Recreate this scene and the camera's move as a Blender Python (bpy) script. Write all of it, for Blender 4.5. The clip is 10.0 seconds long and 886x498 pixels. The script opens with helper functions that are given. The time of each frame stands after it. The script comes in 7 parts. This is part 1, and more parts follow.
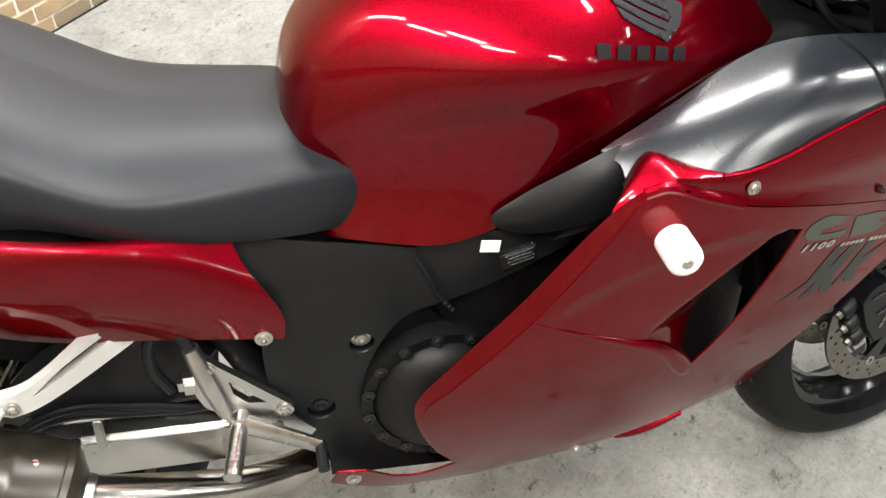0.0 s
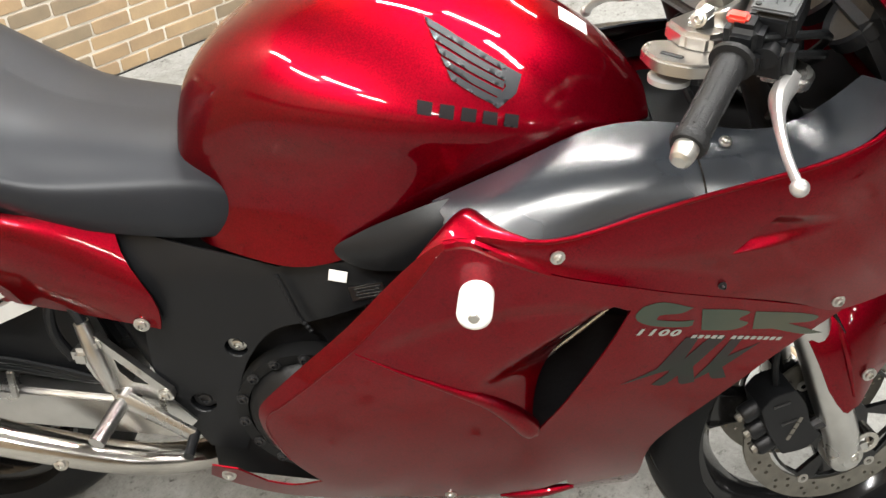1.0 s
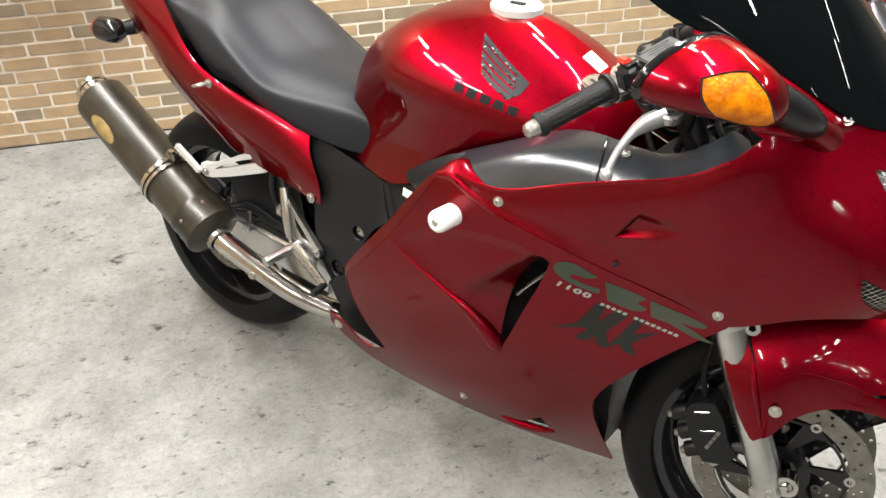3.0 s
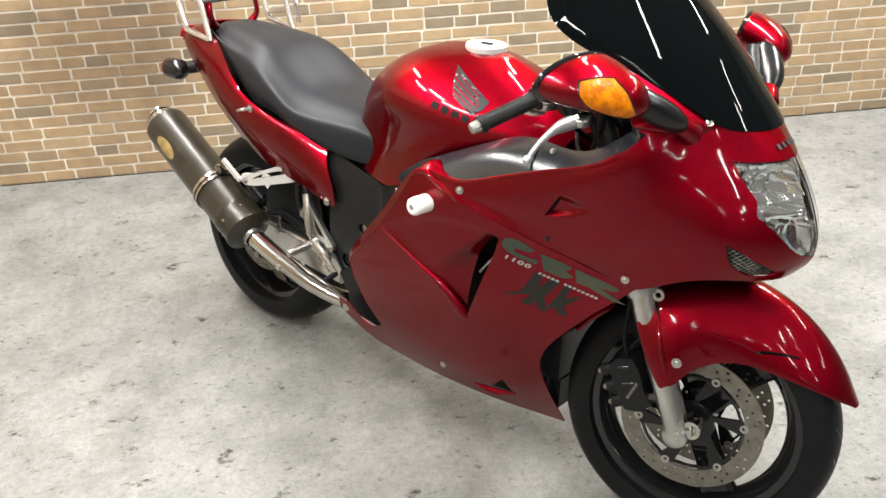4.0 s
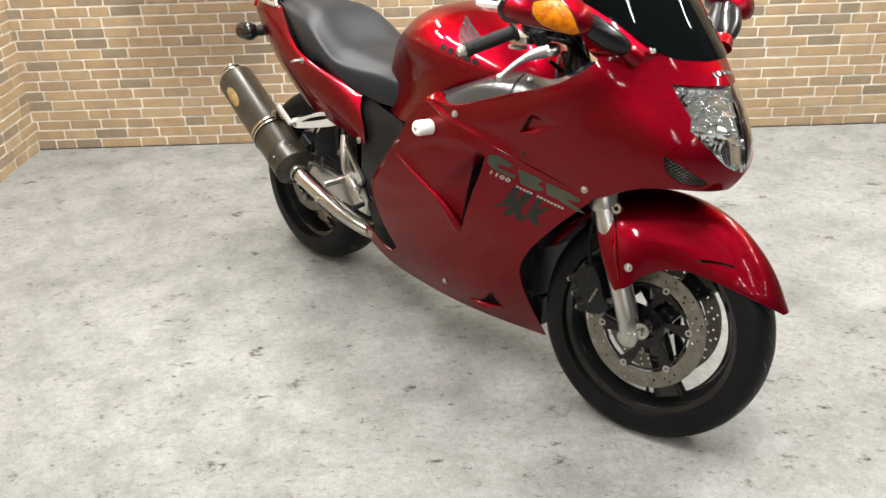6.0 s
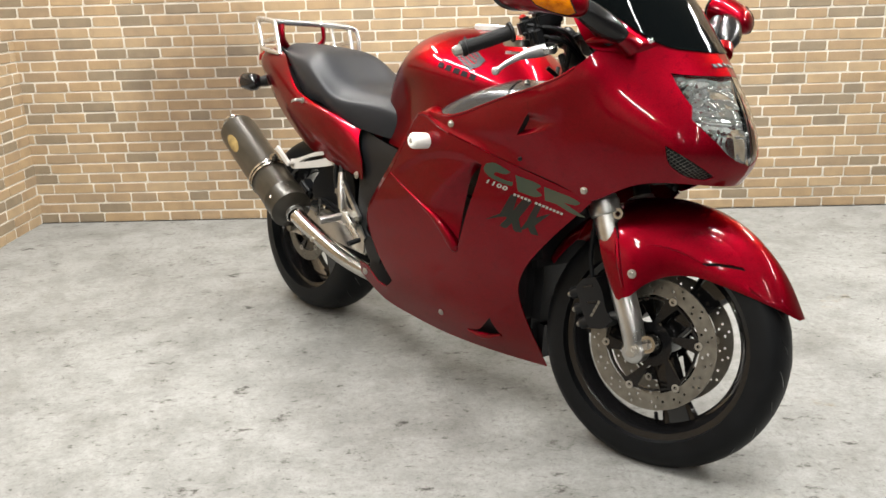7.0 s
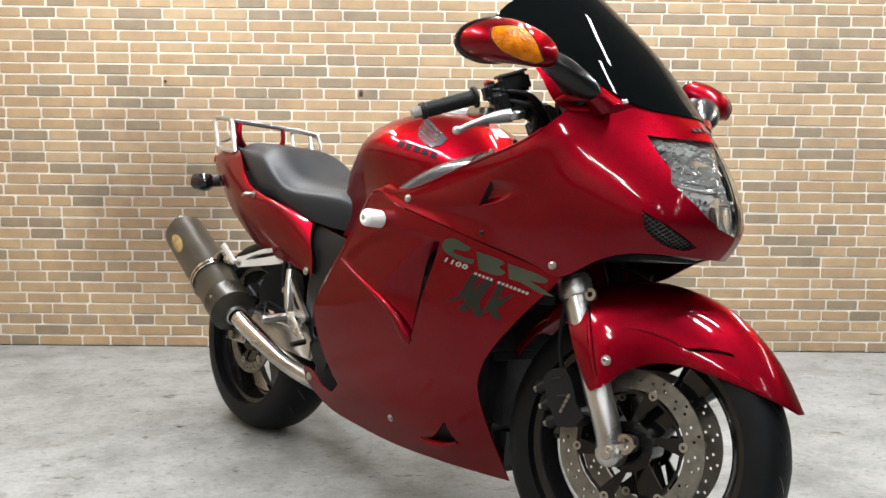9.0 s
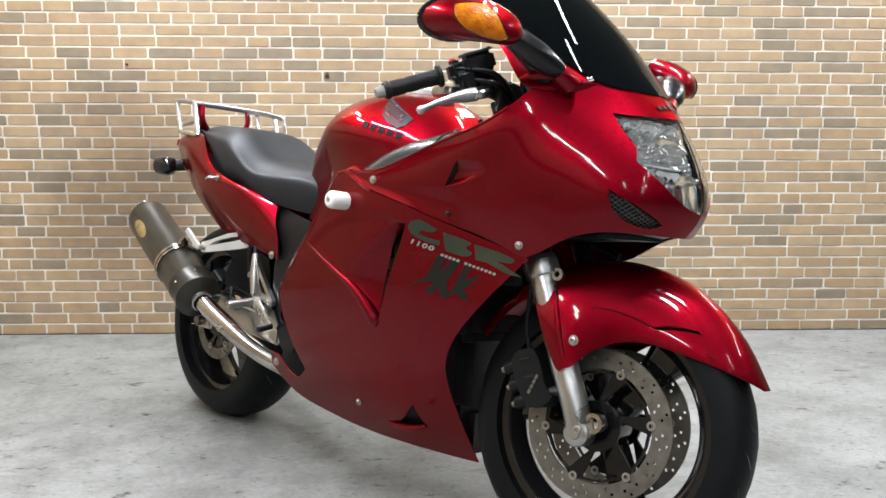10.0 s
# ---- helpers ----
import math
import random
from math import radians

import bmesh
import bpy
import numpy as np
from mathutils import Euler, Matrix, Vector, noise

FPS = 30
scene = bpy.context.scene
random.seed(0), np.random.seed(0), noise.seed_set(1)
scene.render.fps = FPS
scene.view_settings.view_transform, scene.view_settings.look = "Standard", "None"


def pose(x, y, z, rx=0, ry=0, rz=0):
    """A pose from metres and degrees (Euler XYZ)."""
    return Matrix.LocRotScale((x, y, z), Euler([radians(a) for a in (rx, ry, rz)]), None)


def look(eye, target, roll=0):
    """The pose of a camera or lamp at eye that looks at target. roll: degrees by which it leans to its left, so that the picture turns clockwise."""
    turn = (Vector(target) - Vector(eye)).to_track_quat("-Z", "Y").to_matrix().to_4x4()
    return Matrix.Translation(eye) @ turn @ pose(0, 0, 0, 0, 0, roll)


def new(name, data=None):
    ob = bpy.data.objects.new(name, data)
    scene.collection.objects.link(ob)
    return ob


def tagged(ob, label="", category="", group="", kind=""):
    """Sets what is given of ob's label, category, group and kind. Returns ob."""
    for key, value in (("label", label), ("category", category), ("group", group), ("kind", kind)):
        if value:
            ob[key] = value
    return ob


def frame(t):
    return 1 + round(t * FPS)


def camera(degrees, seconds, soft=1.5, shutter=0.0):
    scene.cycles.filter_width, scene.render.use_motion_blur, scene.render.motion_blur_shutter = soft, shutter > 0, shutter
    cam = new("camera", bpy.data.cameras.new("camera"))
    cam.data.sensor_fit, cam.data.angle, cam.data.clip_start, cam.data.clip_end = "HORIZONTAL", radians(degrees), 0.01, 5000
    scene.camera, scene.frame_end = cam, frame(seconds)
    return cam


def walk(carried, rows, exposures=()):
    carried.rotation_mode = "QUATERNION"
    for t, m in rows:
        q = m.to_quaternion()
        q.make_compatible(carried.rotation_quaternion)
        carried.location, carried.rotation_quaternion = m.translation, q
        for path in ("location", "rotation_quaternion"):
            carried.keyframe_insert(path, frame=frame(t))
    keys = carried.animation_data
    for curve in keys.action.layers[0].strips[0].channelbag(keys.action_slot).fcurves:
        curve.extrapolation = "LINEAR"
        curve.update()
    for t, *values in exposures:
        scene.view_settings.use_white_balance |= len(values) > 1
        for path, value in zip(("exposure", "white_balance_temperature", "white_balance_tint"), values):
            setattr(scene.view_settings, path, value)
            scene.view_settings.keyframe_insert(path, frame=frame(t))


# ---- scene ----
cam = camera(53.1, 10.0)
PATH = [
    (0, (0.296, 0.508, 1.398), (1.554, 1.188, 0.0), 1.2),
    (0.5, (0.385, 0.279, 1.453), (1.592, 1.144, 0.114), -0.6),
    (1, (0.49, 0.134, 1.431), (1.566, 1.198, 0.124), -0.2),
    (1.5, (0.596, -0.05, 1.449), (1.473, 1.215, 0.173), 3.1),
    (2, (0.694, -0.22, 1.466), (1.32, 1.204, 0.209), 0.7),
    (2.5, (0.763, -0.416, 1.502), (1.164, 1.126, 0.293), -1.2),
    (4, (0.897, -1.113, 1.59), (1.071, 0.621, 0.608), -2.8),
    (4.5, (0.994, -1.31, 1.602), (1.067, 0.443, 0.641), -1.5),
    (5, (1.045, -1.441, 1.595), (1.099, 0.329, 0.665), -1.1),
    (5.5, (1.077, -1.552, 1.564), (1.061, 0.218, 0.632), -2.3),
    (7, (1.141, -1.602, 1.12), (1.085, 0.31, 0.535), -1.7),
    (7.5, (1.143, -1.655, 0.975), (1.064, 0.3, 0.56), -1.5),
    (8, (1.154, -1.598, 0.916), (1.141, 0.368, 0.546), -0.2),
    (8.5, (1.165, -1.487, 0.879), (1.168, 0.495, 0.607), -1.0),
    (9, (1.172, -1.423, 0.854), (1.186, 0.568, 0.664), 0.6),
    (9.5, (1.187, -1.405, 0.845), (1.161, 0.582, 0.617), -0.1),
    (10, (1.185, -1.405, 0.846), (1.262, 0.581, 0.621), 0.1),
]
walk(cam, [(t, look(eye, target, roll)) for t, eye, target, roll in PATH],
     [(0, 0.36, 6500, 10), (2, 0.34, 6500, 10), (4, 0.22, 6500, 10), (4.5, 0.06, 6500, 10), (5, 0.06, 6500, 10), (5.5, 0.17, 6500, 10), (7.5, 0.1, 6500, 10), (8.5, 0.05, 6350, 10), (9, 0.0, 6150, 10), (9.5, -0.05, 5950, 10), (10, -0.05, 5900, 10)])

# ---- light ----
scene.view_settings.exposure = 0.0
world = bpy.data.worlds.new("room_world")
world.use_nodes = True
world.node_tree.nodes["Background"].inputs[0].default_value = (0.9, 0.95, 1.0, 1)
world.node_tree.nodes["Background"].inputs[1].default_value = 0.02
scene.world = world

WALL_Y, WALL_X, ROOM_X, ROOM_Y, ROOM_Z = 2.645, -0.985, 5.2, -8.6, 2.75
# rows of tubes, two end to end and a little set off; x, y of a pair and its share of the power
PAIRS = [(-0.1, -2.5, 0.9), (2.2, -2.7, 0.25), (4.1, -2.9, 0.25), (0.6, -4.9, 0.35), (2.2, -5.0, 0.35), (0.6, -7.2, 0.35), (2.2, -7.3, 0.35), (-0.1, 0.2, 1.3), (1.9, 0.2, 1.1), (3.9, -0.2, 0.45), (-0.1, 1.85, 1.05), (1.9, 1.85, 1.0), (3.9, 1.85, 1.35)]
LAMPS = [(x + 0.09 * d, y + 0.43 * d, share) for x, y, share in PAIRS for d in (-1, 1)]
LAMP_POWER = 35.0
for lx, ly, share in LAMPS:
    lamp = bpy.data.lights.new("tube_light", "AREA")
    lamp.shape, lamp.size, lamp.size_y, lamp.energy = "RECTANGLE", 0.80, 0.045, LAMP_POWER * share
    lamp.color = (1.0, 0.985, 0.945)
    lob = new("tube_light", lamp)
    lob.matrix_world = pose(lx, ly, ROOM_Z - 0.075, 0, 0, 90)


# ---- materials ----
def material(name, color, rough=0.5, metal=0.0, coat=0.0, vary=0.0, scale=8.0, bump=0.0, bump_scale=60.0, coat_rough=0.03, spec=0.5, dirt=None):
    """A surface with soft variation of its colour and a fine relief."""
    m = bpy.data.materials.new(name)
    m.use_nodes = True
    nt = m.node_tree
    b = nt.nodes["Principled BSDF"]
    b.inputs["Base Color"].default_value = (*color, 1)
    b.inputs["Roughness"].default_value = rough
    b.inputs["Metallic"].default_value = metal
    b.inputs["Coat Weight"].default_value = coat
    b.inputs["Coat Roughness"].default_value = coat_rough
    b.inputs["Specular IOR Level"].default_value = spec
    tc = nt.nodes.new("ShaderNodeTexCoord")
    if vary > 0:
        n = nt.nodes.new("ShaderNodeTexNoise")
        n.inputs["Scale"].default_value = scale
        n.inputs["Detail"].default_value = 6
        nt.links.new(tc.outputs["Object"], n.inputs["Vector"])
        mx = nt.nodes.new("ShaderNodeMix")
        mx.data_type = "RGBA"
        d = dirt or tuple(c * (1 - vary) for c in color)
        mx.inputs[6].default_value = (*d, 1)
        mx.inputs[7].default_value = (*(min(1, c * (1 + 0.4 * vary)) for c in color), 1)
        ramp = nt.nodes.new("ShaderNodeValToRGB")
        ramp.color_ramp.elements[0].position, ramp.color_ramp.elements[1].position = 0.3, 0.7
        nt.links.new(n.outputs["Fac"], ramp.inputs[0])
        nt.links.new(ramp.outputs[0], mx.inputs[0])
        nt.links.new(mx.outputs[2], b.inputs["Base Color"])
        mr = nt.nodes.new("ShaderNodeMapRange")
        mr.inputs[3].default_value, mr.inputs[4].default_value = max(0.02, rough * (1 - 0.5 * vary)), min(1, rough * (1 + 0.5 * vary))
        nt.links.new(n.outputs["Fac"], mr.inputs[0])
        nt.links.new(mr.outputs[0], b.inputs["Roughness"])
    if bump > 0:
        n2 = nt.nodes.new("ShaderNodeTexNoise")
        n2.inputs["Scale"].default_value = bump_scale
        n2.inputs["Detail"].default_value = 4
        nt.links.new(tc.outputs["Object"], n2.inputs["Vector"])
        bp = nt.nodes.new("ShaderNodeBump")
        bp.inputs["Strength"].default_value = bump
        bp.inputs["Distance"].default_value = 0.002
        nt.links.new(n2.outputs["Fac"], bp.inputs["Height"])
        nt.links.new(bp.outputs[0], b.inputs["Normal"])
    return m


RED = material("candy_red_paint", (0.205, 0.0010, 0.0085), 0.42, 0.97, 1.0, 0.10, 3.0, spec=0.2)
RED.node_tree.nodes["Principled BSDF"].inputs["Coat IOR"].default_value = 1.285
RED.node_tree.nodes["Principled BSDF"].inputs["Specular Tint"].default_value = (0.5, 0.03, 0.04, 1)


def add_flake(m):
    """Fine metallic flake and a little dust in the paint."""
    nt = m.node_tree
    b = nt.nodes["Principled BSDF"]
    src = b.inputs["Base Color"].links[0].from_socket
    tc = nt.nodes.new("ShaderNodeTexCoord")
    n = nt.nodes.new("ShaderNodeTexNoise")
    n.inputs["Scale"].default_value, n.inputs["Detail"].default_value = 420, 3
    nt.links.new(tc.outputs["Object"], n.inputs["Vector"])
    r = nt.nodes.new("ShaderNodeValToRGB")
    r.color_ramp.elements[0].position, r.color_ramp.elements[0].color = 0.35, (0.70, 0.70, 0.70, 1)
    r.color_ramp.elements[1].position, r.color_ramp.elements[1].color = 0.65, (1.0, 1.0, 1.0, 1)
    nt.links.new(n.outputs["Fac"], r.inputs[0])
    mx = nt.nodes.new("ShaderNodeMix")
    mx.data_type, mx.blend_type = "RGBA", "MULTIPLY"
    mx.inputs[0].default_value = 1.0
    nt.links.new(src, mx.inputs[6])
    nt.links.new(r.outputs[0], mx.inputs[7])
    nt.links.new(mx.outputs[2], b.inputs["Base Color"])
    n3 = nt.nodes.new("ShaderNodeTexNoise")
    n3.inputs["Scale"].default_value, n3.inputs["Detail"].default_value, n3.inputs["Roughness"].default_value = 48, 10, 0.8
    nt.links.new(tc.outputs["Object"], n3.inputs["Vector"])
    r3 = nt.nodes.new("ShaderNodeValToRGB")
    r3.color_ramp.elements[0].position, r3.color_ramp.elements[0].color = 0.34, (0.72, 0.72, 0.74, 1)
    r3.color_ramp.elements[1].position, r3.color_ramp.elements[1].color = 0.46, (1.03, 1.03, 1.03, 1)
    nt.links.new(n3.outputs["Fac"], r3.inputs[0])
    mx3 = nt.nodes.new("ShaderNodeMix")
    mx3.data_type, mx3.blend_type = "RGBA", "MULTIPLY"
    mx3.inputs[0].default_value = 1.0
    nt.links.new(mx.outputs[2], mx3.inputs[6])
    nt.links.new(r3.outputs[0], mx3.inputs[7])
    nt.links.new(mx3.outputs[2], b.inputs["Base Color"])
    n2 = nt.nodes.new("ShaderNodeTexNoise")
    n2.inputs["Scale"].default_value, n2.inputs["Detail"].default_value = 26, 10
    nt.links.new(tc.outputs["Object"], n2.inputs["Vector"])
    mr = nt.nodes.new("ShaderNodeMapRange")
    mr.inputs[1].default_value, mr.inputs[2].default_value, mr.inputs[3].default_value, mr.inputs[4].default_value = 0.35, 0.7, 0.022, 0.060
    nt.links.new(n2.outputs["Fac"], mr.inputs[0])
    nt.links.new(mr.outputs[0], b.inputs["Coat Roughness"])


add_flake(RED)
SEATMAT = material("seat_vinyl", (0.0112, 0.0128, 0.0162), 0.47, 0, 0, 0.15, 6, 0.12, 700, spec=0.27)
BLACKP = material("matt_black_plastic", (0.0060, 0.0064, 0.0072), 0.40, 0, 0, 0.2, 9, 0.12, 500, spec=0.22)
COVERP = material("satin_grey_black_plastic", (0.014, 0.0165, 0.0205), 0.235, 0, 0, 0.25, 5, 0.04, 400, spec=0.58)
GLOSSB = material("gloss_black_paint", (0.007, 0.007, 0.0075), 0.12, 0, 0.2, 0.1, 6, spec=0.4)
SPOKEB = material("satin_black_paint", (0.0055, 0.0055, 0.006), 0.24, 0, 0, 0.2, 9, 0.05, 200, spec=0.35)
DARKM = material("dark_cast_metal", (0.016, 0.016, 0.017), 0.42, 0.3, 0, 0.4, 20, 0.4, 120)
RUBBER = material("tyre_rubber", (0.0038, 0.0043, 0.0050), 0.5, 0, 0, 0.35, 14, 0.2, 300, spec=0.16)
MATTBLACK = material("dull_black_plastic", (0.0035, 0.0036, 0.0038), 0.5, 0, 0, 0.2, 12, spec=0.25)
DULLBLACK = material("dull_black_enamel", (0.0042, 0.0043, 0.0046), 0.62, 0, 0, 0.2, 14, 0.1, 200, spec=0.10)
GRIP = material("grip_rubber", (0.0055, 0.0056, 0.006), 0.55, 0, 0, 0.2, 30, 0.5, 300, spec=0.25)
LEVERM = material("satin_silver_paint", (0.47, 0.47, 0.465), 0.36, 0.75, 0, 0.12, 20, 0.05, 200)
LIDGREY = material("grey_lid_paint", (0.075, 0.078, 0.080), 0.45, 0.2, 0, 0.15, 40, 0.1, 300, spec=0.3)
ALU = material("brushed_aluminium", (0.50, 0.495, 0.48), 0.28, 1.0, 0, 0.25, 12, 0.15, 200)
ALUW = material("satin_white_aluminium", (0.64, 0.637, 0.62), 0.42, 0.55, 0, 0.12, 10, 0.1, 200)
RACK = material("polished_aluminium", (0.62, 0.615, 0.60), 0.25, 0.9, 0, 0.2, 14, 0.08, 160)
CHROME = material("polished_steel", (0.56, 0.535, 0.49), 0.17, 1.0, 0, 0.3, 9, 0.05, 90)
STEEL = material("brushed_disc_steel", (0.20, 0.19, 0.165), 0.42, 0.85, 0, 0.3, 40, 0.1, 300)
BOLT = material("zinc_bolt", (0.46, 0.45, 0.42), 0.32, 0.9, 0, 0.2, 60)
CAN = material("carbon_brown_silencer", (0.027, 0.0235, 0.017), 0.36, 0.35, 0.15, 0.4, 22, 0.1, 200, coat_rough=0.2)
GOLD = material("faded_gold_label", (0.27, 0.19, 0.07), 0.5, 0.2, 0, 0.35, 40)
WHITEP = material("white_nylon", (0.74, 0.74, 0.72), 0.35, 0, 0, 0.05, 12)
STICKER = material("white_label", (0.72, 0.71, 0.69), 0.5, 0, 0, 0.04, 30)
GREYMARK = material("dark_grey_marking", (0.018, 0.019, 0.022), 0.38, 0.0, 0.15, 0.2, 30, spec=0.25)
GREENMARK = material("dark_green_marking", (0.036, 0.038, 0.023), 0.4, 0.1, 0.25, 0.45, 11, dirt=(0.022, 0.034, 0.022), spec=0.3)
SILVERMARK = material("silver_marking", (0.30, 0.29, 0.265), 0.4, 0.2, 0.3, 0.2, 30)
REDPLASTIC = material("red_switch_plastic", (0.50, 0.035, 0.02), 0.4)
REDLENS = material("red_lens", (0.2, 0.004, 0.004), 0.12, 0, 0.5)
LETTERM = material("black_marking", (0.012, 0.010, 0.011), 0.6, 0.0, 0.0, 0.2, 30, spec=0.08)
DEEPGREEN = material("deep_green_marking", (0.008, 0.0135, 0.009), 0.4, 0.1, 0.12, 0.3, 14, dirt=(0.016, 0.008, 0.009), spec=0.2)


def amber_material():
    m = material("amber_lens", (0.60, 0.185, 0.001), 0.25, 0, 0.1, 0.3, 60, spec=0.16, dirt=(0.34, 0.075, 0.0005))
    b = m.node_tree.nodes["Principled BSDF"]
    vo = m.node_tree.nodes.new("ShaderNodeTexVoronoi")
    vo.inputs["Scale"].default_value = 190
    vo.feature = "F1"
    tc = m.node_tree.nodes.new("ShaderNodeTexCoord")
    bp = m.node_tree.nodes.new("ShaderNodeBump")
    bp.inputs["Strength"].default_value = 0.5
    bp.inputs["Distance"].default_value = 0.002
    m.node_tree.links.new(tc.outputs["Object"], vo.inputs["Vector"])
    m.node_tree.links.new(vo.outputs["Distance"], bp.inputs["Height"])
    m.node_tree.links.new(bp.outputs[0], b.inputs["Normal"])
    return m


def glass_material(name, color, rough=0.0, weight=1.0, ior=1.45):
    m = bpy.data.materials.new(name)
    m.use_nodes = True
    b = m.node_tree.nodes["Principled BSDF"]
    b.inputs["Base Color"].default_value = (*color, 1)
    b.inputs["Roughness"].default_value = rough
    b.inputs["Transmission Weight"].default_value = weight
    b.inputs["IOR"].default_value = ior
    return m


AMBER = amber_material()
LENS = glass_material("clear_lens", (0.96, 0.97, 0.97), 0.0, 1.0, 1.2)
SMOKE = glass_material("smoked_acrylic", (0.002, 0.0028, 0.003), 0.015, 0.12, 1.15)
MIRROR = material("mirror_glass", (0.8, 0.82, 0.83), 0.03, 1.0)
REFLECTOR = material("chromed_reflector", (0.95, 0.97, 0.98), 0.08, 0.9)


def dark_patch(nt, color):
    """An uneven, soft-edged darker patch on the end wall, warped by noise."""
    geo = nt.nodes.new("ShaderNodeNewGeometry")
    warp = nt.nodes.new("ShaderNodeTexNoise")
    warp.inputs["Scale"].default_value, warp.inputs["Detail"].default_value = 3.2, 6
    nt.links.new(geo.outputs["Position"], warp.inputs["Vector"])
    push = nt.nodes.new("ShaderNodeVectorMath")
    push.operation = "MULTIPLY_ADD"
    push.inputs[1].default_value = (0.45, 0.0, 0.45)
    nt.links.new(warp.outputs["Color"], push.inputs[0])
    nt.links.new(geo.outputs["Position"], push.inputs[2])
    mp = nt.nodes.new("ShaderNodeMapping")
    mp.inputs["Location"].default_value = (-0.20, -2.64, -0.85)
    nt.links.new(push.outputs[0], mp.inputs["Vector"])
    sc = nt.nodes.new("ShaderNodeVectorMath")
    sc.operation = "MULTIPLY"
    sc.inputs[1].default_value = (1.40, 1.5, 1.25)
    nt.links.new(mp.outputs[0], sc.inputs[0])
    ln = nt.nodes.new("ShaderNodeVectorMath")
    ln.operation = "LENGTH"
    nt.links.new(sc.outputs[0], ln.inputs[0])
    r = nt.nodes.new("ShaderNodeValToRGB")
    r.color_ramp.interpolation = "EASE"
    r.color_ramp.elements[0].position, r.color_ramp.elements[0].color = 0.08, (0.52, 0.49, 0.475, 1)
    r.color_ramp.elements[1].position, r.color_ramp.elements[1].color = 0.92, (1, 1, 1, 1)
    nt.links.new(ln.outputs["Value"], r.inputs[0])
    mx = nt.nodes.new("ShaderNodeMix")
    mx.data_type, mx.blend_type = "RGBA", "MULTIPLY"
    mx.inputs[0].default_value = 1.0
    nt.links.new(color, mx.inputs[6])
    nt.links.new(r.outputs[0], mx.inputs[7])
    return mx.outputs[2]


def brick_material(per_island):
    """Tan bricks, one in four grey-brown; each brick has its own shade."""
    m = bpy.data.materials.new("brick_faces")
    m.use_nodes = True
    nt = m.node_tree
    b = nt.nodes["Principled BSDF"]
    b.inputs["Roughness"].default_value = 0.72
    src = nt.nodes.new("ShaderNodeNewGeometry").outputs["Random Per Island"] if per_island else nt.nodes.new("ShaderNodeObjectInfo").outputs["Random"]
    ramp = nt.nodes.new("ShaderNodeValToRGB")
    ramp.color_ramp.interpolation = "CONSTANT"
    cols = [(0.0, (0.300, 0.218, 0.128)), (0.2, (0.325, 0.240, 0.143)), (0.38, (0.292, 0.214, 0.131)), (0.54, (0.330, 0.250, 0.155)), (0.70, (0.212, 0.172, 0.118)), (0.82, (0.200, 0.162, 0.112)), (0.93, (0.262, 0.198, 0.128))]
    el = ramp.color_ramp.elements
    el[0].position, el[0].color = cols[0][0], (*cols[0][1], 1)
    el[1].position, el[1].color = cols[1][0], (*cols[1][1], 1)
    for p, c in cols[2:]:
        e = el.new(p)
        e.color = (*c, 1)
    nt.links.new(src, ramp.inputs[0])
    tc = nt.nodes.new("ShaderNodeNewGeometry")
    n = nt.nodes.new("ShaderNodeTexNoise")
    n.inputs["Scale"].default_value, n.inputs["Detail"].default_value = 14, 8
    nt.links.new(tc.outputs["Position"], n.inputs["Vector"])
    mx = nt.nodes.new("ShaderNodeMix")
    mx.data_type, mx.blend_type = "RGBA", "MULTIPLY"
    mx.inputs[0].default_value = 1.0
    r2 = nt.nodes.new("ShaderNodeValToRGB")
    r2.color_ramp.elements[0].position, r2.color_ramp.elements[0].color = 0.3, (0.84, 0.81, 0.79, 1)
    r2.color_ramp.elements[1].position, r2.color_ramp.elements[1].color = 0.7, (1.12, 1.07, 1.0, 1)
    nt.links.new(n.outputs["Fac"], r2.inputs[0])
    nt.links.new(ramp.outputs[0], mx.inputs[6])
    nt.links.new(r2.outputs[0], mx.inputs[7])
    nt.links.new(dark_patch(nt, mx.outputs[2]), b.inputs["Base Color"])
    n3 = nt.nodes.new("ShaderNodeTexNoise")
    n3.inputs["Scale"].default_value, n3.inputs["Detail"].default_value = 90, 5
    nt.links.new(tc.outputs["Position"], n3.inputs["Vector"])
    bp = nt.nodes.new("ShaderNodeBump")
    bp.inputs["Strength"].default_value, bp.inputs["Distance"].default_value = 0.5, 0.002
    nt.links.new(n3.outputs["Fac"], bp.inputs["Height"])
    nt.links.new(bp.outputs[0], b.inputs["Normal"])
    return m


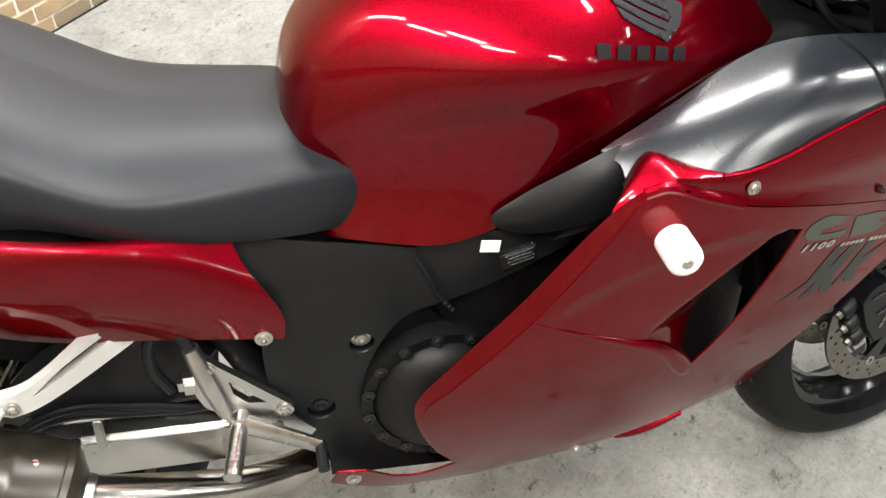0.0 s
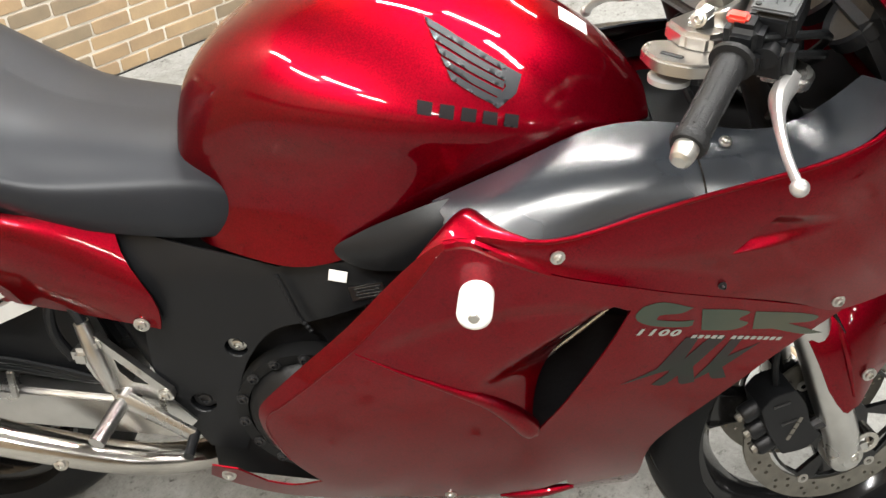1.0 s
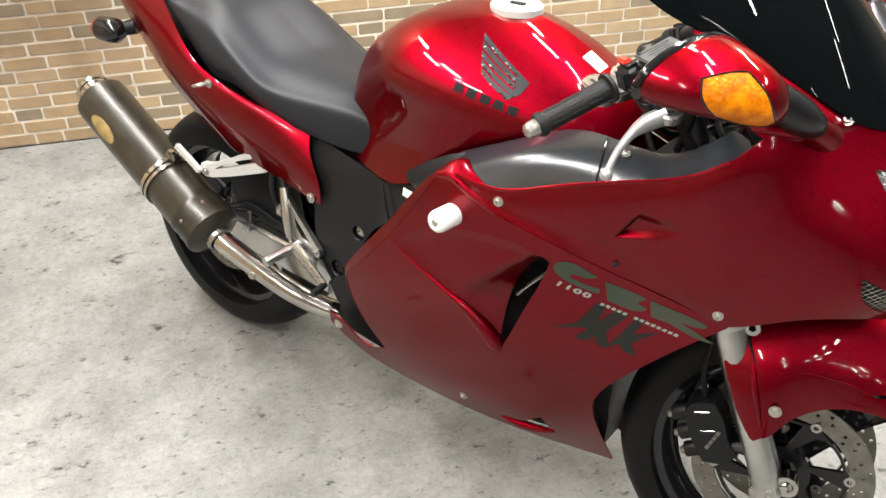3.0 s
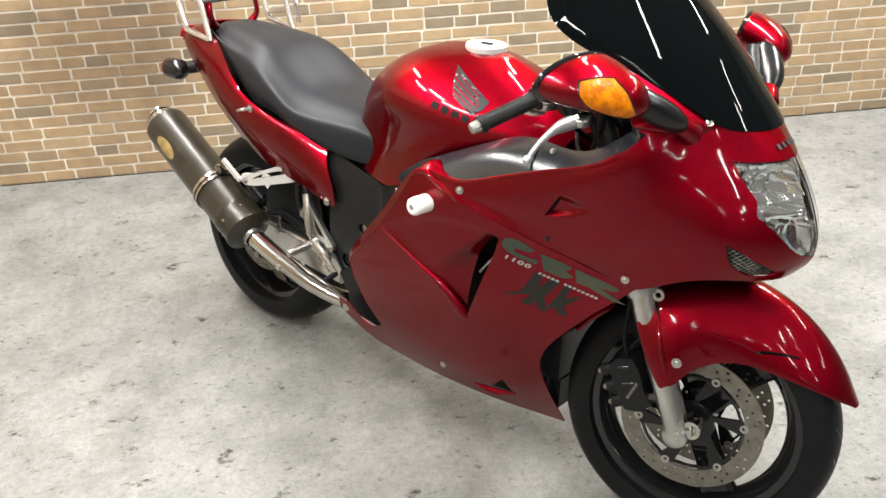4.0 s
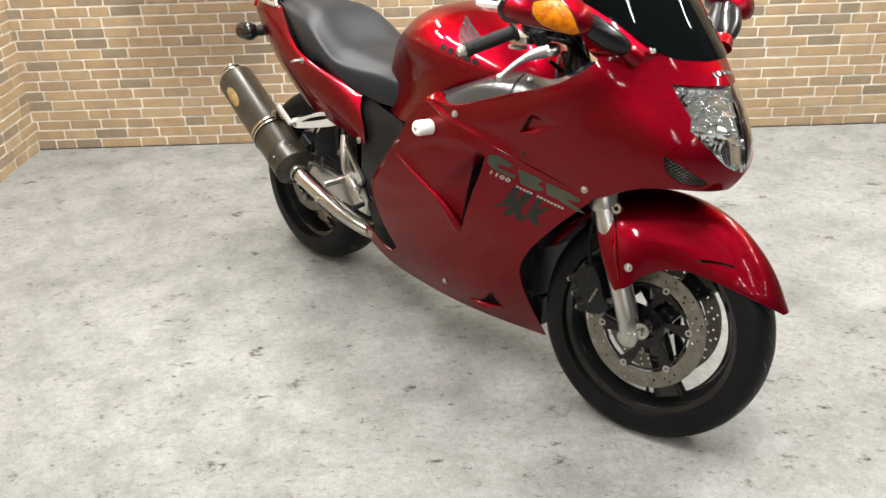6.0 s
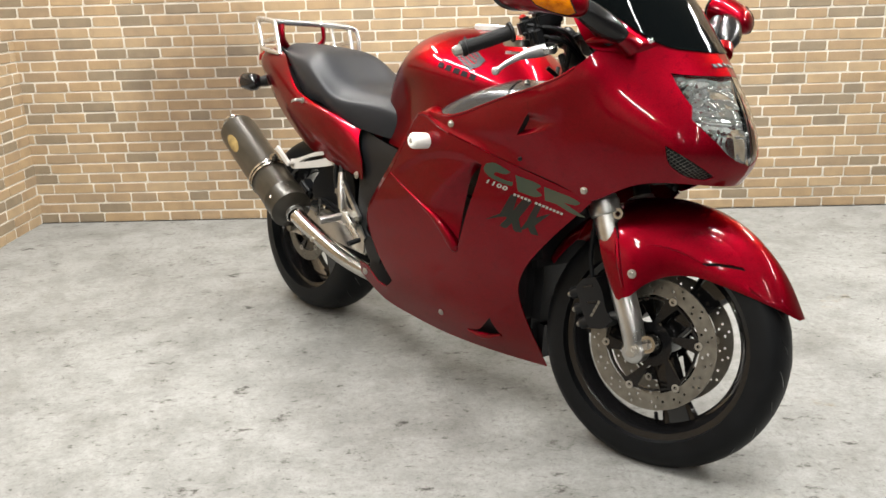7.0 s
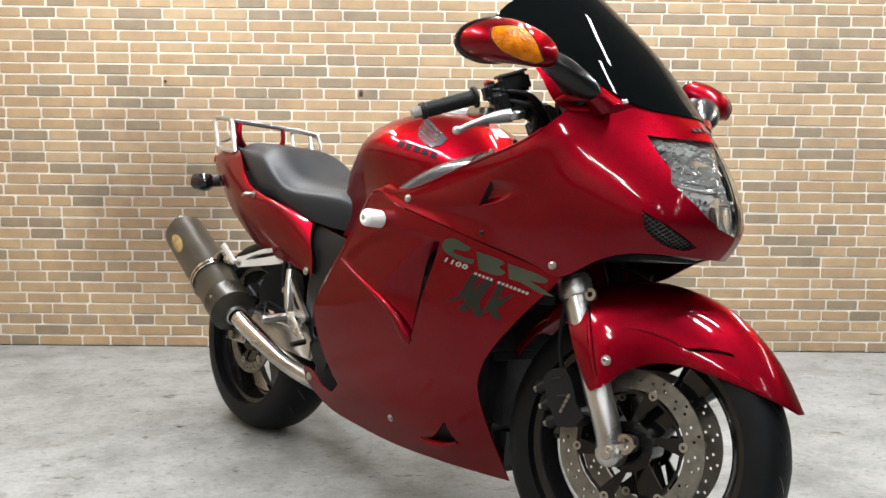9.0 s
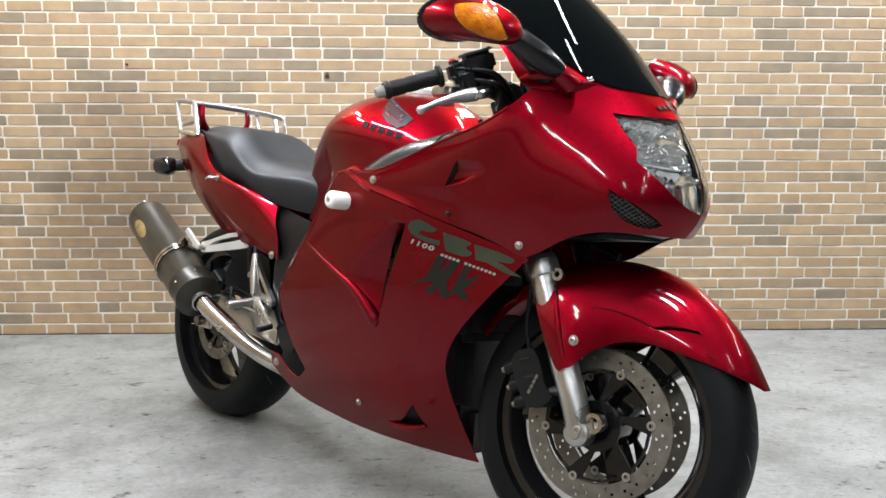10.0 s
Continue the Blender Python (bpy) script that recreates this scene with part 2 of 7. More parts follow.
def concrete_material():
    """Grey power-floated concrete with pale patches, dark stains and scuffs."""
    m = bpy.data.materials.new("worn_concrete")
    m.use_nodes = True
    nt = m.node_tree
    b = nt.nodes["Principled BSDF"]
    b.inputs["Roughness"].default_value = 0.62
    b.inputs["Specular IOR Level"].default_value = 0.25
    geo = nt.nodes.new("ShaderNodeNewGeometry")

    def noise_tex(scale, detail, rough=0.6, stretch=None):
        n = nt.nodes.new("ShaderNodeTexNoise")
        n.inputs["Scale"].default_value, n.inputs["Detail"].default_value, n.inputs["Roughness"].default_value = scale, detail, rough
        if stretch:
            mp = nt.nodes.new("ShaderNodeMapping")
            mp.inputs["Rotation"].default_value, mp.inputs["Scale"].default_value = stretch
            nt.links.new(geo.outputs["Position"], mp.inputs["Vector"])
            nt.links.new(mp.outputs[0], n.inputs["Vector"])
        else:
            nt.links.new(geo.outputs["Position"], n.inputs["Vector"])
        return n.outputs["Fac"]

    def ramp(fac, stops):
        r = nt.nodes.new("ShaderNodeValToRGB")
        e = r.color_ramp.elements
        e[0].position, e[0].color = stops[0][0], (*stops[0][1], 1)
        e[1].position, e[1].color = stops[1][0], (*stops[1][1], 1)
        for p, c in stops[2:]:
            k = e.new(p)
            k.color = (*c, 1)
        nt.links.new(fac, r.inputs[0])
        return r.outputs[0]

    def mul(a, c):
        x = nt.nodes.new("ShaderNodeMix")
        x.data_type, x.blend_type = "RGBA", "MULTIPLY"
        x.inputs[0].default_value = 1.0
        nt.links.new(a, x.inputs[6])
        nt.links.new(c, x.inputs[7])
        return x.outputs[2]

    base = ramp(noise_tex(1.7, 8, 0.62), [(0.30, (0.170, 0.170, 0.162)), (0.48, (0.215, 0.215, 0.206)), (0.66, (0.243, 0.243, 0.234))])
    mid = ramp(noise_tex(7.0, 10, 0.7), [(0.32, (0.82, 0.818, 0.81)), (0.55, (1.05, 1.05, 1.05))])
    scuff = ramp(noise_tex(8.0, 9, 0.74, ((0, 0, 0.5), (1.0, 1.35, 1))), [(0.345, (0.20, 0.19, 0.18)), (0.378, (0.70, 0.69, 0.675)), (0.415, (1, 1, 1))])
    nick = ramp(noise_tex(27, 7, 0.72, ((0, 0, -0.3), (1.0, 1.7, 1))), [(0.335, (0.30, 0.29, 0.275)), (0.385, (0.80, 0.79, 0.78)), (0.43, (1, 1, 1))])
    grit = ramp(noise_tex(44, 10, 0.86), [(0.33, (0.46, 0.455, 0.45)), (0.42, (0.86, 0.86, 0.855)), (0.62, (1.12, 1.12, 1.12))])
    rust = ramp(noise_tex(3.1, 6, 0.66, ((0, 0, 1.1), (1, 1, 1))), [(0.285, (0.84, 0.74, 0.60)), (0.335, (1, 1, 1))])
    speck = ramp(noise_tex(130, 4, 0.8), [(0.33, (0.55, 0.545, 0.535)), (0.40, (0.95, 0.95, 0.945)), (0.66, (1.07, 1.07, 1.07))])
    cloud = ramp(noise_tex(3.1, 9, 0.72, ((0, 0, 0.9), (1, 1.1, 1))), [(0.36, (0.80, 0.795, 0.78)), (0.50, (1.0, 1.0, 1.0)), (0.68, (1.06, 1.06, 1.06))])
    # hairline cracks that fade in and out
    warp = nt.nodes.new("ShaderNodeTexNoise")
    warp.inputs["Scale"].default_value, warp.inputs["Detail"].default_value = 5.0, 8
    nt.links.new(geo.outputs["Position"], warp.inputs["Vector"])
    push = nt.nodes.new("ShaderNodeVectorMath")
    push.operation = "MULTIPLY_ADD"
    push.inputs[1].default_value = (0.28, 0.28, 0)
    nt.links.new(warp.outputs["Color"], push.inputs[0])
    nt.links.new(geo.outputs["Position"], push.inputs[2])
    vor = nt.nodes.new("ShaderNodeTexVoronoi")
    vor.feature = "DISTANCE_TO_EDGE"
    vor.inputs["Scale"].default_value = 1.5
    nt.links.new(push.outputs[0], vor.inputs["Vector"])
    line = ramp(vor.outputs["Distance"], [(0.0, (0.80, 0.79, 0.78)), (0.0035, (1, 1, 1))])
    fade = ramp(noise_tex(2.4, 5, 0.7), [(0.46, (1, 1, 1)), (0.60, (0, 0, 0))])
    crack = nt.nodes.new("ShaderNodeMix")
    crack.data_type, crack.blend_type = "RGBA", "LIGHTEN"
    crack.inputs[0].default_value = 1.0
    nt.links.new(line, crack.inputs[6])
    nt.links.new(fade, crack.inputs[7])
    nt.links.new(mul(mul(mul(mul(mul(mul(mul(mul(base, mid), scuff), nick), grit), rust), speck), cloud), crack.outputs[2]), b.inputs["Base Color"])
    bp = nt.nodes.new("ShaderNodeBump")
    bp.inputs["Strength"].default_value, bp.inputs["Distance"].default_value = 0.5, 0.003
    nt.links.new(noise_tex(70, 9, 0.78), bp.inputs["Height"])
    nt.links.new(bp.outputs[0], b.inputs["Normal"])
    return m


MORTAR = material("pale_mortar", (0.60, 0.56, 0.485), 0.85, 0, 0, 0.25, 9, 0.6, 160)
mortar_bsdf = MORTAR.node_tree.nodes["Principled BSDF"]
MORTAR.node_tree.links.new(dark_patch(MORTAR.node_tree, mortar_bsdf.inputs["Base Color"].links[0].from_socket), mortar_bsdf.inputs["Base Color"])
CONCRETE = concrete_material()
CEIL = material("grey_ceiling_paint", (0.36, 0.36, 0.365), 0.8, 0, 0, 0.06, 2)
PLAINWALL = material("dark_grey_wall_paint", (0.095, 0.093, 0.09), 0.8, 0, 0, 0.1, 1.5, 0.3, 40)


# ---- mesh helpers ----
from mathutils.geometry import delaunay_2d_cdt


def link_mesh(name, me, mat, parent=None, label="", category="", kind="", group=""):
    if mat is not None:
        me.materials.append(mat)
    ob = new(name, me)
    if parent is not None:
        ob.parent = parent
    return tagged(ob, label, category, group, kind)


def part(name, bm, mat, parent=None, label="", smooth=True, sharp=35, **tags):
    """Link a bmesh as one mesh object."""
    me = bpy.data.meshes.new(name)
    bmesh.ops.recalc_face_normals(bm, faces=bm.faces)
    for f in bm.faces:
        f.smooth = smooth
    for e in bm.edges:
        if len(e.link_faces) == 2 and e.calc_face_angle(0) > radians(sharp):
            e.smooth = False
    bm.to_mesh(me)
    bm.free()
    return link_mesh(name, me, mat, parent, label, **tags)


def box(sx, sy, sz, m=None, bevel=0.0, seg=2, bm=None):
    bm = bm or bmesh.new()
    mm = (m or Matrix()) @ Matrix.Diagonal((sx, sy, sz, 1))
    r = bmesh.ops.create_cube(bm, size=1, matrix=mm)
    if bevel:
        es = list({e for v in r["verts"] for e in v.link_edges})
        bmesh.ops.bevel(bm, geom=es, offset=bevel, segments=seg, affect="EDGES")
    return bm


def spline(pts, n=8, closed=False):
    """Catmull-Rom through the points, n steps a span."""
    P = [Vector(p) for p in pts]
    k = len(P)
    out = []
    for i in range(k if closed else k - 1):
        p1, p2 = P[i], P[(i + 1) % k]
        p0 = P[i - 1] if (closed or i > 0) else 2 * p1 - p2
        p3 = P[(i + 2) % k] if (closed or i + 2 < k) else 2 * p2 - p1
        for j in range(n):
            f = j / n
            out.append(p1 + 0.5 * f * (p2 - p0 + f * (2 * p0 - 5 * p1 + 4 * p2 - p3 + f * (3 * (p1 - p2) + p3 - p0))))
    if not closed:
        out.append(P[-1])
    return out


def crv(vals, t):
    n = len(vals)
    i = int(min(max(math.floor(t), 0), n - 2))
    f = float(t) - i
    p1, p2 = vals[i], vals[i + 1]
    p0 = vals[i - 1] if i > 0 else 2 * p1 - p2
    p3 = vals[i + 2] if i + 2 < n else 2 * p2 - p1
    return p1 + 0.5 * f * (p2 - p0 + f * (2 * p0 - 5 * p1 + 4 * p2 - p3 + f * (3 * (p1 - p2) + p3 - p0)))


def tube(pts, r, seg=12, n=6, caps=True, bm=None, flat=1.0, straight=False):
    """A swept round bar; r is one radius or one a point."""
    bm = bm or bmesh.new()
    rs = r if isinstance(r, (list, tuple)) else [r] * len(pts)
    if straight:
        P, R = [Vector(p) for p in pts], list(rs)
    else:
        P = spline(pts, n)
        R = [crv(rs, i / n) for i in range(len(P))]
    rings, nrm = [], None
    for i, p in enumerate(P):
        t = (P[min(i + 1, len(P) - 1)] - P[max(i - 1, 0)]).normalized()
        if nrm is None:
            nrm = t.cross(Vector((0, 0, 1)) if abs(t.z) < 0.9 else Vector((0, 1, 0))).normalized()
        else:
            nrm = (nrm - t * nrm.dot(t)).normalized()
        bn = t.cross(nrm)
        rings.append([bm.verts.new(p + R[i] * (math.cos(a) * nrm + flat * math.sin(a) * bn)) for a in (2 * math.pi * k / seg for k in range(seg))])
    for a, b in zip(rings, rings[1:]):
        for k in range(seg):
            bm.faces.new((a[k], a[(k + 1) % seg], b[(k + 1) % seg], b[k]))
    if caps:
        bm.faces.new(rings[0][::-1])
        bm.faces.new(rings[-1])
    return bm


def lathe(profile, m=None, seg=48, closed=True, bm=None):
    """Turn a profile of (radius, along) round the local y axis."""
    bm = bm or bmesh.new()
    m = m or Matrix()
    rings = []
    for r, y in profile:
        if r < 1e-6:
            rings.append([bm.verts.new(m @ Vector((0, y, 0)))])
        else:
            rings.append([bm.verts.new(m @ Vector((r * math.cos(a), y, r * math.sin(a)))) for a in (2 * math.pi * k / seg for k in range(seg))])
    pairs = list(zip(rings, rings[1:])) + ([(rings[-1], rings[0])] if closed else [])
    for a, b in pairs:
        for k in range(seg):
            k2 = (k + 1) % seg
            if len(a) == 1 and len(b) == 1:
                continue
            if len(a) == 1:
                bm.faces.new((a[0], b[k2], b[k]))
            elif len(b) == 1:
                bm.faces.new((a[k], a[k2], b[0]))
            else:
                bm.faces.new((a[k], a[k2], b[k2], b[k]))
    return bm


def aim(p, d, up=(0, 0, 1)):
    """A pose at p whose y axis points along d."""
    y = Vector(d).normalized()
    x = y.cross(Vector(up))
    x = x.normalized() if x.length > 1e-4 else Vector((1, 0, 0))
    z = x.cross(y)
    m = Matrix((x, y, z)).transposed().to_4x4()
    m.translation = p
    return m


def inside(p, poly):
    c, j = False, len(poly) - 1
    for i in range(len(poly)):
        a, b = poly[i], poly[j]
        if (a[1] > p[1]) != (b[1] > p[1]) and p[0] < (b[0] - a[0]) * (p[1] - a[1]) / (b[1] - a[1]) + a[0]:
            c = not c
        j = i
    return c


def near_edge(p, poly, d):
    j = len(poly) - 1
    for i in range(len(poly)):
        ax, ay, bx, by = poly[j][0], poly[j][1], poly[i][0], poly[i][1]
        ex, ey = bx - ax, by - ay
        L2 = ex * ex + ey * ey
        f = 0 if L2 == 0 else min(1, max(0, ((p[0] - ax) * ex + (p[1] - ay) * ey) / L2))
        if (p[0] - ax - f * ex) ** 2 + (p[1] - ay - f * ey) ** 2 < d * d:
            return True
        j = i
    return False


def fill2d(outline, holes, step):
    """Triangles over a flat outline with holes, with an even grid inside."""
    loops = [outline] + list(holes)
    pts, edges = [], []
    for lp in loops:
        k = len(pts)
        pts += [Vector((p[0], p[1])) for p in lp]
        edges += [(k + i, k + (i + 1) % len(lp)) for i in range(len(lp))]
    xs, ys = [p[0] for p in outline], [p[1] for p in outline]
    row = 0
    y = min(ys) + step * 0.5
    while y < max(ys):
        x = min(xs) + step * (0.25 if row % 2 else 0.75)
        while x < max(xs):
            if inside((x, y), outline) and not any(inside((x, y), h) for h in holes) and not any(near_edge((x, y), lp, step * 0.45) for lp in loops):
                pts.append(Vector((x, y)))
            x += step
        y += step * 0.87
        row += 1
    vs, _, fs, _, _, _ = delaunay_2d_cdt(pts, edges, [], 0, 1e-6)
    tris = []
    for f in fs:
        c = (sum(vs[i][0] for i in f) / len(f), sum(vs[i][1] for i in f) / len(f))
        if inside(c, outline) and not any(inside(c, h) for h in holes):
            tris.append(tuple(f))
    return [(v[0], v[1]) for v in vs], tris


def shell(name, outline, S, mat, parent, holes=(), step=0.02, thick=0.003, out=(0, -1, 0), flip=False, label="", sub=False, lift=0.0, eps=0.004, both=False, **tags):
    """A panel: a flat outline laid on the surface S(a, b), with a rim and a back, and the surface's own smooth normals. flip: the left-hand twin. both: twin and panel in one mesh."""
    uv, tris = fill2d(outline, holes, step)
    used = sorted({i for t in tris for i in t})
    idx = {v: k for k, v in enumerate(used)}
    tris = [tuple(idx[i] for i in t) for t in tris]
    P, N = [], []
    outv = Vector(out) if not callable(out) else None
    for i in used:
        a, b = uv[i]
        p = S(a, b)
        n = (S(a + eps, b) - S(a - eps, b)).cross(S(a, b + eps) - S(a, b - eps))
        n = n.normalized() if n.length > 1e-12 else Vector(out(p) if callable(out) else out)
        o = out(p) if callable(out) else outv
        if n.dot(o) < 0:
            n = -n
        P.append(p + n * lift)
        N.append(n)
    V, F, LN = [], [], []

    def add(sgn):
        k0 = len(V)
        m = Vector((1, sgn, 1))
        pp = [p * m for p in P]
        nn = [n * m for n in N]
        V.extend(pp)
        V.extend(p - n * thick for p, n in zip(pp, nn))
        n0 = len(P)
        cnt = {}
        for t in tris:
            fn = (pp[t[1]] - pp[t[0]]).cross(pp[t[2]] - pp[t[0]])
            if fn.dot(nn[t[0]] + nn[t[1]] + nn[t[2]]) < 0:
                t = t[::-1]
            F.append(tuple(k0 + i for i in t))
            LN.extend(nn[i] for i in t)
            F.append(tuple(k0 + n0 + i for i in t[::-1]))
            LN.extend(-nn[i] for i in t[::-1])
            for e in ((t[0], t[1]), (t[1], t[2]), (t[2], t[0])):
                cnt[e] = cnt.get(e, 0) + 1
        for (a, b) in cnt:
            if both and abs(P[a].y) < 1e-5 and abs(P[b].y) < 1e-5:
                continue
            if (b, a) not in cnt:
                q = (b, a, a + n0, b + n0)
                F.append(tuple(k0 + i for i in q))
                rn = (V[k0 + a] - V[k0 + b]).cross(V[k0 + a + n0] - V[k0 + b]).normalized()
                LN.extend([(rn + nn[b]).normalized(), (rn + nn[a]).normalized(), rn, rn])

    if both:
        add(1), add(-1)
    else:
        add(-1 if flip else 1)
    me = bpy.data.meshes.new(name)
    me.from_pydata([tuple(v) for v in V], [], F)
    me.polygons.foreach_set("use_smooth", [True] * len(F))
    me.normals_split_custom_set([tuple(n) for n in LN])
    me.update()
    return link_mesh(name, me, mat, parent, label, **tags)


def path2(*segs, n=6):
    """Join smooth runs into one outline, with corners between runs."""
    out = []
    for s in segs:
        q = spline([(p[0], p[1], 0) for p in s], n) if len(s) > 2 else [Vector((s[0][0], s[0][1], 0)), Vector((s[1][0], s[1][1], 0))]
        q = [(p.x, p.y) for p in q]
        if out and (abs(out[-1][0] - q[0][0]) + abs(out[-1][1] - q[0][1])) < 1e-6:
            q = q[1:]
        out += q
    if abs(out[0][0] - out[-1][0]) + abs(out[0][1] - out[-1][1]) < 1e-6:
        out.pop()
    return out


def spline_coefs(A):
    """Coefficients of the even cubic spline through the points along axis 0, straight at its ends."""
    n = len(A)
    M = np.zeros((n, n))
    M[0, 0] = M[-1, -1] = 1
    for k in range(1, n - 1):
        M[k, k - 1], M[k, k], M[k, k + 1] = 1 / 6, 4 / 6, 1 / 6
    C = np.linalg.solve(M, A.reshape(n, -1)).reshape(A.shape)
    return np.concatenate([[2 * C[0] - C[1]], C, [2 * C[-1] - C[-2]]])


def weights(u, n):
    i = int(min(max(math.floor(u), 0), n - 2))
    t = float(u) - i
    q = 1 - t
    return i, (q * q * q / 6, (3 * t * t * t - 6 * t * t + 4) / 6, (3 * q * q * q - 6 * q * q + 4) / 6, t * t * t / 6)


def rails(*curves):
    """A smooth surface through a fan of curves with equal numbers of points: S(u, v), u along a curve, v from curve to curve, both counted in points."""
    A = np.array([[tuple(p) for p in c] for c in curves], float)
    nv, nu = A.shape[:2]
    C = spline_coefs(A)
    C = spline_coefs(C.transpose(1, 0, 2)).transpose(1, 0, 2).tolist()

    def S(u, v):
        i, wu = weights(u, nu)
        j, wv = weights(v, nv)
        x = y = z = 0.0
        for b in range(4):
            row = C[j + b]
            for a in range(4):
                w = wv[b] * wu[a]
                p = row[i + a]
                x += w * p[0]
                y += w * p[1]
                z += w * p[2]
        return Vector((x, y, z))
    return S


def smooth_stat(K):
    """Knot values to an even, smooth count 0, 1, 2 ..: a natural cubic spline over uneven knots."""
    n = len(K)
    h = [K[k + 1] - K[k] for k in range(n - 1)]
    M, r = np.eye(n), np.zeros(n)
    for k in range(1, n - 1):
        M[k, k - 1], M[k, k], M[k, k + 1] = h[k - 1], 2 * (h[k - 1] + h[k]), h[k]
        r[k] = 6 * (1 / h[k] - 1 / h[k - 1])
    m = np.linalg.solve(M, r).tolist()

    def f(x):
        if x <= K[0]:
            return (x - K[0]) * (1 / h[0] - h[0] * m[1] / 6)
        if x >= K[-1]:
            return n - 1 + (x - K[-1]) * (1 / h[-1] + h[-1] * m[-2] / 6)
        k = max(q for q in range(n - 1) if K[q] <= x)
        a, b = (K[k + 1] - x) / h[k], (x - K[k]) / h[k]
        return a * k + b * (k + 1) + ((a ** 3 - a) * m[k] + (b ** 3 - b) * m[k + 1]) * h[k] ** 2 / 6
    return f


def plate(outline, y0, y1, holes=(), bm=None, m=None):
    """A flat plate cut to an outline in x and z, between two depths y."""
    bm = bm or bmesh.new()
    vs, tris = fill2d(outline, holes, 10.0)
    m = m or Matrix()
    A = [bm.verts.new(m @ Vector((a, y0, b))) for a, b in vs]
    B = [bm.verts.new(m @ Vector((a, y1, b))) for a, b in vs]
    cnt = set()
    for t in tris:
        bm.faces.new([A[i] for i in t])
        bm.faces.new([B[i] for i in t[::-1]])
        cnt |= {(t[0], t[1]), (t[1], t[2]), (t[2], t[0])}
    for a, b in cnt:
        if (b, a) not in cnt:
            bm.faces.new((A[a], B[a], B[b], A[b]))
    for v in [v for v in bm.verts if not v.link_faces]:
        bm.verts.remove(v)
    return bm


def circle2(cx, cy, r, n=16):
    return [(cx + r * math.cos(2 * math.pi * k / n), cy + r * math.sin(2 * math.pi * k / n)) for k in range(n)]


def bolt(name, p, d, r, parent, mat=None, label=""):
    """A domed socket-head bolt with a washer, seated at p and facing d."""
    pr = [(0, 0.001), (r * 1.5, 0.001), (r * 1.5, 0.0), (r * 1.5, 0.0022), (r, 0.0026), (r * 0.92, 0.0058), (r * 0.55, 0.0068), (r * 0.5, 0.003), (0, 0.003)]
    return part(name, lathe(pr, aim(p, d), 16, closed=False), mat or BOLT, parent, label)


# ---- structure ----
T = 0.12
part("floor", box(ROOM_X - WALL_X + 2 * T, WALL_Y - ROOM_Y + 2 * T, T, pose((ROOM_X + WALL_X) / 2, (WALL_Y + ROOM_Y) / 2, -T / 2)), CONCRETE, label="worn grey concrete garage floor with dark scuffs", category="floor", kind="structure")
part("ceiling", box(ROOM_X - WALL_X + 2 * T, WALL_Y - ROOM_Y + 2 * T, T, pose((ROOM_X + WALL_X) / 2, (WALL_Y + ROOM_Y) / 2, ROOM_Z + T / 2)), CEIL, label="plain grey painted ceiling", category="ceiling", kind="structure")
wall_n = part("wall_north", box(ROOM_X - WALL_X + 4 * T, T, ROOM_Z, pose((ROOM_X + WALL_X) / 2 - T, WALL_Y + 0.0005 + T / 2, ROOM_Z / 2)), MORTAR, label="tan and grey-brown brick wall with pale mortar", category="wall", kind="structure")
# the side wall has a long recess above a ledge
# the wall part over the recess is unseen, added to shade it from above
LEDGE, ADDED_LINTEL, SETBACK = 0.93, 1.46, 0.16
wm = box(T + SETBACK, WALL_Y - ROOM_Y, LEDGE, pose(WALL_X - 0.0005 - (T + SETBACK) / 2, (WALL_Y + ROOM_Y) / 2 + 0.004, LEDGE / 2))
box(T, WALL_Y - ROOM_Y, ADDED_LINTEL - LEDGE, pose(WALL_X - 0.0005 - SETBACK - T / 2, (WALL_Y + ROOM_Y) / 2 + 0.004, (ADDED_LINTEL + LEDGE) / 2), bm=wm)
box(T + SETBACK, WALL_Y - ROOM_Y, ROOM_Z - ADDED_LINTEL, pose(WALL_X - 0.0005 - (T + SETBACK) / 2, (WALL_Y + ROOM_Y) / 2 + 0.004, (ROOM_Z + ADDED_LINTEL) / 2), bm=wm)
wall_w = part("wall_west", wm, MORTAR, label="tan and grey-brown brick side wall with a recess", category="wall", kind="structure")
part("wall_east", box(T, WALL_Y - ROOM_Y, ROOM_Z, pose(ROOM_X + T / 2, (WALL_Y + ROOM_Y) / 2, ROOM_Z / 2)), PLAINWALL, label="plain dark grey painted wall", category="wall", kind="structure")
part("wall_south", box(ROOM_X - WALL_X + 2 * T, T, ROOM_Z, pose((ROOM_X + WALL_X) / 2, ROOM_Y - T / 2, ROOM_Z / 2)), PLAINWALL, label="plain dark grey painted wall", category="wall", kind="structure")

part("wall_base_joint", box(ROOM_X - WALL_X, 0.006, 0.003, pose((ROOM_X + WALL_X) / 2, WALL_Y - 0.006, 0.001)), DARKM, label="dark dirty joint where floor meets wall", category="trim", kind="structure")

for lx, ly, _ in LAMPS:
    fix = tagged(new("ceiling_light"), "white batten light fitting on the ceiling", "ceiling light", "ceiling tube lights")
    fix.matrix_world = pose(lx, ly, ROOM_Z, 0, 0, 90)
    part("housing", box(0.88, 0.07, 0.05, pose(0, 0, -0.025), 0.006), CEIL, fix)

# ---- motorcycle ----
# Its own axes: x ahead, y to its left, z up; it leans on its stand and stands askew to the walls.
bike = tagged(new("motorcycle"), "candy red faired sports touring motorcycle parked on concrete", "motorcycle")
bike.matrix_world = pose(1.06, 0.893, 0, -6.5, 0, -48.3)

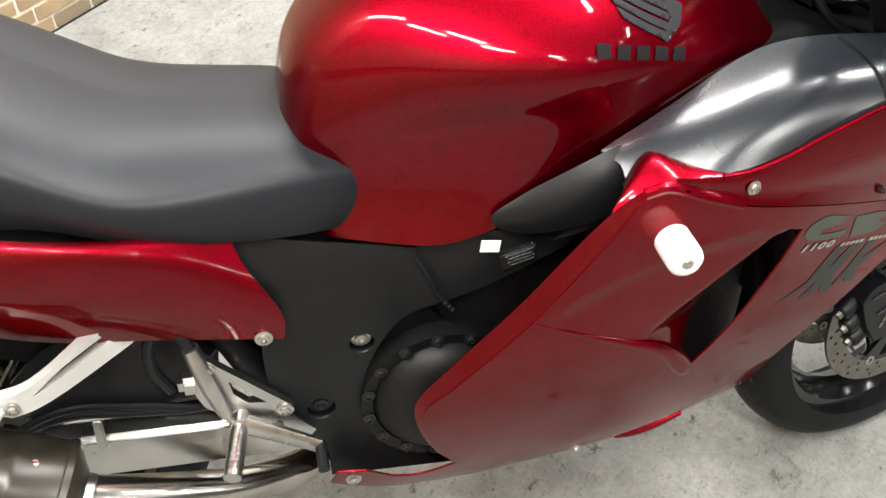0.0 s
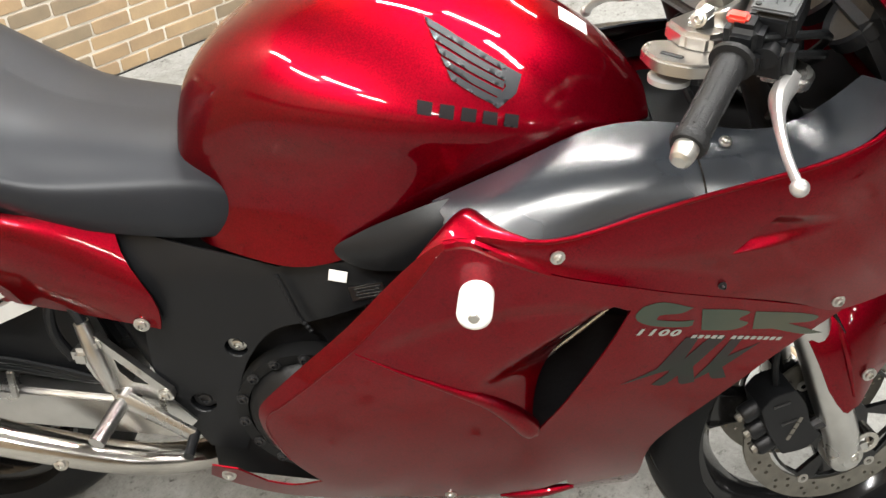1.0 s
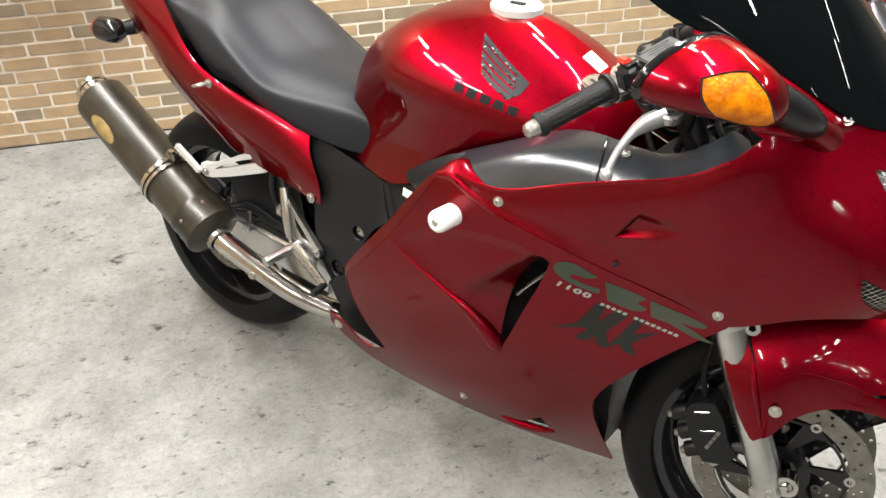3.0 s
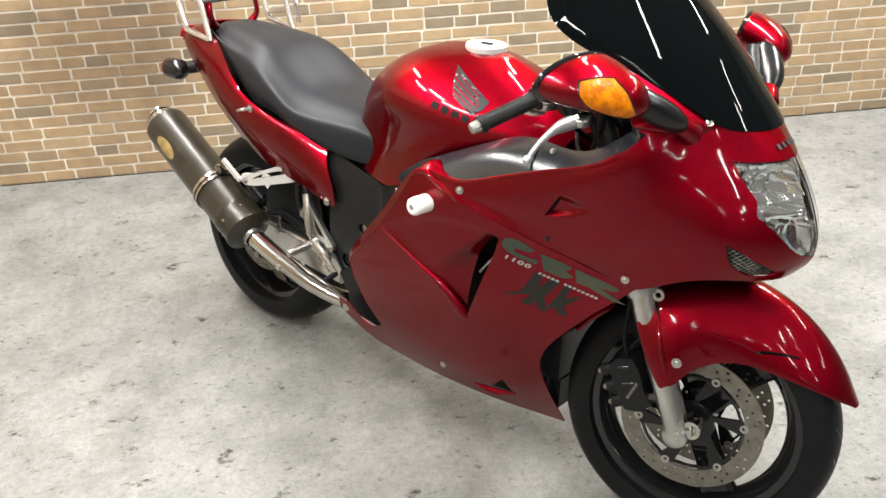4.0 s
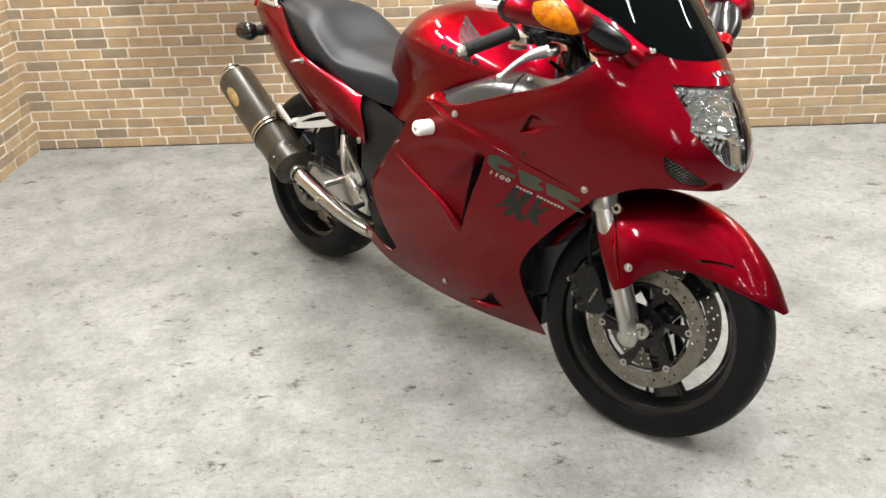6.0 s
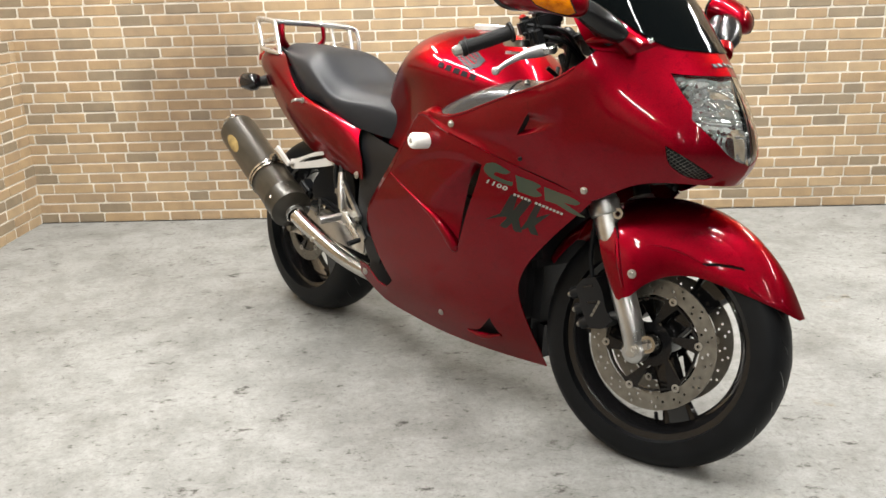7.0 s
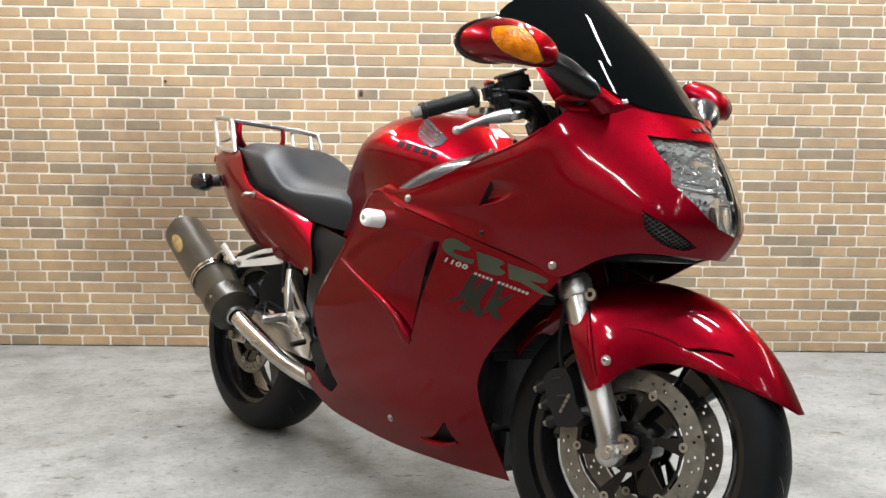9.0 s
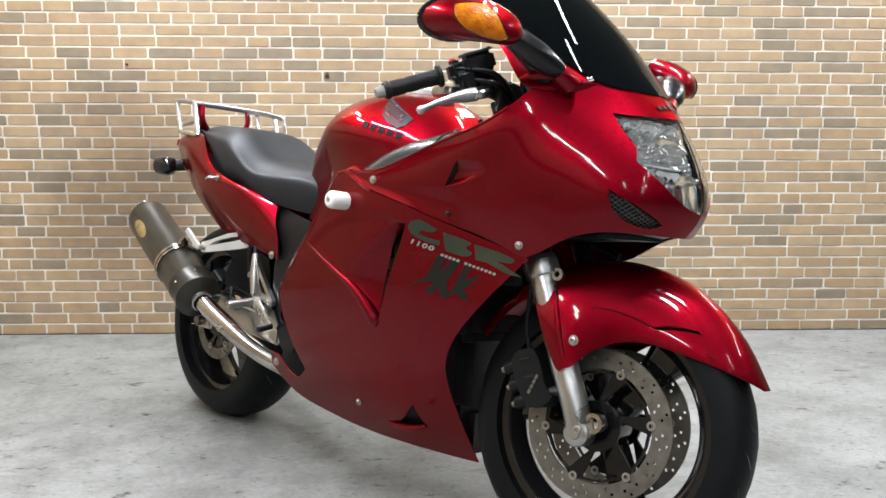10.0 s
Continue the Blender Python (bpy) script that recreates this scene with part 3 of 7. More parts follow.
# half width of the fairing over length (x) and height (z)
HX = [-0.3, -0.1, 0.1, 0.3, 0.5, 0.7]
HZ = [0.10, 0.22, 0.35, 0.50, 0.65, 0.80, 0.95]
HW = [
    [0.098, 0.096, 0.078, 0.050, 0.012, 0.006],
    [0.148, 0.161, 0.162, 0.140, 0.090, 0.060],
    [0.185, 0.215, 0.215, 0.195, 0.155, 0.110],
    [0.225, 0.253, 0.255, 0.240, 0.195, 0.140],
    [0.235, 0.262, 0.272, 0.262, 0.213, 0.165],
    [0.215, 0.250, 0.268, 0.268, 0.238, 0.185],
    [0.180, 0.210, 0.230, 0.235, 0.215, 0.170],
]


HALF = rails(*[[(w, 0, 0) for w in row] for row in HW])
HX_AT, HZ_AT = smooth_stat(HX), smooth_stat(HZ)


def half(x, z):
    return HALF(HX_AT(x), HZ_AT(z)).x


def side(x, z):
    return Vector((x, -half(x, z), z))


def seg_dist(p, a, b):
    ex, ey = b[0] - a[0], b[1] - a[1]
    f = min(1, max(0, ((p[0] - a[0]) * ex + (p[1] - a[1]) * ey) / (ex * ex + ey * ey)))
    return math.hypot(p[0] - a[0] - f * ex, p[1] - a[1] - f * ey)


def smooth01(x):
    x = min(1, max(0, x))
    return x * x * (3 - 2 * x)


# --- lower side fairing with its air scoop
SEAM = [(0.165, 0.772), (0.19, 0.762), (0.266, 0.730), (0.355, 0.705), (0.468, 0.670), (0.59, 0.634), (0.655, 0.614)]
ARCH = [(0.655, 0.614), (0.606, 0.565), (0.562, 0.520), (0.487, 0.433), (0.452, 0.370), (0.446, 0.320), (0.450, 0.265), (0.455, 0.195), (0.454, 0.134)]
BELLY = [(0.454, 0.134), (0.394, 0.134), (0.277, 0.137), (0.124, 0.145), (0.0, 0.163), (-0.105, 0.182), (-0.165, 0.212), (-0.215, 0.25)]
STRIP = [(-0.215, 0.25), (-0.205, 0.287), (-0.165, 0.285), (-0.125, 0.245), (-0.085, 0.238), (-0.036, 0.268)]
REAR = [(-0.036, 0.268), (-0.075, 0.345), (-0.098, 0.42), (-0.099, 0.468), (-0.075, 0.505), (-0.025, 0.565), (0.03, 0.628), (0.085, 0.700), (0.135, 0.757), (0.165, 0.772)]
REAR_W = [0, 0.003, 0.008, 0.014, 0.020, 0.023, 0.023, 0.021, 0.010, 0]
REAR_IN = []
for i, (x, z) in enumerate(REAR):
    a, b = REAR[max(0, i - 1)], REAR[min(len(REAR) - 1, i + 1)]
    n = math.hypot(b[0] - a[0], b[1] - a[1])
    REAR_IN.append((x + REAR_W[i] * (b[1] - a[1]) / n, z - REAR_W[i] * (b[0] - a[0]) / n))
LOWER = path2(SEAM, ARCH, BELLY, STRIP[:2], STRIP[1:3], STRIP[2:4], STRIP[3:], REAR_IN, n=5)
CREASE = [(0.040, 0.597), (0.096, 0.566), (0.158, 0.532), (0.205, 0.502), (0.235, 0.465), (0.258, 0.432), (0.272, 0.424)]
FRONTEDGE = [(0.272, 0.424), (0.300, 0.482), (0.330, 0.553), (0.356, 0.615), (0.372, 0.664)]
TOPEDGE = [(0.372, 0.664), (0.345, 0.676), (0.30, 0.69), (0.20, 0.68), (0.11, 0.645), (0.040, 0.597)]
SCOOP = path2(CREASE, FRONTEDGE, TOPEDGE, n=5)
LOWVENT = path2([(0.236, 0.192), (0.285, 0.205), (0.335, 0.252)], [(0.335, 0.252), (0.342, 0.225), (0.352, 0.205)], [(0.352, 0.205), (0.29, 0.186), (0.236, 0.192)], n=4)


CREASE_FINE = [(p.x, p.y) for p in spline([(a, b, 0) for a, b in CREASE], 6)]
TOP_FINE = [(p.x, p.y) for p in spline([(a, b, 0) for a, b in TOPEDGE], 6)]


def scoop_surface(x, z):
    """The hollow that leads into the scoop: deepest at its front edge."""
    p = (x, z)
    d_low = min(seg_dist(p, a, b) for a, b in zip(CREASE_FINE, CREASE_FINE[1:]))
    d_top = min(seg_dist(p, a, b) for a, b in zip(TOP_FINE, TOP_FINE[1:]))
    ahead = 0.272 + (z - 0.424) * 0.417 - x
    front = 1 - smooth01(ahead / (0.040 + 0.110 * smooth01(d_top / 0.17)))
    depth = (0.005 + 0.050 * front) * (1 - math.exp(-(d_low / (0.014 + 0.032 * front)) ** 1.25)) * smooth01(d_top / 0.03)
    return Vector((x, -half(x, z) + depth, z))


SCOOP_IN = path2(CREASE, [(0.272, 0.424), (0.268, 0.470), (0.276, 0.535), (0.302, 0.600), (0.340, 0.649), (0.372, 0.664)], TOPEDGE, n=5)
for flip in (False, True):
    low = shell("side_fairing", LOWER, side, RED, bike, holes=[SCOOP, LOWVENT], step=0.022, flip=flip, out=(0, -1, 0))
    bend = [side(x, z) + Vector((0, w * 0.55, 0)) for (x, z), w in zip(REAR, REAR_W)]
    shell("turned_edge", [(9 * k / 36, 0) for k in range(37)] + [(9 - 9 * k / 36, 1) for k in range(37)], rails(bend, [side(x, z) for x, z in REAR_IN]), RED, low, step=0.3, flip=flip, out=(-0.3, -1, 0), eps=0.02)
    shell("vent_backing", [(0.215, 0.165), (0.375, 0.185), (0.365, 0.27), (0.30, 0.25)], lambda x, z: Vector((x, -half(x, z) + 0.022, z)), BLACKP, low, step=0.03, flip=flip, thick=0.003)
    sc = shell("scoop_panel", SCOOP_IN, scoop_surface, RED, low, step=0.011, flip=flip)

    part("seam_strip", tube([(side(x, z) + Vector((0, 0.0045, 0))) * Vector((1, -1 if flip else 1, 1)) for x, z in ((0.150, 0.762), (0.178, 0.766), (0.22, 0.748), (0.27, 0.728))], 0.0065, 8, 4), RED, low)

# --- nose cowl
R_BOT = [(0.899, 0, 0.678), (0.882, -0.058, 0.679), (0.829, -0.118, 0.680), (0.745, -0.160, 0.662)] + [(x, -half(x, z) - 0.0012, z) for x, z in ((0.655, 0.617), (0.59, 0.637), (0.468, 0.673), (0.355, 0.708), (0.266, 0.733), (0.185, 0.765))]
R_LOW = [(0.932, 0, 0.735), (0.907, -0.066, 0.738), (0.837, -0.136, 0.742), (0.745, -0.176, 0.735), (0.665, -0.198, 0.712), (0.59, -0.213, 0.700), (0.474, -0.233, 0.712), (0.357, -0.256, 0.727), (0.268, -0.270, 0.744), (0.185, -0.2685, 0.7655)]
R_MID = [(0.914, 0, 0.815), (0.890, -0.066, 0.817), (0.825, -0.128, 0.825), (0.745, -0.176, 0.822), (0.668, -0.210, 0.805), (0.59, -0.230, 0.780), (0.480, -0.246, 0.757), (0.360, -0.260, 0.747), (0.270, -0.270, 0.752), (0.185, -0.2685, 0.768)]
R_HI = [(0.866, 0, 0.900), (0.842, -0.060, 0.901), (0.789, -0.114, 0.906), (0.725, -0.160, 0.915), (0.672, -0.206, 0.895), (0.59, -0.243, 0.845), (0.484, -0.253, 0.806), (0.363, -0.261, 0.775), (0.272, -0.270, 0.762), (0.185, -0.2685, 0.7715)]
R_TOP = [(0.814, 0, 0.958), (0.799, -0.060, 0.958), (0.749, -0.118, 0.972), (0.690, -0.158, 0.985), (0.655, -0.205, 0.945), (0.590, -0.240, 0.885), (0.486, -0.251, 0.845), (0.365, -0.259, 0.802), (0.274, -0.268, 0.772), (0.185, -0.2680, 0.775)]
cowl_surface = rails(R_BOT, R_LOW, R_MID, R_HI, R_TOP)


def cowl_uv(p, region=(0, 9)):
    """The place on the cowl nearest to a point."""
    p = Vector(p)
    best = None
    u0, u1, v0, v1, k = region[0], region[1], 0.0, 4.0, 24
    for _ in range(4):
        for i in range(k + 1):
            for j in range(k + 1):
                u, v = u0 + (u1 - u0) * i / k, v0 + (v1 - v0) * j / k
                d = (cowl_surface(u, v) - p).length_squared
                if best is None or d < best[0]:
                    best = (d, u, v)
        du, dv = (u1 - u0) / k * 1.5, (v1 - v0) / k * 1.5
        u0, u1 = max(region[0], best[1] - du), min(region[1], best[1] + du)
        v0, v1, k = max(0, best[2] - dv), min(4, best[2] + dv), 8
    return (best[1], best[2])


LAMP_EDGE = [(0.860, 0, 0.908), (0.836, -0.062, 0.906), (0.789, -0.117, 0.909), (0.810, -0.108, 0.872), (0.836, -0.098, 0.838), (0.842, -0.103, 0.812), (0.876, -0.078, 0.778), (0.906, -0.045, 0.743), (0.924, 0, 0.726)]
LU = [cowl_uv(p, (0, 3)) for p in LAMP_EDGE]
LU[0], LU[-1] = (0.0, LU[0][1]), (0.0, LU[-1][1])
LAMP_UV = path2(LU[:3], LU[2:5], LU[4:6], LU[5:], n=6)
GRILLE_EDGE = [(0.812, -0.140, 0.760), (0.842, -0.118, 0.742), (0.868, -0.088, 0.722), (0.884, -0.062, 0.703), (0.870, -0.078, 0.694), (0.846, -0.108, 0.699), (0.822, -0.132, 0.722)]
GU = [cowl_uv(p, (0, 3)) for p in GRILLE_EDGE]
GRILLE_UV = path2(GU[:4], GU[3:] + GU[:1], n=4)


VENT_SLIT = [(0.474, 0.745), (0.485, 0.763), (0.495, 0.780), (0.505, 0.794), (0.515, 0.806)]
VENT_TOP = [(0.515, 0.806), (0.545, 0.806), (0.580, 0.801), (0.618, 0.792)]
VENT_LOW = [(0.618, 0.792), (0.575, 0.774), (0.525, 0.756), (0.474, 0.745)]


def on_cowl(x, z):
    return cowl_uv((x, -half(min(x, 0.66), z), z), (2.5, 8.5))


VU_SLIT, VU_TOP, VU_LOW = [[on_cowl(x, z) for x, z in run] for run in (VENT_SLIT, VENT_TOP, VENT_LOW)]
VU_TOP[0], VU_LOW[0], VU_LOW[-1] = VU_SLIT[-1], VU_TOP[-1], VU_SLIT[0]
VENT_UV = path2(VU_SLIT, VU_TOP, VU_LOW, n=6)


def ramp_surface(u, v):
    """The floor of the side vent: level with the cowl at its upper and lower edge, deepest at the slit."""
    d_edge = min(seg_dist((u, v), a, b) for run in (VU_TOP, VU_LOW) for a, b in zip(run, run[1:]))
    d_slit = min(seg_dist((u, v), a, b) for a, b in zip(VU_SLIT, VU_SLIT[1:]))
    depth = 0.013 * smooth01(d_edge / 0.30) * (1 - smooth01(d_slit / 1.0))
    return cowl_surface(u, v) - Vector((0.24, -0.96, 0.12)) * depth


def grid_line(v, n=54):
    return [(9 * k / n, v) for k in range(n + 1)]


COWL_UV = [(u, 0) for u, _ in grid_line(0)] + [(9, 4 * k / 10) for k in range(1, 10)] + [(u, 4) for u, _ in grid_line(4)][::-1] + [(0, v) for v in np.linspace(4, LU[0][1], 5)[1:-1]] + LAMP_UV + [(0, v) for v in np.linspace(LU[-1][1], 0, 5)[1:-1]]


def cowl_out(p):
    return Vector((p.x - 0.45, p.y, (p.z - 0.78) * 0.6))


cowl = shell("nose_cowl", COWL_UV, cowl_surface, RED, bike, holes=[GRILLE_UV, VENT_UV], step=0.11, out=cowl_out, both=True, eps=0.02, thick=0.0035)

# --- headlight: clear lens, bowl and bulb shields
lamp_part = shell("headlight", LAMP_UV, cowl_surface, LENS, bike, step=0.1, out=cowl_out, both=True, eps=0.02, thick=0.0025, lift=-0.0012, label="large clear headlight lens with chromed reflectors")


def bowl_surface(u, v):
    """The reflector behind the lens: an upper and a lower bowl with a ledge between, the lower one fluted."""
    p = cowl_surface(u, v)
    a = 1 - min(1, math.hypot((u - 0.95) / 1.05, (v - 2.42) / 0.58))
    b = 1 - min(1, math.hypot((u - 0.75) / 1.00, (v - 1.40) / 0.56))
    flute = 0.0017 * math.sin(u * 44) * smooth01((1.8 - v) / 0.15) + 0.0016 * math.sin(u * 17 + 2 * v) * math.sin(v * 13) * smooth01((v - 1.95) / 0.2)
    # facets: each cell of the bowl is tilted its own way, with small steps between
    i, j = math.floor(u / 0.31 + 0.4 * math.floor(v / 0.21)), math.floor(v / 0.21)
    fu, fv = u / 0.31 + 0.4 * j - i - 0.5, v / 0.21 - j - 0.5
    tilt = random.Random(i * 31 + j * 7)
    facet = 0.010 * tilt.uniform(-1, 1) * fu + 0.016 * tilt.uniform(-1, 0.15) * fv - 0.012 * (fu * fu + fv * fv)
    return p + Vector((-0.014 - 0.054 * math.sqrt(max(a, b)) * smooth01(u / 0.3) + flute + facet * smooth01((v - 1.62) / 0.1), 0, -0.003))


rf_uv, rf_t = fill2d(LAMP_UV, [], 0.026)
rf = bmesh.new()
for my in (1, -1):
    vv_ = [rf.verts.new(bowl_surface(a, b) * Vector((1, my, 1))) for a, b in rf_uv]
    for t in rf_t:
        rf.faces.new([vv_[i] for i in t])
part("reflector", rf, REFLECTOR, lamp_part, "chromed reflector with fluted lower half", sharp=28)
for cy, cx, cz, rr in ((-0.066, 0.800, 0.862, 0.017), (0.066, 0.800, 0.862, 0.017), (-0.045, 0.852, 0.785, 0.013), (0.045, 0.852, 0.785, 0.013)):
    bulb = part("bulb_shield", lathe([(0, 0.016), (rr * 0.6, 0.014), (rr * 0.95, 0.006), (rr, -0.004), (rr, -0.022), (0, -0.022)], aim((cx, cy, cz), (1, cy * 1.5, 0.05)), 20, closed=False), REFLECTOR, lamp_part)
    part("shield_rim", lathe([(rr, -0.006), (rr + 0.0022, -0.006), (rr + 0.0022, -0.002), (rr, -0.002)], aim((cx, cy, cz), (1, cy * 1.5, 0.05)), 20), DARKM, bulb)
for my in (1, -1):
    part("bowl_ledge", tube([(cowl_surface(u, 1.93) + Vector((-0.016 - 0.012 * math.sin(math.pi * min(1, u / 2)), 0, 0))) * Vector((1, my, 1)) for u in (0.08, 0.5, 0.9, 1.3, 1.6)], [0.003, 0.004, 0.004, 0.004, 0.003], 8, 4), REFLECTOR, lamp_part)

# dark mesh behind the cheek openings
def grille_back(u, v):
    return cowl_surface(u, v) + Vector((-0.012, 0.010, 0))


gr = shell("cheek_grille", GRILLE_UV, grille_back, BLACKP, cowl, step=0.06, out=cowl_out, eps=0.02, thick=0.002, label="black mesh grille in the nose cowl")
shell("cheek_grille", GRILLE_UV, grille_back, BLACKP, cowl, step=0.06, out=cowl_out, flip=True, eps=0.02, thick=0.002, label="black mesh grille in the nose cowl")
wire = bmesh.new()
us, vs_ = [g[0] for g in GRILLE_UV], [g[1] for g in GRILLE_UV]
for k in range(-7, 17):
    for sgn in (1, -1):
        run = []
        for j in range(40):
            u = min(us) + (max(us) - min(us)) * j / 39
            v = min(vs_) + (max(vs_) - min(vs_)) * (k / 8 + sgn * (j / 39) * 1.1)
            if inside((u, v), GRILLE_UV):
                run.append(cowl_surface(u, v) + Vector((-0.006, 0.005, 0)))
            elif len(run) > 1:
                break
            else:
                run = []
        if len(run) > 1:
            for my in (1, -1):
                tube([Vector((p.x, p.y * my, p.z)) for p in (run[0], run[-1])], 0.0005, 4, straight=True, bm=wire)
part("mesh_wires", wire, STEEL, gr, kind="stuff")

# black lining inside the cowl, and the side vents with their raised lips
LINE_UV = [(2.6 + 4.4 * k / 20, 2.9) for k in range(21)] + [(7.0, 3.93)] + [(7.0 - 4.4 * k / 20, 3.93) for k in range(1, 21)] + [(2.6, 3.0)]
for flip in (False, True):
    shell("cowl_lining", LINE_UV, cowl_surface, BLACKP, cowl, step=0.15, flip=flip, out=cowl_out, lift=-0.018, eps=0.02, thick=0.002)

vent_dir = Vector((0.25, -1, 0.12)).normalized()
for flip in (False, True):
    ramp = shell("vent_ramp", VENT_UV, ramp_surface, RED, cowl, step=0.05, flip=flip, out=cowl_out, eps=0.01, thick=0.001)
    shell("vent_mouth", [(4 * k / 12, 0) for k in range(13)] + [(4 - 4 * k / 12, 1) for k in range(13)], rails([cowl_surface(*q) - vent_dir * 0.003 for q in VU_SLIT], [cowl_surface(*q) - vent_dir * 0.020 + Vector((0.010, 0, 0)) for q in VU_SLIT]), MATTBLACK, ramp, step=0.25, flip=flip, out=(1, -0.5, 0), eps=0.02, thick=0.001)

# raised edges that catch the light
for s in (1, -1):
    m = Vector((1, s, 1))
    part("low_vent_lip", tube([side(x, z) * m for x, z in ((0.236, 0.190), (0.27, 0.184), (0.31, 0.188), (0.352, 0.204))], [0.002, 0.008, 0.0085, 0.004], 10, 4), RED, low)
    part("edge_bead", tube([side(x, z) * m for x, z in REAR_IN[1:-1]], 0.0014, 8, 4), RED, bike)
    part("edge_bead", tube([cowl_surface(u, 4) * m for u in (4.6, 5, 5.5, 6, 6.5, 7, 7.5, 8, 8.4)], 0.0030, 8, 4), RED, cowl)
    part("crease_rib", tube([(side(x, z) + Vector((0, d_, 0))) * m for (x, z), d_ in zip([(x + f, z + f) for (x, z), f in zip(CREASE, (0, 0, 0.001, 0.003, 0.006, 0.006, 0.003))], (0, 0.001, 0.002, 0.003, 0.005, 0.005, 0.003))], [0.0012, 0.003, 0.006, 0.010, 0.0145, 0.016, 0.008], 12, 5), RED, bike)

# --- windscreen
S0 = [(0.816, 0, 0.954), (0.800, -0.062, 0.955), (0.752, -0.122, 0.968), (0.66, -0.163, 1.020), (0.545, -0.195, 1.066)]
S1 = [(0.739, 0, 1.040), (0.722, -0.07, 1.042), (0.673, -0.13, 1.052), (0.59, -0.178, 1.070), (0.490, -0.205, 1.085)]
S2 = [(0.654, 0, 1.128), (0.636, -0.072, 1.128), (0.588, -0.135, 1.125), (0.51, -0.185, 1.118), (0.430, -0.202, 1.118)]
S3 = [(0.514, 0, 1.250), (0.499, -0.070, 1.245), (0.458, -0.125, 1.225), (0.425, -0.165, 1.190), (0.395, -0.175, 1.158)]
screen_full = rails(*([(c[1][0], -c[1][1], c[1][2])] + c for c in (S0, S1, S2, S3)))


def screen_surface(u, v):
    """The screen's right half, running smoothly across the middle."""
    return screen_full(u + 1, v)


SCREEN_UV = [(4 * k / 16, 0) for k in range(17)] + [(4, 3 * k / 10) for k in range(1, 11)] + [(4 - 4 * k / 16, 3) for k in range(1, 17)] + [(0, 3 - 3 * k / 10) for k in range(1, 10)]
shell("windscreen", SCREEN_UV, screen_surface, SMOKE, bike, step=0.25, out=lambda p: Vector((1, p.y * 4, 0.6)), both=True, eps=0.02, thick=0.004, lift=0.003, label="dark smoked acrylic windscreen")
# red wings of the cowl beside the screen, up to the mirror feet
W0 = [(0.79, -0.055, 0.956), (0.742, -0.119, 0.970), (0.66, -0.160, 1.020), (0.568, -0.186, 1.062), (0.528, -0.200, 1.068)]
W1 = [(0.772, -0.084, 0.956), (0.722, -0.150, 0.968), (0.650, -0.188, 1.000), (0.578, -0.200, 1.046), (0.535, -0.204, 1.062)]
W2 = [(0.752, -0.110, 0.945), (0.69, -0.182, 0.945), (0.640, -0.214, 0.955), (0.590, -0.212, 1.012), (0.545, -0.206, 1.052)]
wing_surface = rails(W0, W1, W2)
WING_UV = [(4 * k / 16, 0) for k in range(17)] + [(4, 1), ] + [(4 - 4 * k / 16, 2) for k in range(17)] + [(0, 1)]
for flip in (False, True):
    shell("cowl_wing", WING_UV, wing_surface, RED, cowl, step=0.2, flip=flip, out=lambda p: Vector((0.3, -1, 0.7)), eps=0.02, lift=0.002)

# --- black inner cover between fairing rim and tank
HORN_A = [(0.118, -0.263, 0.738), (0.165, -0.268, 0.768), (0.205, -0.268, 0.768), (0.245, -0.2685, 0.767)]
HORN_B = [(0.135, -0.250, 0.757), (0.168, -0.238, 0.785), (0.200, -0.246, 0.778), (0.245, -0.264, 0.769)]
HORN_C = [(0.142, -0.232, 0.752), (0.172, -0.212, 0.776), (0.200, -0.225, 0.770), (0.245, -0.258, 0.767)]
for flip in (False, True):
    shell("fairing_horn", [(3 * k / 9, 0) for k in range(10)] + [(3, 1)] + [(3 - 3 * k / 9, 2) for k in range(10)] + [(0, 1)], rails(HORN_A, HORN_B, HORN_C), RED, bike, step=0.25, flip=flip, out=(0, -0.6, 1), eps=0.02, lift=0.001)
C_OUT = [(0.100, -0.225, 0.690), (0.150, -0.246, 0.742), (0.235, -0.264, 0.763), (0.365, -0.252, 0.797), (0.486, -0.244, 0.840), (0.585, -0.232, 0.878), (0.640, -0.200, 0.925)]
C_MID = [(0.085, -0.205, 0.715), (0.150, -0.212, 0.765), (0.240, -0.226, 0.805), (0.350, -0.222, 0.840), (0.470, -0.212, 0.858), (0.560, -0.205, 0.880), (0.630, -0.185, 0.93)]
C_IN = [(0.055, -0.188, 0.718), (0.135, -0.186, 0.772), (0.235, -0.168, 0.818), (0.335, -0.150, 0.858), (0.440, -0.172, 0.870), (0.525, -0.178, 0.878), (0.600, -0.160, 0.930)]
cover_surface = rails(C_OUT, C_MID, C_IN)
COVER_UV = [(0.95 + 5.05 * k / 24, 0) for k in range(25)] + [(6, 1)] + [(6 - 5.05 * k / 24, 2) for k in range(25)] + [(0.95, 1)]
for flip in (False, True):
    cv = shell("inner_cover", COVER_UV, cover_surface, COVERP, bike, step=0.2, flip=flip, out=lambda p: Vector((0, -1, 0.8)), eps=0.02, label="satin black plastic cover beside the tank")
    if not flip:
        bolt("cover_bolt", cover_surface(3.95, 1.35) + Vector((0, -0.001, 0.002)), (0.1, -0.5, 1), 0.0048, cv)
        seam_run = [cover_surface(3.55 + 0.1 * k / 6, v) + Vector((0, -0.0012, 0.0012)) for k, v in enumerate(np.linspace(0, 1.9, 7))]
        part("cover_joint", tube(seam_run, 0.0012, 6, n=3), GLOSSB, cv)
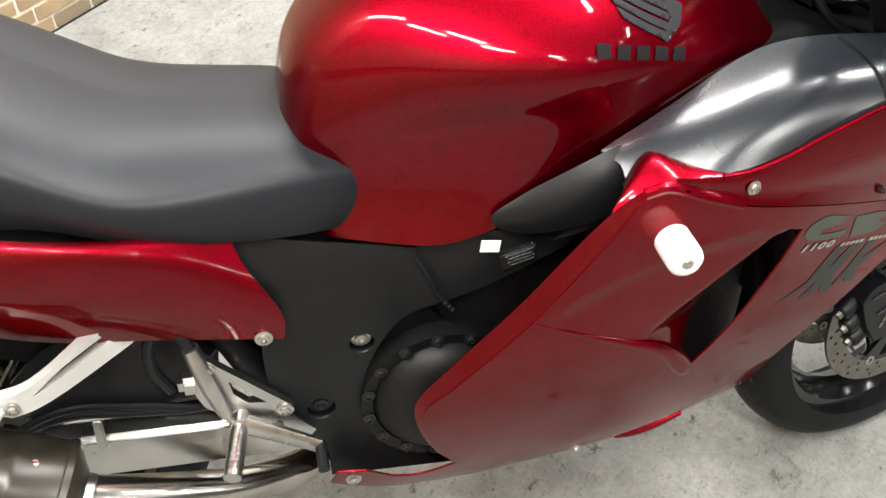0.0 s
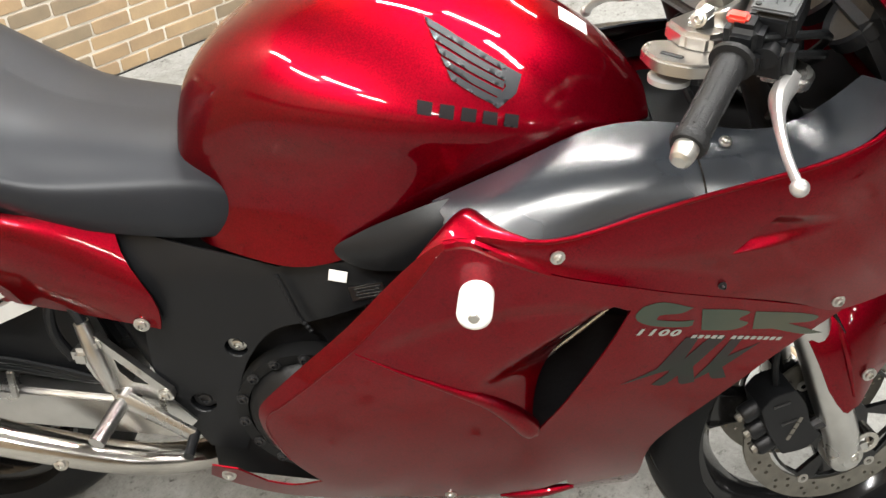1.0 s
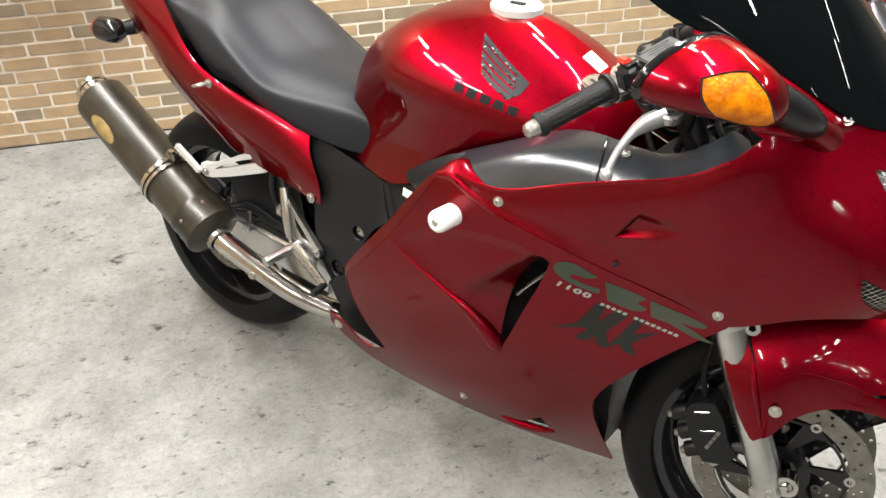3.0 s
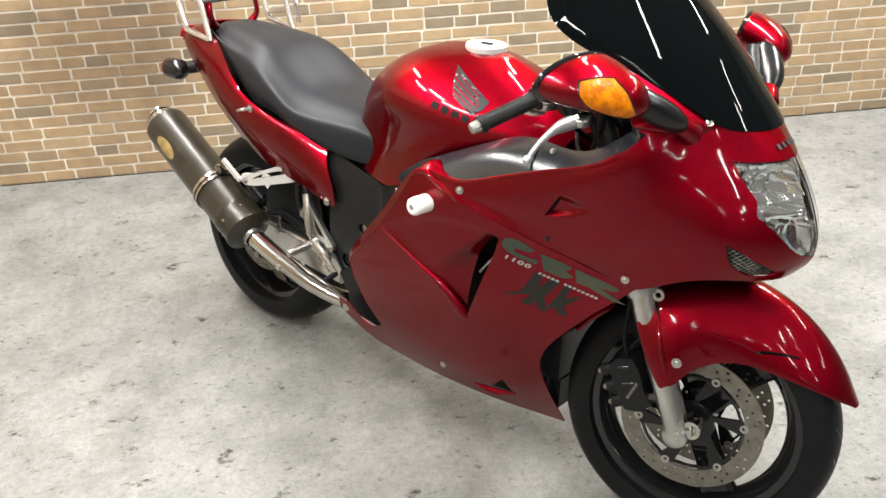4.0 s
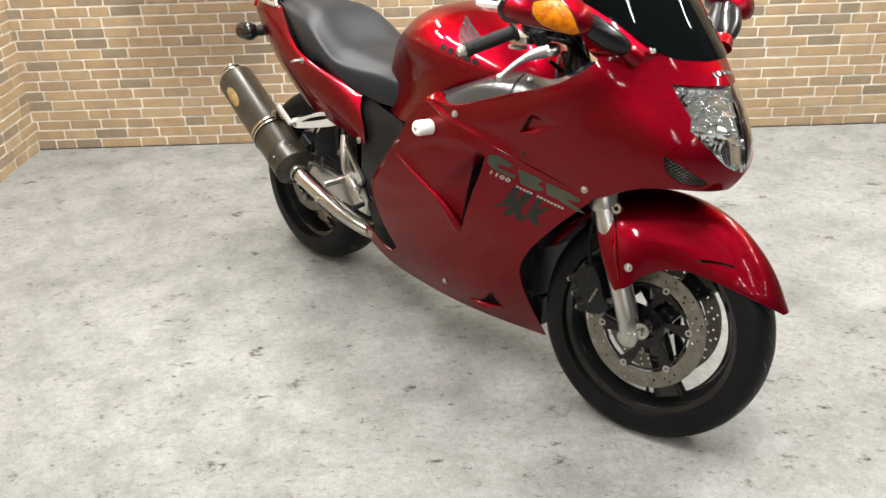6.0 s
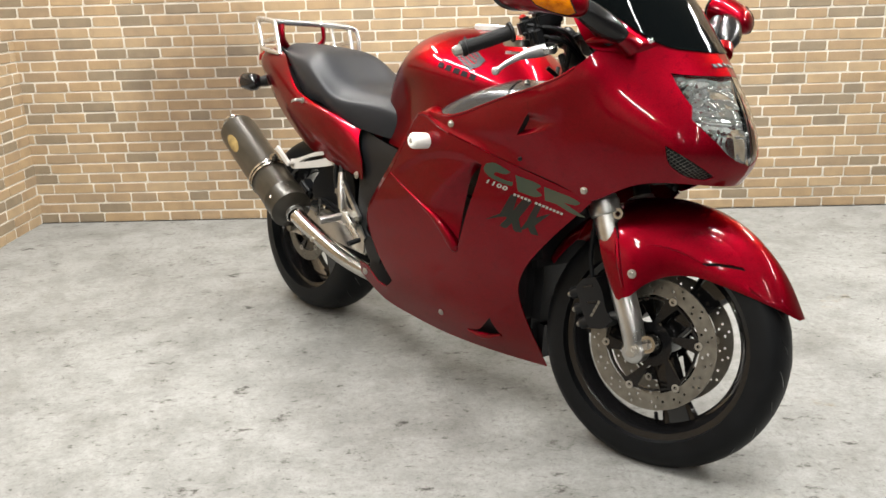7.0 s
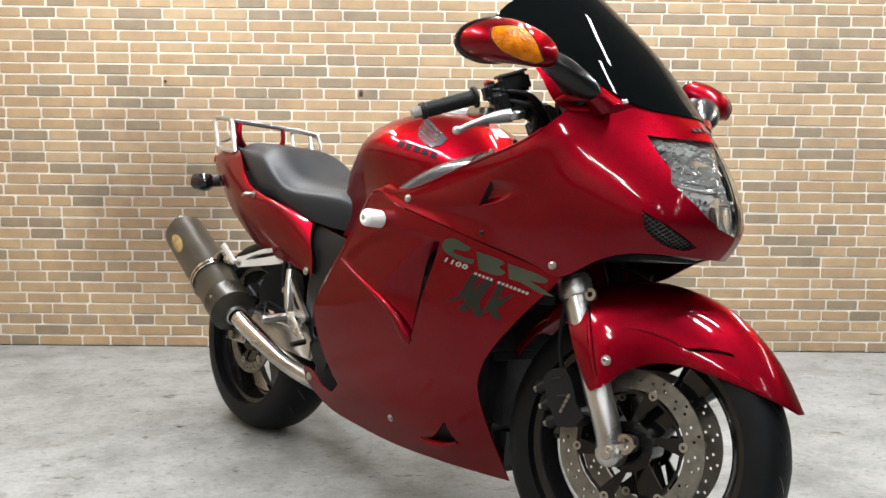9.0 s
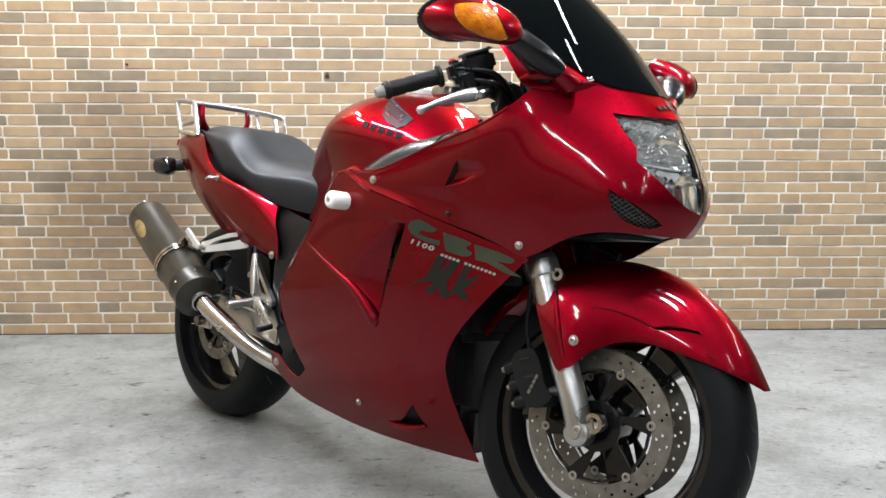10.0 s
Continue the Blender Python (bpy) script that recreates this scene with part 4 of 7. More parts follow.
# knee flap: the rounded black lobe ahead of the knee
L0 = [(0.015, -0.172, 0.672), (0.06, -0.19, 0.672), (0.12, -0.207, 0.690), (0.17, -0.207, 0.712)]
L1 = [(0.010, -0.175, 0.690), (0.06, -0.196, 0.705), (0.12, -0.210, 0.735), (0.17, -0.203, 0.752)]
L2 = [(0.030, -0.172, 0.708), (0.075, -0.186, 0.738), (0.130, -0.192, 0.768), (0.18, -0.183, 0.780)]
flap_surface = rails(L0, L1, L2)
FLAP_UV = path2([(0.15, 0.25), (0.6, 0.0), (1.8, 0.0), (3, 0)], [(3, 0), (3, 2)], [(3, 2), (1.6, 2), (0.6, 1.95), (0.1, 1.5), (0.0, 0.9), (0.15, 0.25)], n=5)
for flip in (False, True):
    shell("knee_flap", FLAP_UV, flap_surface, BLACKP, bike, step=0.2, flip=flip, out=(0, -1, 0.2), eps=0.02, lift=0.004, thick=0.004)

# --- fuel tank
def tank_section(x, *prof):
    return [Vector((x + (p[2] if len(p) > 2 else 0), -p[0], p[1])) for p in prof]


TANK = [
    tank_section(-0.196, (0, 0.775, -0.020), (0.05, 0.770, -0.018), (0.094, 0.752, -0.006), (0.093, 0.712), (0.093, 0.675, 0.0), (0.098, 0.645, 0.006)),
    tank_section(-0.184, (0, 0.830, -0.022), (0.06, 0.822, -0.020), (0.101, 0.785, -0.007), (0.101, 0.738), (0.099, 0.692, 0.002), (0.113, 0.648, 0.008)),
    tank_section(-0.152, (0, 0.890, -0.022), (0.075, 0.878, -0.019), (0.119, 0.822, -0.006), (0.117, 0.765), (0.112, 0.708, 0.002), (0.128, 0.648, 0.006)),
    tank_section(-0.090, (0, 0.945, -0.014), (0.09, 0.930, -0.012), (0.151, 0.866, -0.003), (0.143, 0.797), (0.134, 0.720), (0.150, 0.647)),
    tank_section(-0.02, (0, 0.982), (0.10, 0.960), (0.180, 0.888), (0.169, 0.815), (0.157, 0.735), (0.168, 0.656)),
    tank_section(0.08, (0, 0.994), (0.10, 0.968), (0.187, 0.892), (0.187, 0.825), (0.180, 0.764), (0.174, 0.702)),
    tank_section(0.18, (0, 0.984), (0.092, 0.955), (0.163, 0.885), (0.174, 0.835), (0.170, 0.795), (0.152, 0.755)),
    tank_section(0.28, (0, 0.945), (0.075, 0.925), (0.128, 0.872), (0.142, 0.842), (0.140, 0.822), (0.122, 0.800)),
    tank_section(0.355, (0, 0.892), (0.055, 0.880), (0.092, 0.852), (0.104, 0.838), (0.104, 0.830), (0.09, 0.815)),
    tank_section(0.395, (0, 0.845), (0.032, 0.842), (0.055, 0.835), (0.062, 0.830), (0.062, 0.826), (0.05, 0.818)),
]


TANK_SKIN = rails(*TANK)


def tank_surface(u, v):
    return TANK_SKIN(v, u)


TANK_UV = [(9 * k / 30, 0) for k in range(31)] + [(9, 5 * k / 12) for k in range(1, 13)] + [(9 - 9 * k / 30, 5) for k in range(1, 31)] + [(0, 5 - 5 * k / 12) for k in range(1, 12)]
tank = shell("fuel_tank", TANK_UV, tank_surface, RED, bike, step=0.11, out=lambda p: Vector(((p.x - 0.07) * 0.6, p.y, p.z - 0.78)), both=True, eps=0.02, thick=0.003, label="candy red fuel tank with knee recesses")
cap_m = aim((0.116, 0, 0.992), (0.0, 0, 1), (1, 0, 0))
cap_p = part("filler_cap", lathe([(0, 0.006), (0.030, 0.006), (0.034, 0.008), (0.046, 0.008), (0.049, 0.004), (0.049, -0.008), (0, -0.008)], cap_m, 36, closed=False), ALUW, tank, "bright aluminium filler cap")
part("keyhole_flap", box(0.03, 0.012, 0.004, pose(0.118, 0, 1.0005), 0.0012), DARKM, cap_p)

# --- seat
def seat_section(x, zt, w, zb, crown=0.012):
    return [Vector((x, 0, zt)), Vector((x, -w * 0.55, zt - 0.004)), Vector((x, -w * 0.86, zt - crown - 0.012)), Vector((x, -w, zt - 0.25 * (zt - zb) - crown)), Vector((x, -w * 1.01, zb + 0.3 * (zt - zb))), Vector((x, -w * 0.93, zb))]


SEAT = [
    seat_section(-0.112, 0.722, 0.088, 0.668),
    seat_section(-0.134, 0.768, 0.112, 0.662),
    seat_section(-0.215, 0.788, 0.140, 0.668),
    seat_section(-0.35, 0.801, 0.164, 0.694, 0.018),
    seat_section(-0.43, 0.830, 0.170, 0.722, 0.02),
    seat_section(-0.50, 0.872, 0.167, 0.744, 0.02),
    seat_section(-0.57, 0.902, 0.160, 0.750, 0.018),
    seat_section(-0.66, 0.912, 0.142, 0.800, 0.016),
    seat_section(-0.76, 0.918, 0.118, 0.868, 0.014),
    seat_section(-0.835, 0.918, 0.088, 0.895, 0.01),
    seat_section(-0.868, 0.908, 0.05, 0.898, 0.004),
]


SEAT_SKIN = rails(*SEAT)


def seat_surface(u, v):
    return SEAT_SKIN(v, u)


SEAT_UV = [(10 * k / 36, 0) for k in range(37)] + [(10, 5 * k / 10) for k in range(1, 11)] + [(10 - 10 * k / 36, 5) for k in range(1, 37)] + [(0, 5 - 5 * k / 10) for k in range(1, 10)]
seat = shell("seat", SEAT_UV, seat_surface, SEATMAT, bike, step=0.17, out=lambda p: Vector((0.0, p.y * 1.5, p.z - 0.74)), both=True, eps=0.03, thick=0.01, label="dark grey vinyl dual seat")

# --- tail cowl
T_TOP = [(-0.292, -0.130, 0.688), (-0.42, -0.169, 0.724), (-0.55, -0.175, 0.756), (-0.64, -0.162, 0.796), (-0.72, -0.139, 0.858), (-0.80, -0.108, 0.890), (-0.898, -0.074, 0.902), (-0.950, 0, 0.902)]
T_HI = [(-0.276, -0.152, 0.642), (-0.42, -0.184, 0.708), (-0.55, -0.187, 0.738), (-0.655, -0.172, 0.785), (-0.745, -0.150, 0.840), (-0.83, -0.125, 0.874), (-0.935, -0.088, 0.890), (-0.988, 0, 0.888)]
T_MID = [(-0.246, -0.160, 0.582), (-0.42, -0.178, 0.640), (-0.55, -0.186, 0.680), (-0.665, -0.178, 0.730), (-0.77, -0.160, 0.795), (-0.865, -0.135, 0.842), (-0.972, -0.092, 0.860), (-1.017, 0, 0.858)]
T_BOT = [(-0.248, -0.154, 0.530), (-0.42, -0.150, 0.560), (-0.54, -0.150, 0.586), (-0.67, -0.145, 0.648), (-0.79, -0.135, 0.722), (-0.895, -0.112, 0.788), (-0.985, -0.075, 0.820), (-1.012, 0, 0.826)]
tail_surface = rails(T_TOP, T_HI, T_MID, T_BOT)
TAIL_UV = [(7 * k / 28, 0) for k in range(29)] + [(7, 1), (7, 2)] + [(7 - 7 * k / 28, 3) for k in range(29)] + [(0, 3 - 3 * k / 8) for k in range(1, 8)]
tail = shell("tail_cowl", TAIL_UV, tail_surface, RED, bike, step=0.17, out=lambda p: Vector(((p.x + 0.6) * 0.4 if p.x < -0.8 else 0, p.y * 2, (p.z - 0.72) * 0.5)), both=True, eps=0.02, thick=0.003, label="candy red tail cowl below the seat")
U0 = [(-0.29, 0, 0.56), (-0.54, 0, 0.60), (-0.70, 0, 0.665), (-0.80, 0, 0.735), (-0.90, 0, 0.80), (-0.975, 0, 0.832)]
U1 = [(-0.29, -0.14, 0.56), (-0.54, -0.142, 0.60), (-0.70, -0.138, 0.672), (-0.80, -0.128, 0.735), (-0.90, -0.105, 0.80), (-0.975, -0.04, 0.832)]
shell("undertail", [(5 * k / 15, 0) for k in range(16)] + [(5 - 5 * k / 15, 1) for k in range(16)], rails(U0, U1), BLACKP, bike, step=0.3, out=(0, 0, -1), both=True, eps=0.02)
for p, d in (((-0.272, -0.157, 0.540), (0, -1, 0)),):
    bolt("tail_bolt", p, d, 0.0075, tail)
hook = tube([(-0.543, -0.18, 0.742), (-0.545, -0.205, 0.744), (-0.555, -0.212, 0.741), (-0.572, -0.208, 0.735)], [0.005, 0.005, 0.004, 0.003], 8, 4)
lathe([(0, 0), (0.010, 0), (0.010, 0.004), (0, 0.004)], aim((-0.541, -0.186, 0.743), (0, -1, 0)), 14, closed=False, bm=hook)
part("helmet_hook", hook, BOLT, tail, "bright helmet hook")

# --- black frame cover below the seat nose
COV = path2([(-0.298, 0.678), (-0.20, 0.655), (-0.078, 0.632)], [(-0.078, 0.632), (-0.055, 0.640), (0.03, 0.668), (0.11, 0.700)], [(0.11, 0.700), (0.11, 0.63)], [(0.11, 0.63), (0.03, 0.592), (-0.04, 0.552), (-0.10, 0.52), (-0.14, 0.46), (-0.155, 0.40), (-0.15, 0.33), (-0.16, 0.285)], [(-0.16, 0.285), (-0.215, 0.29)], [(-0.215, 0.29), (-0.255, 0.36), (-0.275, 0.42), (-0.278, 0.50), (-0.272, 0.56)], [(-0.272, 0.56), (-0.285, 0.60), (-0.308, 0.64), (-0.298, 0.678)], n=5)


def cover_side(x, z):
    k = smooth01((x + 0.10) / 0.14)
    return Vector((x, -(0.142 + 0.030 * k - 0.030 * smooth01((z - 0.60) / 0.12) * (1 - k)) , z))


for flip in (False, True):
    fc = shell("frame_cover", COV, cover_side, BLACKP, bike, step=0.022, flip=flip, thick=0.006, holes=[circle2(-0.151, 0.490, 0.017), circle2(-0.214, 0.380, 0.020)], label="matt black frame cover with two recessed bolts")
    if not flip:
        for hx, hz, hr in ((-0.151, 0.490, 0.021), (-0.214, 0.380, 0.024)):
            part("bolt_well", lathe([(0, 0.0), (hr, 0.0), (hr, -0.016), (hr + 0.001, -0.016), (hr + 0.001, 0.002), (0, 0.002)], pose(hx, -0.122, hz), 20, closed=False), BLACKP, fc)
        bolt("recessed_bolt", (-0.151, -0.130, 0.490), (0, -1, 0), 0.009, fc)
        bolt("recessed_bolt", (-0.214, -0.130, 0.380), (0, -1, 0), 0.011, fc, DARKM)
        weld = [Vector((-0.078, -0.151, 0.628)), Vector((-0.064, -0.157, 0.60)), Vector((-0.05, -0.160, 0.565)), Vector((-0.035, -0.165, 0.545))]
        part("weld_seam", tube(spline(weld, 7), [0.0022, 0.0036] * 11, 8, straight=True), BLACKP, fc)
        part("sticker", box(0.024, 0.0012, 0.017, pose(0.009, -0.1745, 0.646, 0, 8, -2)), STICKER, fc, "small white sticker")

# --- engine and other dark inner parts
engine = part("engine", box(0.62, 0.20, 0.34, pose(0.13, 0, 0.40), 0.03), DARKM, bike, "dark cast engine block behind the fairing")
part("oil_pan", box(0.34, 0.12, 0.12, pose(0.26, 0, 0.20), 0.02), DARKM, engine)
part("airbox", box(0.40, 0.13, 0.24, pose(0.30, 0, 0.66), 0.03), DARKM, bike)
part("subframe", box(0.42, 0.14, 0.12, pose(-0.10, 0, 0.60), 0.02), DARKM, bike)
part("radiator", box(0.06, 0.30, 0.22, pose(0.435, 0, 0.52, 0, -15, 0), 0.02), DARKM, bike)
for s in (-1, 1):
    part("scoop_strut", tube([(0.280, 0.190 * s, 0.535), (0.318, 0.194 * s, 0.582), (0.355, 0.192 * s, 0.622)], 0.0035, 8, 3), ALU, bike)
cl = lathe([(0, -0.040), (0.05, -0.038), (0.074, -0.030), (0.090, -0.018), (0.098, -0.005), (0.102, 0.03), (0, 0.03)], pose(-0.045, -0.145, 0.375), 40, closed=False)
part("clutch_cover", cl, MATTBLACK, engine)
for k in range(9):
    a = radians(70 + k * 24)
    bolt("case_bolt", (-0.045 + 0.108 * math.cos(a), -0.152, 0.375 + 0.108 * math.sin(a)), (0, -1, 0), 0.006, engine, DARKM)
part("lower_case", plate(path2([(-0.212, 0.232), (-0.212, 0.300)], [(-0.212, 0.300), (-0.15, 0.345), (-0.08, 0.30)], [(-0.08, 0.30), (0.0, 0.28)], [(0.0, 0.28), (0.0, 0.21)], [(0.0, 0.21), (-0.212, 0.232)], n=4), -0.138, -0.03), MATTBLACK, engine)
rim_b = lathe([(0.100, -0.006), (0.116, -0.008), (0.118, 0.02), (0.100, 0.02)], pose(-0.045, -0.145, 0.375), 40)
part("case_rim", rim_b, MATTBLACK, engine)
part("frame_spar", tube([(-0.12, -0.12, 0.58), (0.0, -0.140, 0.61), (0.14, -0.16, 0.655), (0.30, -0.165, 0.70)], [0.012, 0.014, 0.02, 0.02], 10, 6, flat=0.6), BLACKP, bike, "matt black aluminium frame spar")
ip = box(0.046, 0.0015, 0.022, pose(0.046, -0.1738, 0.622, 0, -14, 0))
pl = part("rating_plate", ip, ALU, bike, "small metal rating plate")
for k in range(4):
    part("plate_line", box(0.036 - 0.006 * (k % 2), 0.001, 0.0022, pose(0.046 + 0.0013 * k, -0.1750, 0.629 - 0.0048 * k, 0, -14, 0)), DARKM, pl)

# ---- wheels ----
def wheel(name, cx, cz, R, width, rim_r, spokes, disc_r, disc_y, m=Matrix(), label=""):
    """A tyre on a three-spoke black rim, with drilled brake discs; the axle lies along y."""
    c = m @ pose(cx, 0, cz)
    w = width / 2
    rim = lathe([(rim_r - 0.012, -w * 0.62), (rim_r + 0.008, -w * 0.68), (rim_r + 0.010, -w * 0.60), (rim_r - 0.004, -w * 0.45), (rim_r - 0.024, -w * 0.22), (rim_r - 0.024, w * 0.22), (rim_r - 0.004, w * 0.45), (rim_r + 0.010, w * 0.60), (rim_r + 0.008, w * 0.68), (rim_r - 0.012, w * 0.62), (rim_r - 0.03, w * 0.30), (rim_r - 0.036, 0), (rim_r - 0.03, -w * 0.30)], c, 72)
    hub_bm = lathe([(0.018, -w * 0.7), (0.042, -w * 0.68), (0.045, -w * 0.3), (0.045, w * 0.3), (0.042, w * 0.68), (0.018, w * 0.7)], c, 28)
    arms_w = []
    for k in range(spokes):
        mm = c @ pose(0, 0, 0, 0, 360 * k / spokes + 35, 0)
        # a broad hollow-backed arm: two ribs with a sunk web between them
        arm = bmesh.new()
        for s in (-1, 1):
            tube([mm @ Vector((0.020 * s, 0, 0.030)), mm @ Vector((0.023 * s, 0, 0.09)), mm @ Vector((0.024 * s, 0, 0.14)), mm @ Vector((0.034 * s, 0, rim_r - 0.026))], [0.012, 0.010, 0.010, 0.014], 8, 4, bm=arm)
        web = [mm @ Vector((x, y, z)) for y in (-0.010, 0.010) for x, z in ((-0.022, 0.03), (0.022, 0.03), (0.024, 0.14), (0.034, rim_r - 0.024), (-0.034, rim_r - 0.024), (-0.024, 0.14))]
        wv = [arm.verts.new(p) for p in web]
        arm.faces.new(wv[:6]), arm.faces.new(wv[6:][::-1])
        for n in range(6):
            arm.faces.new((wv[n], wv[(n + 1) % 6], wv[6 + (n + 1) % 6], wv[6 + n]))
        arms_w.append(arm)
    hub = part(name, rim, GLOSSB, bike, label)
    for q in arms_w:
        part("spoke", q, GLOSSB, hub)
    part("hub", hub_bm, GLOSSB, hub)
    prof = []
    n = 22
    for k in range(n + 1):
        a = math.pi * k / n
        y = -w * math.cos(a) * (1.0 if 2 < k < n - 2 else 0.985)
        r = rim_r + 0.004 + (R - rim_r - 0.004) * math.sin(a) ** 0.62
        prof.append((r, y))
    inner = [(rim_r + 0.002, w * 0.62), (rim_r + 0.002, -w * 0.62)]
    ty = part("tyre", lathe(prof + inner, c, 96), RUBBER, hub, "worn black road tyre")
    groove = bmesh.new()
    for k in range(26):
        for s in (-1, 1):
            run = []
            for j in range(5):
                a = math.pi / 2 - s * (0.16 + 0.14 * j)
                y = -w * math.cos(a)
                r = rim_r + 0.004 + (R - rim_r - 0.004) * math.sin(a) ** 0.62 - 0.0013
                ang = 2 * math.pi * (k + (0.5 if s > 0 else 0)) / 26 + 0.045 * j
                run.append(c @ Vector((r * math.cos(ang), y, r * math.sin(ang))))
            tube(run, [0.0004, 0.0018, 0.002, 0.0018, 0.0004], 5, 2, bm=groove)
    part("tread_pattern", groove, GLOSSB, ty, kind="stuff")
    val = tube([c @ Vector((0.02, 0.005, -(rim_r - 0.034))), c @ Vector((0.022, -0.012, -(rim_r - 0.055)))], 0.005, 8, straight=True)
    part("valve_stem", val, BLACKP, hub)
    for y in disc_y:
        d = c @ Matrix.Translation((0, y, 0))
        hs = []
        for k in range(30):
            for j, rr in enumerate((0.80, 0.875, 0.945)):
                if j == 1 or (k % 2) == (j // 2):
                    hs.append(circle2(disc_r * rr * math.cos(2 * math.pi * (k + 0.33 * j) / 30), disc_r * rr * math.sin(2 * math.pi * (k + 0.33 * j) / 30), 0.0034, 8))
        dm = plate(circle2(0, 0, disc_r, 72), -0.0025, 0.0025, hs + [circle2(0, 0, disc_r * 0.745, 48)], m=d)
        db = part("brake_disc", dm, STEEL, hub, "drilled steel brake disc", smooth=False)
        ro, ri = disc_r * 0.735, 0.052
        gaps = []
        for k in range(6):
            a0 = 2 * math.pi * k / 6 + 0.2
            gaps.append([(ri * math.cos(a0 + f), ri * math.sin(a0 + f)) for f in (0.36, 0.78, 1.20)] + [(ro * 0.93 * math.cos(a0 + f), ro * 0.93 * math.sin(a0 + f)) for f in (0.90, 0.66, 0.42, 0.16)])
        rim_pts = []
        for k in range(6):
            a0 = 2 * math.pi * k / 6 + 0.2
            rim_pts += [(ro * q * math.cos(a0 + f), ro * q * math.sin(a0 + f)) for f, q in ((-0.10, 1.0), (0.10, 1.0), (0.2, 0.97), (0.35, 0.965), (0.52, 0.965), (0.7, 0.965), (0.85, 0.97))]
        part("disc_carrier", plate(rim_pts, -0.004, 0.004, gaps + [circle2(0, 0, 0.030, 20)], m=d), SPOKEB, db, smooth=False)
        for k in range(6):
            a = 2 * math.pi * k / 6 + 0.2
            q = d @ Vector((disc_r * 0.735 * math.cos(a), 0, disc_r * 0.735 * math.sin(a)))
            ax = (d.to_3x3() @ Vector((0, -1, 0)))
            part("rivet", lathe([(0, 0.001), (0.004, 0.001), (0.0045, 0.005), (0.009, 0.005), (0.010, 0.002), (0.010, -0.005), (0, -0.005)], aim(q, ax), 14, closed=False), BOLT, db)
    return hub


AX = Vector((-math.sin(radians(25)), 0, math.cos(radians(25))))
PIV = Vector((0.708, 0, 0.283))
STEER = Matrix.Translation(PIV) @ Matrix.Rotation(radians(13), 4, AX) @ Matrix.Translation(-PIV)
FX, FZ, FR = 0.745, 0.283, 0.292
RX, RZ, RR = -0.670, 0.303, 0.302
wheel("front_wheel", FX + 0.012, FZ + 0.002, FR + 0.007, 0.122, 0.226, 3, 0.155, (-0.055, 0.055), STEER, "black cast front wheel turned to its left")
wheel("rear_wheel", RX, RZ, RR, 0.182, 0.216, 3, 0.122, (-0.075,), Matrix(), "black cast rear wheel with a wide tyre")

# ---- fork ----
def st(x, y, z):
    return STEER @ Vector((x, y, z))


